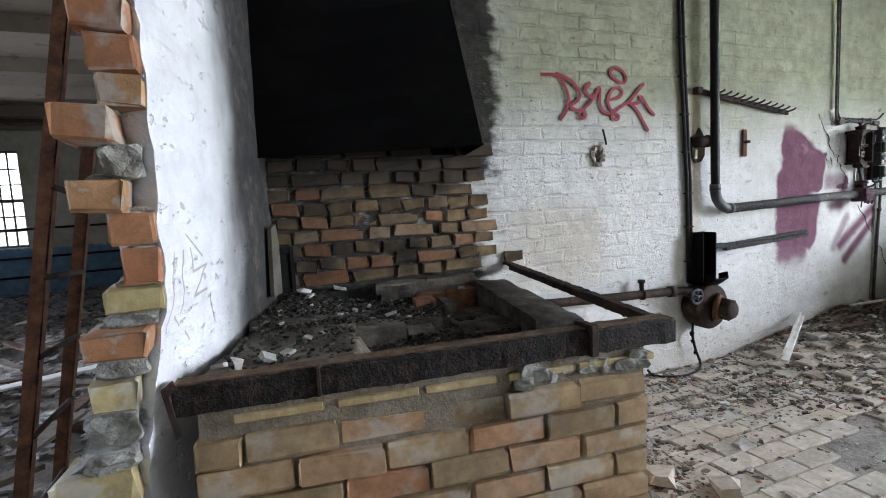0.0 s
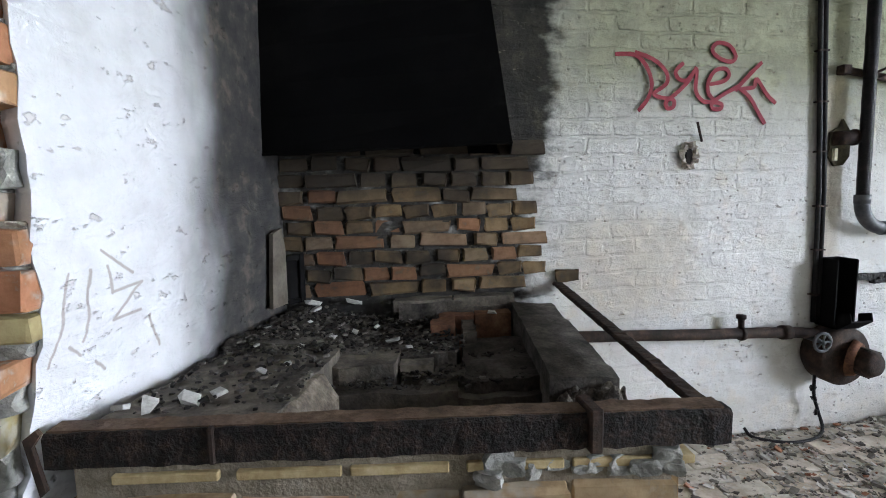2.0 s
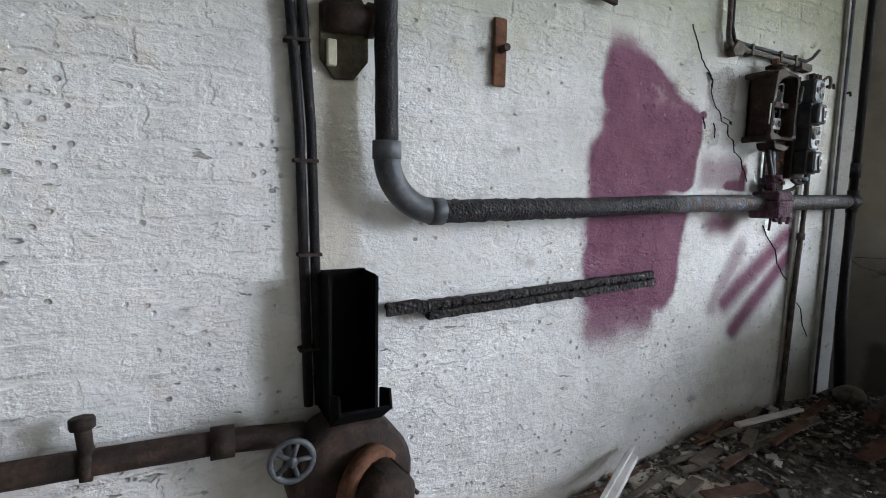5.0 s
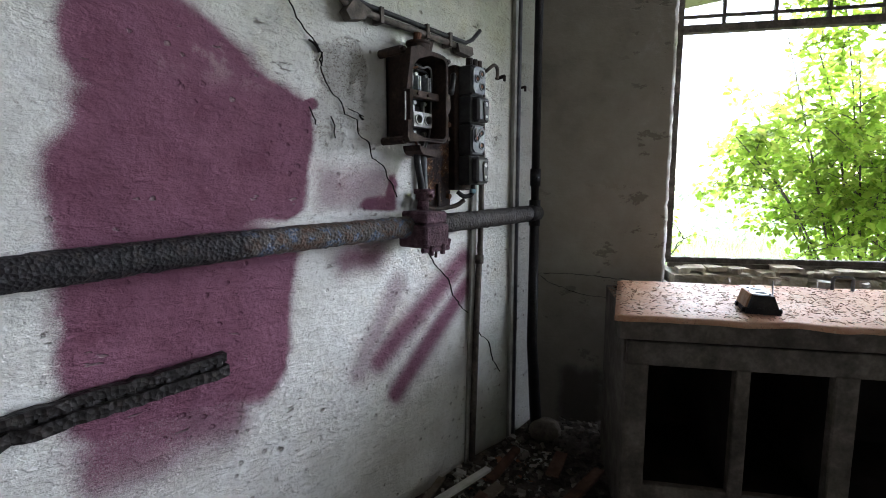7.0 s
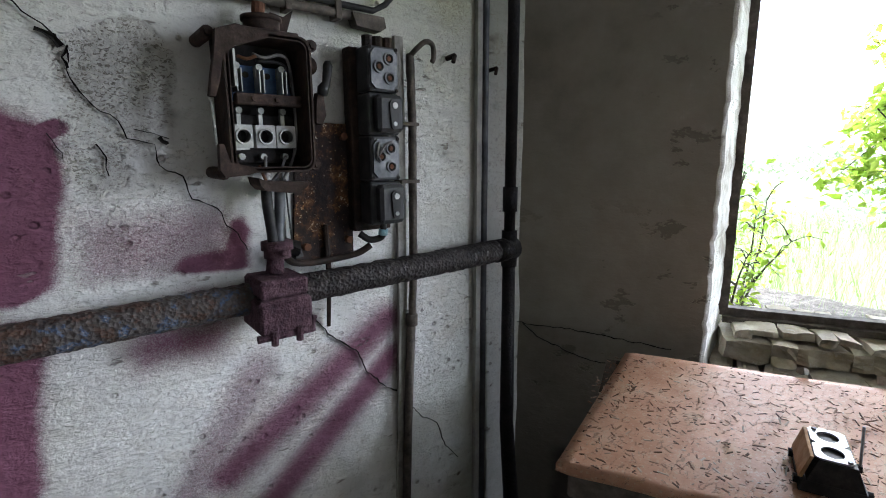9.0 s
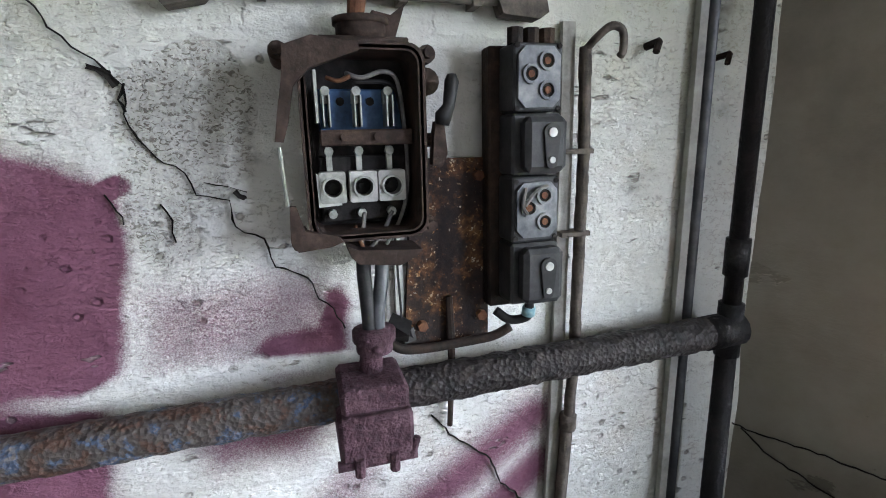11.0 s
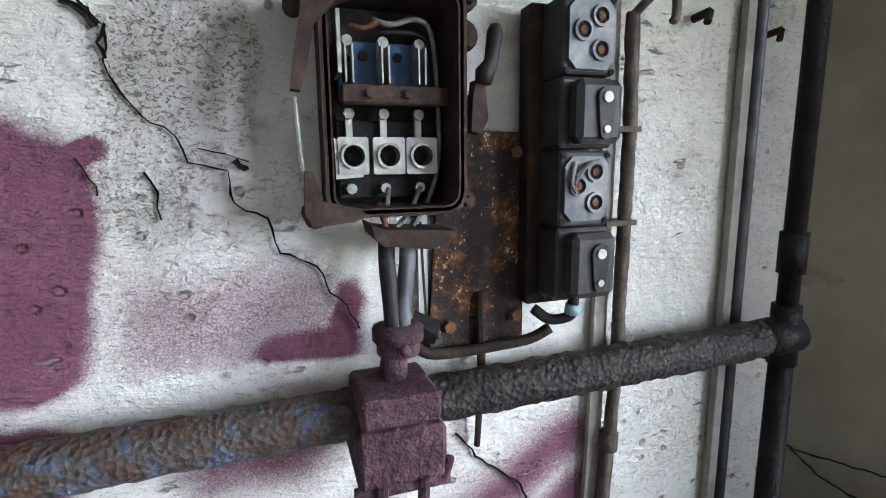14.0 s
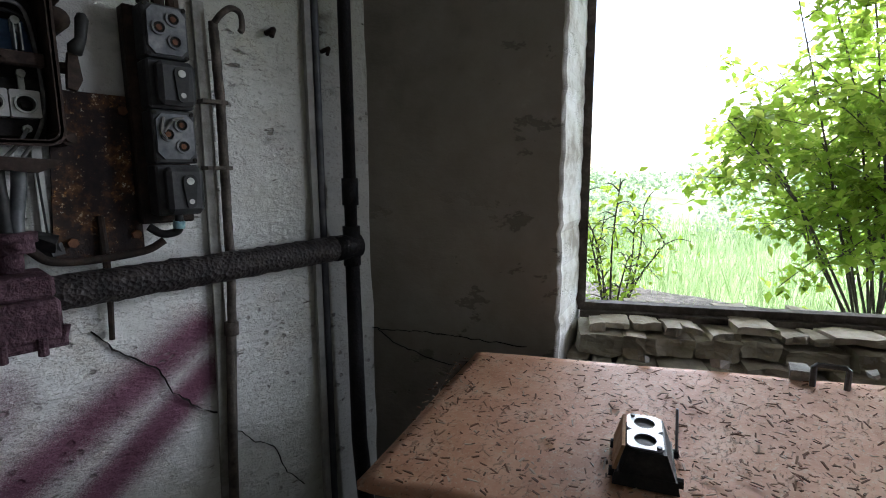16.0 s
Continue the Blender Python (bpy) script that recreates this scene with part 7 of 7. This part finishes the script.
for v in bm.verts:
    v.co = Vector((v.co.x * 1.3, v.co.y, v.co.z * 0.75)) * (1 + 0.16 * noise.noise(v.co * 14) + 0.06 * noise.noise(v.co * 45)) + c0
tagged(part("rubble_stone", bm, SLAB), "rounded rubble stone in the dark corner", "stone")

# ---- things on the cabinet ----
rnd = random.Random(41)
spots = []
for i in range(2200):
    a, nq = rnd.uniform(0.28, 1.7), -0.16 - 0.55 * rnd.random() ** 0.8
    s = rnd.uniform(0.0014, 0.0036)
    p = wp(a, nq, T_Z + 0.004)
    spots.append((p.x, p.y, p.z, s * rnd.uniform(1.5, 6), s, s * 0.5))
FLAKES = island_material("paint_flakes", ((0.0, (0.10, 0.06, 0.04)), (0.5, (0.24, 0.13, 0.085)), (0.8, (0.40, 0.25, 0.17)), (1.0, (0.55, 0.46, 0.36))))
chips("paint_flakes", spots, FLAKES, "curled paint flakes strewn over the board", "flakes", 9)

DEV_A, DEV_N = 0.68, -0.585
dev = thing("contact_block", "small black contact block with a steel plate on the board", "contact block", tuple(wp(DEV_A, DEV_N, T_Z + 0.003)), rz=22)
dev.scale = (0.95, 0.95, 0.95)


def local(name, mat, build, label=""):
    bm = bmesh.new()
    build(bm)
    return part(name, bm, mat, dev, label)


def frustum(bm, x0, x1, y0, y1, z0, z1, k, ky=None):
    vs = box(bm, x0, x1, y0, y1, z0, z1, None, 0.0)
    cx, cy = (x0 + x1) / 2, (y0 + y1) / 2
    for v in vs:
        if v.co.z > (z0 + z1) / 2:
            v.co.x, v.co.y = cx + (v.co.x - cx) * k, cy + (v.co.y - cy) * (ky or k)


local("base", DARK_RUBBER, lambda bm: frustum(bm, -0.068, 0.066, -0.050, 0.046, 0, 0.018, 0.93))
local("body", DARK_RUBBER, lambda bm: frustum(bm, -0.062, 0.060, -0.044, 0.036, 0.018, 0.056, 0.94, 0.66), "black moulded body")


def dev_plate(bm):
    """Steel plate with two oval holes, its sides folded down a little."""
    nh = 20
    for cx in (-0.028, 0.028):
        ring_o = [(cx - 0.028, -0.027), (cx, -0.027), (cx + 0.028, -0.027), (cx + 0.028, 0.0), (cx + 0.028, 0.027), (cx, 0.027), (cx - 0.028, 0.027), (cx - 0.028, 0.0)]
        out, inn = [], []
        for k in range(nh):
            w = 2 * math.pi * k / nh
            c, s_ = math.cos(w), math.sin(w)
            m = 1 / max(abs(c), abs(s_))
            out.append((cx + 0.028 * c * m, 0.027 * s_ * m))
            inn.append((cx + 0.019 * c, 0.0165 * s_))
        rows = [[bm.verts.new((p[0], p[1], z)) for p in loop] for loop, z in ((out, 0.0605), (inn, 0.0605), (inn, 0.0575), (out, 0.0575))]
        for u, v in zip(rows, rows[1:] + rows[:1]):
            for k in range(nh):
                bm.faces.new((u[k], u[(k + 1) % nh], v[(k + 1) % nh], v[k]))


STEEL = mottled("bright_steel", (0.18, 0.185, 0.19), (0.28, 0.285, 0.29), (0.40, 0.40, 0.40), 30, 120, 0.4, 0.85, 0.2, 0.001)
local("steel_plate", STEEL, dev_plate, "bright steel cover plate with two oval holes")
TAN = mottled("tan_pressboard", (0.24, 0.13, 0.06), (0.36, 0.21, 0.11), (0.46, 0.30, 0.18), 30, 110, 0.85, 0, 0.4, 0.001)


def dev_side(bm):
    prism(bm, [(0.041, 0.018), (0.047, 0.018), (0.034, 0.060), (0.029, 0.060)], "x", -0.056, 0.05)


local("wood_side", TAN, dev_side, "tan pressboard side")
for sx in (-0.045, 0.04):
    local("foot", DARK_RUBBER, lambda bm: tube(bm, [(sx, -0.056, 0.008), (sx, 0.052, 0.008)], 0.008, 8))
for sx, sy in ((-0.05, -0.02), (0.048, 0.018)):
    local("screw", GREY_IRON, lambda bm: tube(bm, [(sx, sy, 0.0605), (sx, sy, 0.0635)], 0.004, 8))
bm = bmesh.new()
p = wp(DEV_A + 0.055, DEV_N + 0.03, T_Z + 0.002)
tube(bm, [p, p + Vector((0.0, 0.004, 0.085))], 0.0022, 6)
tagged(part("steel_pin", bm, STEEL), "thin bright pin standing on the board", "pin")
st = thing("steel_staple", "bent grey steel staple standing on the board", "staple", tuple(wp(1.08, -0.19, T_Z)))
bm = bmesh.new()
tube(bm, [wp(a_, n_, T_Z + z_) for a_, n_, z_ in ((1.08, -0.185, -0.002), (1.08, -0.185, 0.042), (1.086, -0.185, 0.047), (1.134, -0.195, 0.047), (1.14, -0.195, 0.042), (1.14, -0.195, -0.002))], 0.006, 8)
under(part("bow", bm, GREY_IRON), st)
for i in range(6):
    bm = bmesh.new()
    chunk(bm, tuple(wp(0.75 + i * 0.16, -0.13 + 0.03 * math.sin(i * 3), 0.895)), 0.012 + 0.004 * (i % 3), 90 + i, 0.6)
    if i % 2:
        tagged(part("mortar_crumb", bm, PALE), "pale crumb of mortar on the board's back edge", "crumb", group="mortar crumbs")
    else:
        tagged(part("mortar_crumb", bm, MORTAR), "grey crumb of mortar on the board's back edge", "crumb", group="mortar crumbs")

# ---- plants outside the window ----
def leaf_material(name, c1, c2, c3):
    k = Mat(name, 0.55)
    col = k.ramp(k.island(), (0.0, c1), (0.5, c2), (1.0, c3))
    tr = k.nt.nodes.new("ShaderNodeBsdfTranslucent")
    k.nt.links.new(col, tr.inputs["Color"])
    mx = k.nt.nodes.new("ShaderNodeMixShader")
    mx.inputs[0].default_value = 0.55
    out = [n for n in k.nt.nodes if n.type == "OUTPUT_MATERIAL"][0]
    k.nt.links.new(k.bsdf.outputs[0], mx.inputs[1])
    k.nt.links.new(tr.outputs[0], mx.inputs[2])
    k.nt.links.new(mx.outputs[0], out.inputs["Surface"])
    return k.done(col)


LEAF = leaf_material("spring_leaf", (0.17, 0.27, 0.03), (0.28, 0.41, 0.05), (0.43, 0.52, 0.10))
LEAF_FAR = leaf_material("hedge_leaf", (0.15, 0.20, 0.11), (0.21, 0.27, 0.16), (0.30, 0.34, 0.22))
BLADE = leaf_material("grass_blade", (0.13, 0.20, 0.065), (0.20, 0.28, 0.11), (0.31, 0.35, 0.20))
BARK = mottled("grey_bark", (0.04, 0.034, 0.028), (0.08, 0.068, 0.055), (0.14, 0.12, 0.10), 20, 90, 0.9, 0, 0.6, 0.004)


def leaf_mesh(name, spots, size, mat, parent, seed):
    """Pointed leaves, each folded along its middle."""
    rnd = np.random.RandomState(seed)
    n = len(spots)
    sp = np.array(spots)
    base = np.array(((0, 0, 0), (0.42, -0.30, 0.06), (1.0, 0, -0.06), (0.42, 0.30, 0.06)))
    s = size * rnd.uniform(0.55, 1.25, n)
    v = base[None] * s[:, None, None]
    a, b, c = rnd.uniform(0, 6.28, n), rnd.normal(-0.35, 0.45, n), rnd.normal(0, 0.5, n)
    y, z = v[..., 1] * np.cos(c)[:, None] - v[..., 2] * np.sin(c)[:, None], v[..., 1] * np.sin(c)[:, None] + v[..., 2] * np.cos(c)[:, None]
    x, z2 = v[..., 0] * np.cos(b)[:, None] - z * np.sin(b)[:, None], v[..., 0] * np.sin(b)[:, None] + z * np.cos(b)[:, None]
    w = np.stack([x * np.cos(a)[:, None] - y * np.sin(a)[:, None], x * np.sin(a)[:, None] + y * np.cos(a)[:, None], z2], -1) + sp[:, None, :]
    f = np.array(((0, 1, 2), (0, 2, 3)))
    me = bpy.data.meshes.new(name)
    me.from_pydata(w.reshape(-1, 3).tolist(), [], (f[None] + (np.arange(n) * 4)[:, None, None]).reshape(-1, 3).tolist())
    me.materials.append(mat)
    ob = new(name, me)
    under(ob, parent)
    return ob


def shrub(name, label, at, height, spread, limbs, leaves_per, size, seed, mat, thin=0.014):
    """Stems that fork twice; leaves gather along the outer twigs."""
    rnd = random.Random(seed)
    ob = thing(name, label, "tree", at)
    at = Vector(at)
    spots = []
    for i in range(limbs):
        w = 2 * math.pi * i / limbs + rnd.uniform(-.4, .4)
        r = spread * rnd.uniform(0.35, 1.0)
        top = at + Vector((math.cos(w) * r, math.sin(w) * r, height * rnd.uniform(0.55, 1.0)))
        mid = at.lerp(top, 0.5) + Vector((rnd.uniform(-.1, .1), rnd.uniform(-.1, .1), height * 0.10))
        path = smooth_path([at + Vector((rnd.uniform(-.06, .06), rnd.uniform(-.06, .06), 0)), mid, top], 6)
        bm = bmesh.new()
        tube(bm, path, [thin * (1 - 0.8 * k / (len(path) - 1)) + 0.002 for k in range(len(path))], 6)
        under(part("limb", bm, BARK, None, "", True), ob)
        bm = bmesh.new()
        for j in range(9):
            s = path[int(len(path) * rnd.uniform(0.30, 0.98))]
            d = Vector((rnd.gauss(0, 1), rnd.gauss(0, 1), rnd.gauss(0.25, 0.6))).normalized() * spread * rnd.uniform(0.22, 0.55)
            tw = smooth_path([s, s + d * 0.5 + Vector((0, 0, 0.03)), s + d], 4)
            tube(bm, tw, [0.005 * (1 - 0.7 * k / (len(tw) - 1)) + 0.0012 for k in range(len(tw))], 4)
            for k in range(leaves_per):
                q = tw[rnd.randrange(1, len(tw))]
                spots.append(tuple(q + Vector((rnd.gauss(0, .07), rnd.gauss(0, .07), rnd.gauss(0, .06)))))
        under(part("twig", bm, BARK), ob)["kind"] = "stuff"
    leaf_mesh("crown", spots, size, mat, ob, seed)
    return ob


shrub("young_tree", "leafy green young tree growing close outside the window", (10.02, -1.10, -0.3), 3.6, 1.5, 26, 60, 0.10, 4, LEAF, 0.010)
shrub("young_tree", "bright green branching tree beyond the sill", (11.2, -2.9, -0.3), 3.4, 1.3, 14, 36, 0.095, 9, LEAF, 0.018)
shrub("bare_shrub", "sparse shrub with thin crooked twigs by the wall", (8.8, 0.60, -0.3), 1.6, 0.42, 9, 7, 0.075, 14, LEAF, 0.010)

hedge = thing("far_hedge", "pale green hedge and trees far across the meadow", "trees", (38, 5, 0.3), kind="stuff")
rnd = random.Random(6)
spots = []
for i in range(9000):
    a = rnd.uniform(-30, 45)
    h = 1.6 + 1.4 * noise.noise(Vector((a * 0.13, 3, 0))) + 0.6 * noise.noise(Vector((a * 0.6, 7, 0)))
    spots.append((36 + rnd.gauss(0, 1.5), a, 0.1 + rnd.random() ** 0.6 * max(0.6, h)))
leaf_mesh("foliage", spots, 0.34, LEAF_FAR, hedge, 2)
bush = thing("meadow_bushes", "low bushes scattered over the meadow", "bushes", (16, 3, -0.3), kind="stuff")
spots = []
for cx, cy, r, h in ((17, 4.5, 1.6, 1.5), (19, 1.0, 1.8, 1.6), (15.5, 7.5, 1.3, 1.2), (21, -3.5, 2.4, 2.2), (24, 9, 2.5, 1.8)):
    for i in range(1500):
        d, w = r * rnd.random() ** 0.5, rnd.uniform(0, 6.28)
        spots.append((cx + d * math.cos(w), cy + d * math.sin(w), -0.25 + h * rnd.random() ** 0.7 * (1 - 0.6 * (d / r) ** 2)))
leaf_mesh("foliage", spots, 0.13, LEAF_FAR, bush, 3)

# tall grass
nb = 26000
rs = np.random.RandomState(12)
gx = 6.9 + 15 * rs.rand(nb) ** 1.5
gy = rs.uniform(-1, 1, nb) * (2.5 + (gx - 6.9) * 0.75) + 0.2
gh, ga, gw = rs.uniform(0.22, 0.75, nb), rs.uniform(0, 6.28, nb), rs.uniform(0.005, 0.012, nb)
lean = rs.normal(0, 0.14, (nb, 2))
v0 = np.stack([gx - gw * np.cos(ga), gy - gw * np.sin(ga), np.full(nb, -0.36)], -1)
v1 = np.stack([gx + gw * np.cos(ga), gy + gw * np.sin(ga), np.full(nb, -0.36)], -1)
v2 = np.stack([gx + lean[:, 0], gy + lean[:, 1], -0.36 + gh], -1)
me = bpy.data.meshes.new("grass")
me.from_pydata(np.stack([v0, v1, v2], 1).reshape(-1, 3).tolist(), [], np.arange(nb * 3).reshape(-1, 3).tolist())
me.materials.append(BLADE)
tagged(new("grass", me), "tall uncut meadow grass", "grass", kind="stuff")

# ---- neighbouring room ----
fwin = thing("window_2", "tall far window with rusty glazing bars", "window", (-3.56, 7.95, 0.8), kind="structure")
for x0, x1, z0, z1 in ((-3.98, -3.93, 0.8, 2.42), (-3.20, -3.15, 0.8, 2.42), (-3.93, -3.20, 0.8, 0.84), (-3.93, -3.20, 2.38, 2.42), (-3.93, -3.20, 1.56, 1.62)):
    bm = bmesh.new()
    box(bm, x0, x1, 7.93, 7.98, z0, z1)
    under(part("window_frame", bm, FRAME_MAT), fwin)
for k in range(4):
    x = -3.93 + 0.73 * (k + 1) / 5
    bm = bmesh.new()
    box(bm, x - 0.012, x + 0.012, 7.945, 7.965, 0.84, 2.38)
    under(part("glazing_bar", bm, FRAME_MAT), fwin)
for z in (1.08, 1.32, 1.86, 2.12):
    bm = bmesh.new()
    box(bm, -3.93, -3.20, 7.95, 7.97, z - 0.012, z + 0.012)
    under(part("glazing_bar", bm, FRAME_MAT), fwin)
for z in (0.62, 1.1, 0.30):
    bm = bmesh.new()
    tube(bm, [(-4.15, 7.7, z), (-0.2, 7.7, z + 0.04)], 0.02, 8)
    tagged(part("far_pipe", bm, TAR, None, "", True), "dark pipe along the blue far wall", "pipe", group="pipes on the far wall")
for x in (-4.12, -4.05):
    bm = bmesh.new()
    tube(bm, [(x, 7.65, 0.25), (x, 7.65, 2.8)], 0.03, 8)
    tagged(part("far_riser", bm, TAR, None, "", True), "black riser pipe in the far corner", "pipe", group="risers in the far corner")

ladder = thing("angle_iron_frame", "leaning rusty angle iron frame with rungs", "frame", (-0.55, -0.2, 0))
RAILS = ((Vector((-0.64, -0.4, 0.02)), Vector((-0.27, -0.4, 2.15))), (Vector((-0.63, 0.0, 0.03)), Vector((-0.36, 0.0, 1.55))))
for p, q in RAILS:
    bm = bmesh.new()
    d = (q - p).normalized()
    for a, b in (((0, 0), (0.045, 0.006)), ((0, 0), (0.006, 0.045))):
        vs = box(bm, a[0], b[0], a[1], b[1], 0, (q - p).length)
        bmesh.ops.transform(bm, matrix=Matrix.Translation(p) @ d.to_track_quat("Z", "Y").to_matrix().to_4x4(), verts=vs)
    under(part("rail", bm, RUST_RED, None, "rusty angle iron upright"), ladder)
for t in (0.10, 0.30, 0.48, 0.66, 0.86):
    bm = bmesh.new()
    tube(bm, [RAILS[0][0].lerp(RAILS[0][1], t * 0.74), RAILS[1][0].lerp(RAILS[1][1], t)], 0.011, 8)
    under(part("rung", bm, RUST, None, "", True), ladder)
bm = bmesh.new()
tube(bm, [(-0.35, -0.38, 1.38), (0.0, -0.30, 1.37)], 0.012, 8)
under(part("brace", bm, RUST), ladder)

shaft = thing("line_shaft", "overhead line shaft with a spoked pulley and hangers", "line shaft", (-2.8, 4.0, 2.3))
for z, y in ((2.27, 4.0), (2.34, 4.3)):
    bm = bmesh.new()
    tube(bm, [(-7.0, y, z), (-0.3, y, z)], 0.026, 10)
    under(part("shaft", bm, RUST, None, "", True), shaft)
pc = Vector((-2.80, 4.0, 2.42))
bm = bmesh.new()
tube(bm, [pc + Vector((0.20 * math.cos(2 * math.pi * i / 28), 0, 0.20 * math.sin(2 * math.pi * i / 28))) for i in range(29)], 0.024, 8, cap=False)
for k in range(6):
    w = 2 * math.pi * k / 6
    tube(bm, [pc, pc + Vector((0.19 * math.cos(w), 0, 0.19 * math.sin(w)))], 0.014, 6)
tube(bm, [pc + Vector((0, -0.08, 0)), pc + Vector((0, 0.12, 0))], 0.05, 10)
under(part("pulley", bm, RUST, None, "spoked iron pulley", True), shaft)
for x in (-3.18, -2.55):
    bm = bmesh.new()
    prism(bm, [(x - 0.14, 2.52), (x + 0.14, 2.52), (x + 0.14, 2.49), (x + 0.05, 2.47), (x + 0.05, 2.28), (x + 0.10, 2.24), (x - 0.10, 2.24), (x - 0.05, 2.28), (x - 0.05, 2.47), (x - 0.14, 2.49)], "y", 3.92, 4.08)
    box(bm, x - 0.05, x + 0.05, 3.94, 4.06, 2.52, 2.72)
    under(part("hanger", bm, RUST, None, "cast hanger"), shaft)

gpipe = thing("wall_pipes", "thin dark pipes across the chalky wall", "pipes", (-4.24, 6, 1.7))
for pts in ([(-4.23, 4.8, 1.74), (-4.23, 7.75, 1.74)], [(-4.23, 6.1, 1.40), (-4.23, 7.7, 1.40)], [(-4.23, 6.05, 1.5), (-4.23, 6.05, 2.4)], [(-4.23, 4.8, 1.88), (-4.23, 5.25, 1.88), (-4.23, 5.28, 1.52), (-4.23, 6.0, 1.50)]):
    bm = bmesh.new()
    tube(bm, pts, 0.018, 8)
    under(part("pipe", bm, TAR, None, "", True), gpipe)
sbox = thing("wall_switch", "black round switch with two hanging conduits", "switch", (-4.2, 6.05, 1.4))
bm = bmesh.new()
tube(bm, [(-4.26, 6.05, 1.42), (-4.14, 6.05, 1.42)], 0.13, 16)
under(part("drum", bm, RUST, None, "", True), sbox)
for y in (5.97, 6.12):
    bm = bmesh.new()
    tube(bm, [(-4.2, y, 1.36), (-4.2, y, 1.02)], 0.03, 8)
    under(part("conduit", bm, RUST, None, "", True), sbox)

GREEN_SPRAY = mottled("green_spray", (0.03, 0.16, 0.10), (0.05, 0.22, 0.15), (0.10, 0.30, 0.22), 20, 90, 0.7, 0, 0.2, 0.001)


def sprayed(text, y, z, size, name):
    c = bpy.data.curves.new(name, "FONT")
    c.body, c.size, c.extrude, c.offset = text, size, 0.002, 0.0
    ob = new(name, c)
    ob.matrix_world = pose(-4.262, y, z, 90, 0, 90)
    dg = bpy.context.evaluated_depsgraph_get()
    me = bpy.data.meshes.new_from_object(ob.evaluated_get(dg))
    bpy.data.objects.remove(ob)
    me.materials.append(GREEN_SPRAY)
    o2 = new(name, me)
    o2.matrix_world = pose(-4.262, y, z, 90, 0, 90)
    return tagged(o2, "green sprayed capital letters on the chalky wall", "graffiti", "sprayed letters")


sprayed("M CE  V", 5.15, 1.12, 0.36, "sprayed_letters")
sprayed("OFUCK", 5.35, 0.60, 0.40, "sprayed_letters")
# a solid near-black block stands in for the doorway's shade
bm = bmesh.new()
box(bm, -4.9, -4.5, 3.6, 4.75, -0.3, 2.1)
tagged(part("dark_doorway", bm, DARK), "near-black block for the shade of an open doorway beside the chalky wall", "doorway", kind="structure")

rnd = random.Random(23)
spots = []
for i in range(4200):
    x, y = rnd.uniform(-4.2, -0.28), rnd.uniform(-1.6, 7.7)
    s = rnd.uniform(0.012, 0.06)
    spots.append((x, y, gz(x, y) + s * 0.2, s * 2.2, s, s * 0.35))
ROOM_LITTER = island_material("grey_litter", ((0.0, (0.08, 0.075, 0.07)), (0.4, (0.18, 0.17, 0.165)), (0.8, (0.30, 0.29, 0.28)), (1.0, (0.42, 0.40, 0.38))))
chips("room_litter", spots, ROOM_LITTER, "litter of splintered wood and plaster on the floor", "litter", 13)
for i in range(60):
    x, y = rnd.uniform(-2.8, -0.45), rnd.uniform(-1.2, 4.5)
    a, l = rnd.uniform(0, 6.28), rnd.uniform(0.3, 1.1)
    z = gz(x, y) + 0.03 + rnd.random() * 0.08
    q = (x + l * math.cos(a), y + l * math.sin(a), z + rnd.uniform(-0.02, 0.06))
    if q[0] > -0.3:
        continue
    plank((x, y, z), q, rnd.uniform(0.05, 0.13), rnd.uniform(0.012, 0.03), (WOOD_GREY, WOOD_GREY, WOOD_GREY, RED_WOOD, WOOD_GREY)[i % 5] if i % 12 else LIGHT_PAINT, "broken board in the littered room", "board", "boards in the next room")
bm = bmesh.new()
tube(bm, [(-0.78, -0.35, 0.10), (-0.25, -0.55, 0.06)], 0.035, 12)
tagged(part("white_pipe", bm, LIGHT_PAINT, None, "", True), "short white pipe lying in the litter", "pipe")
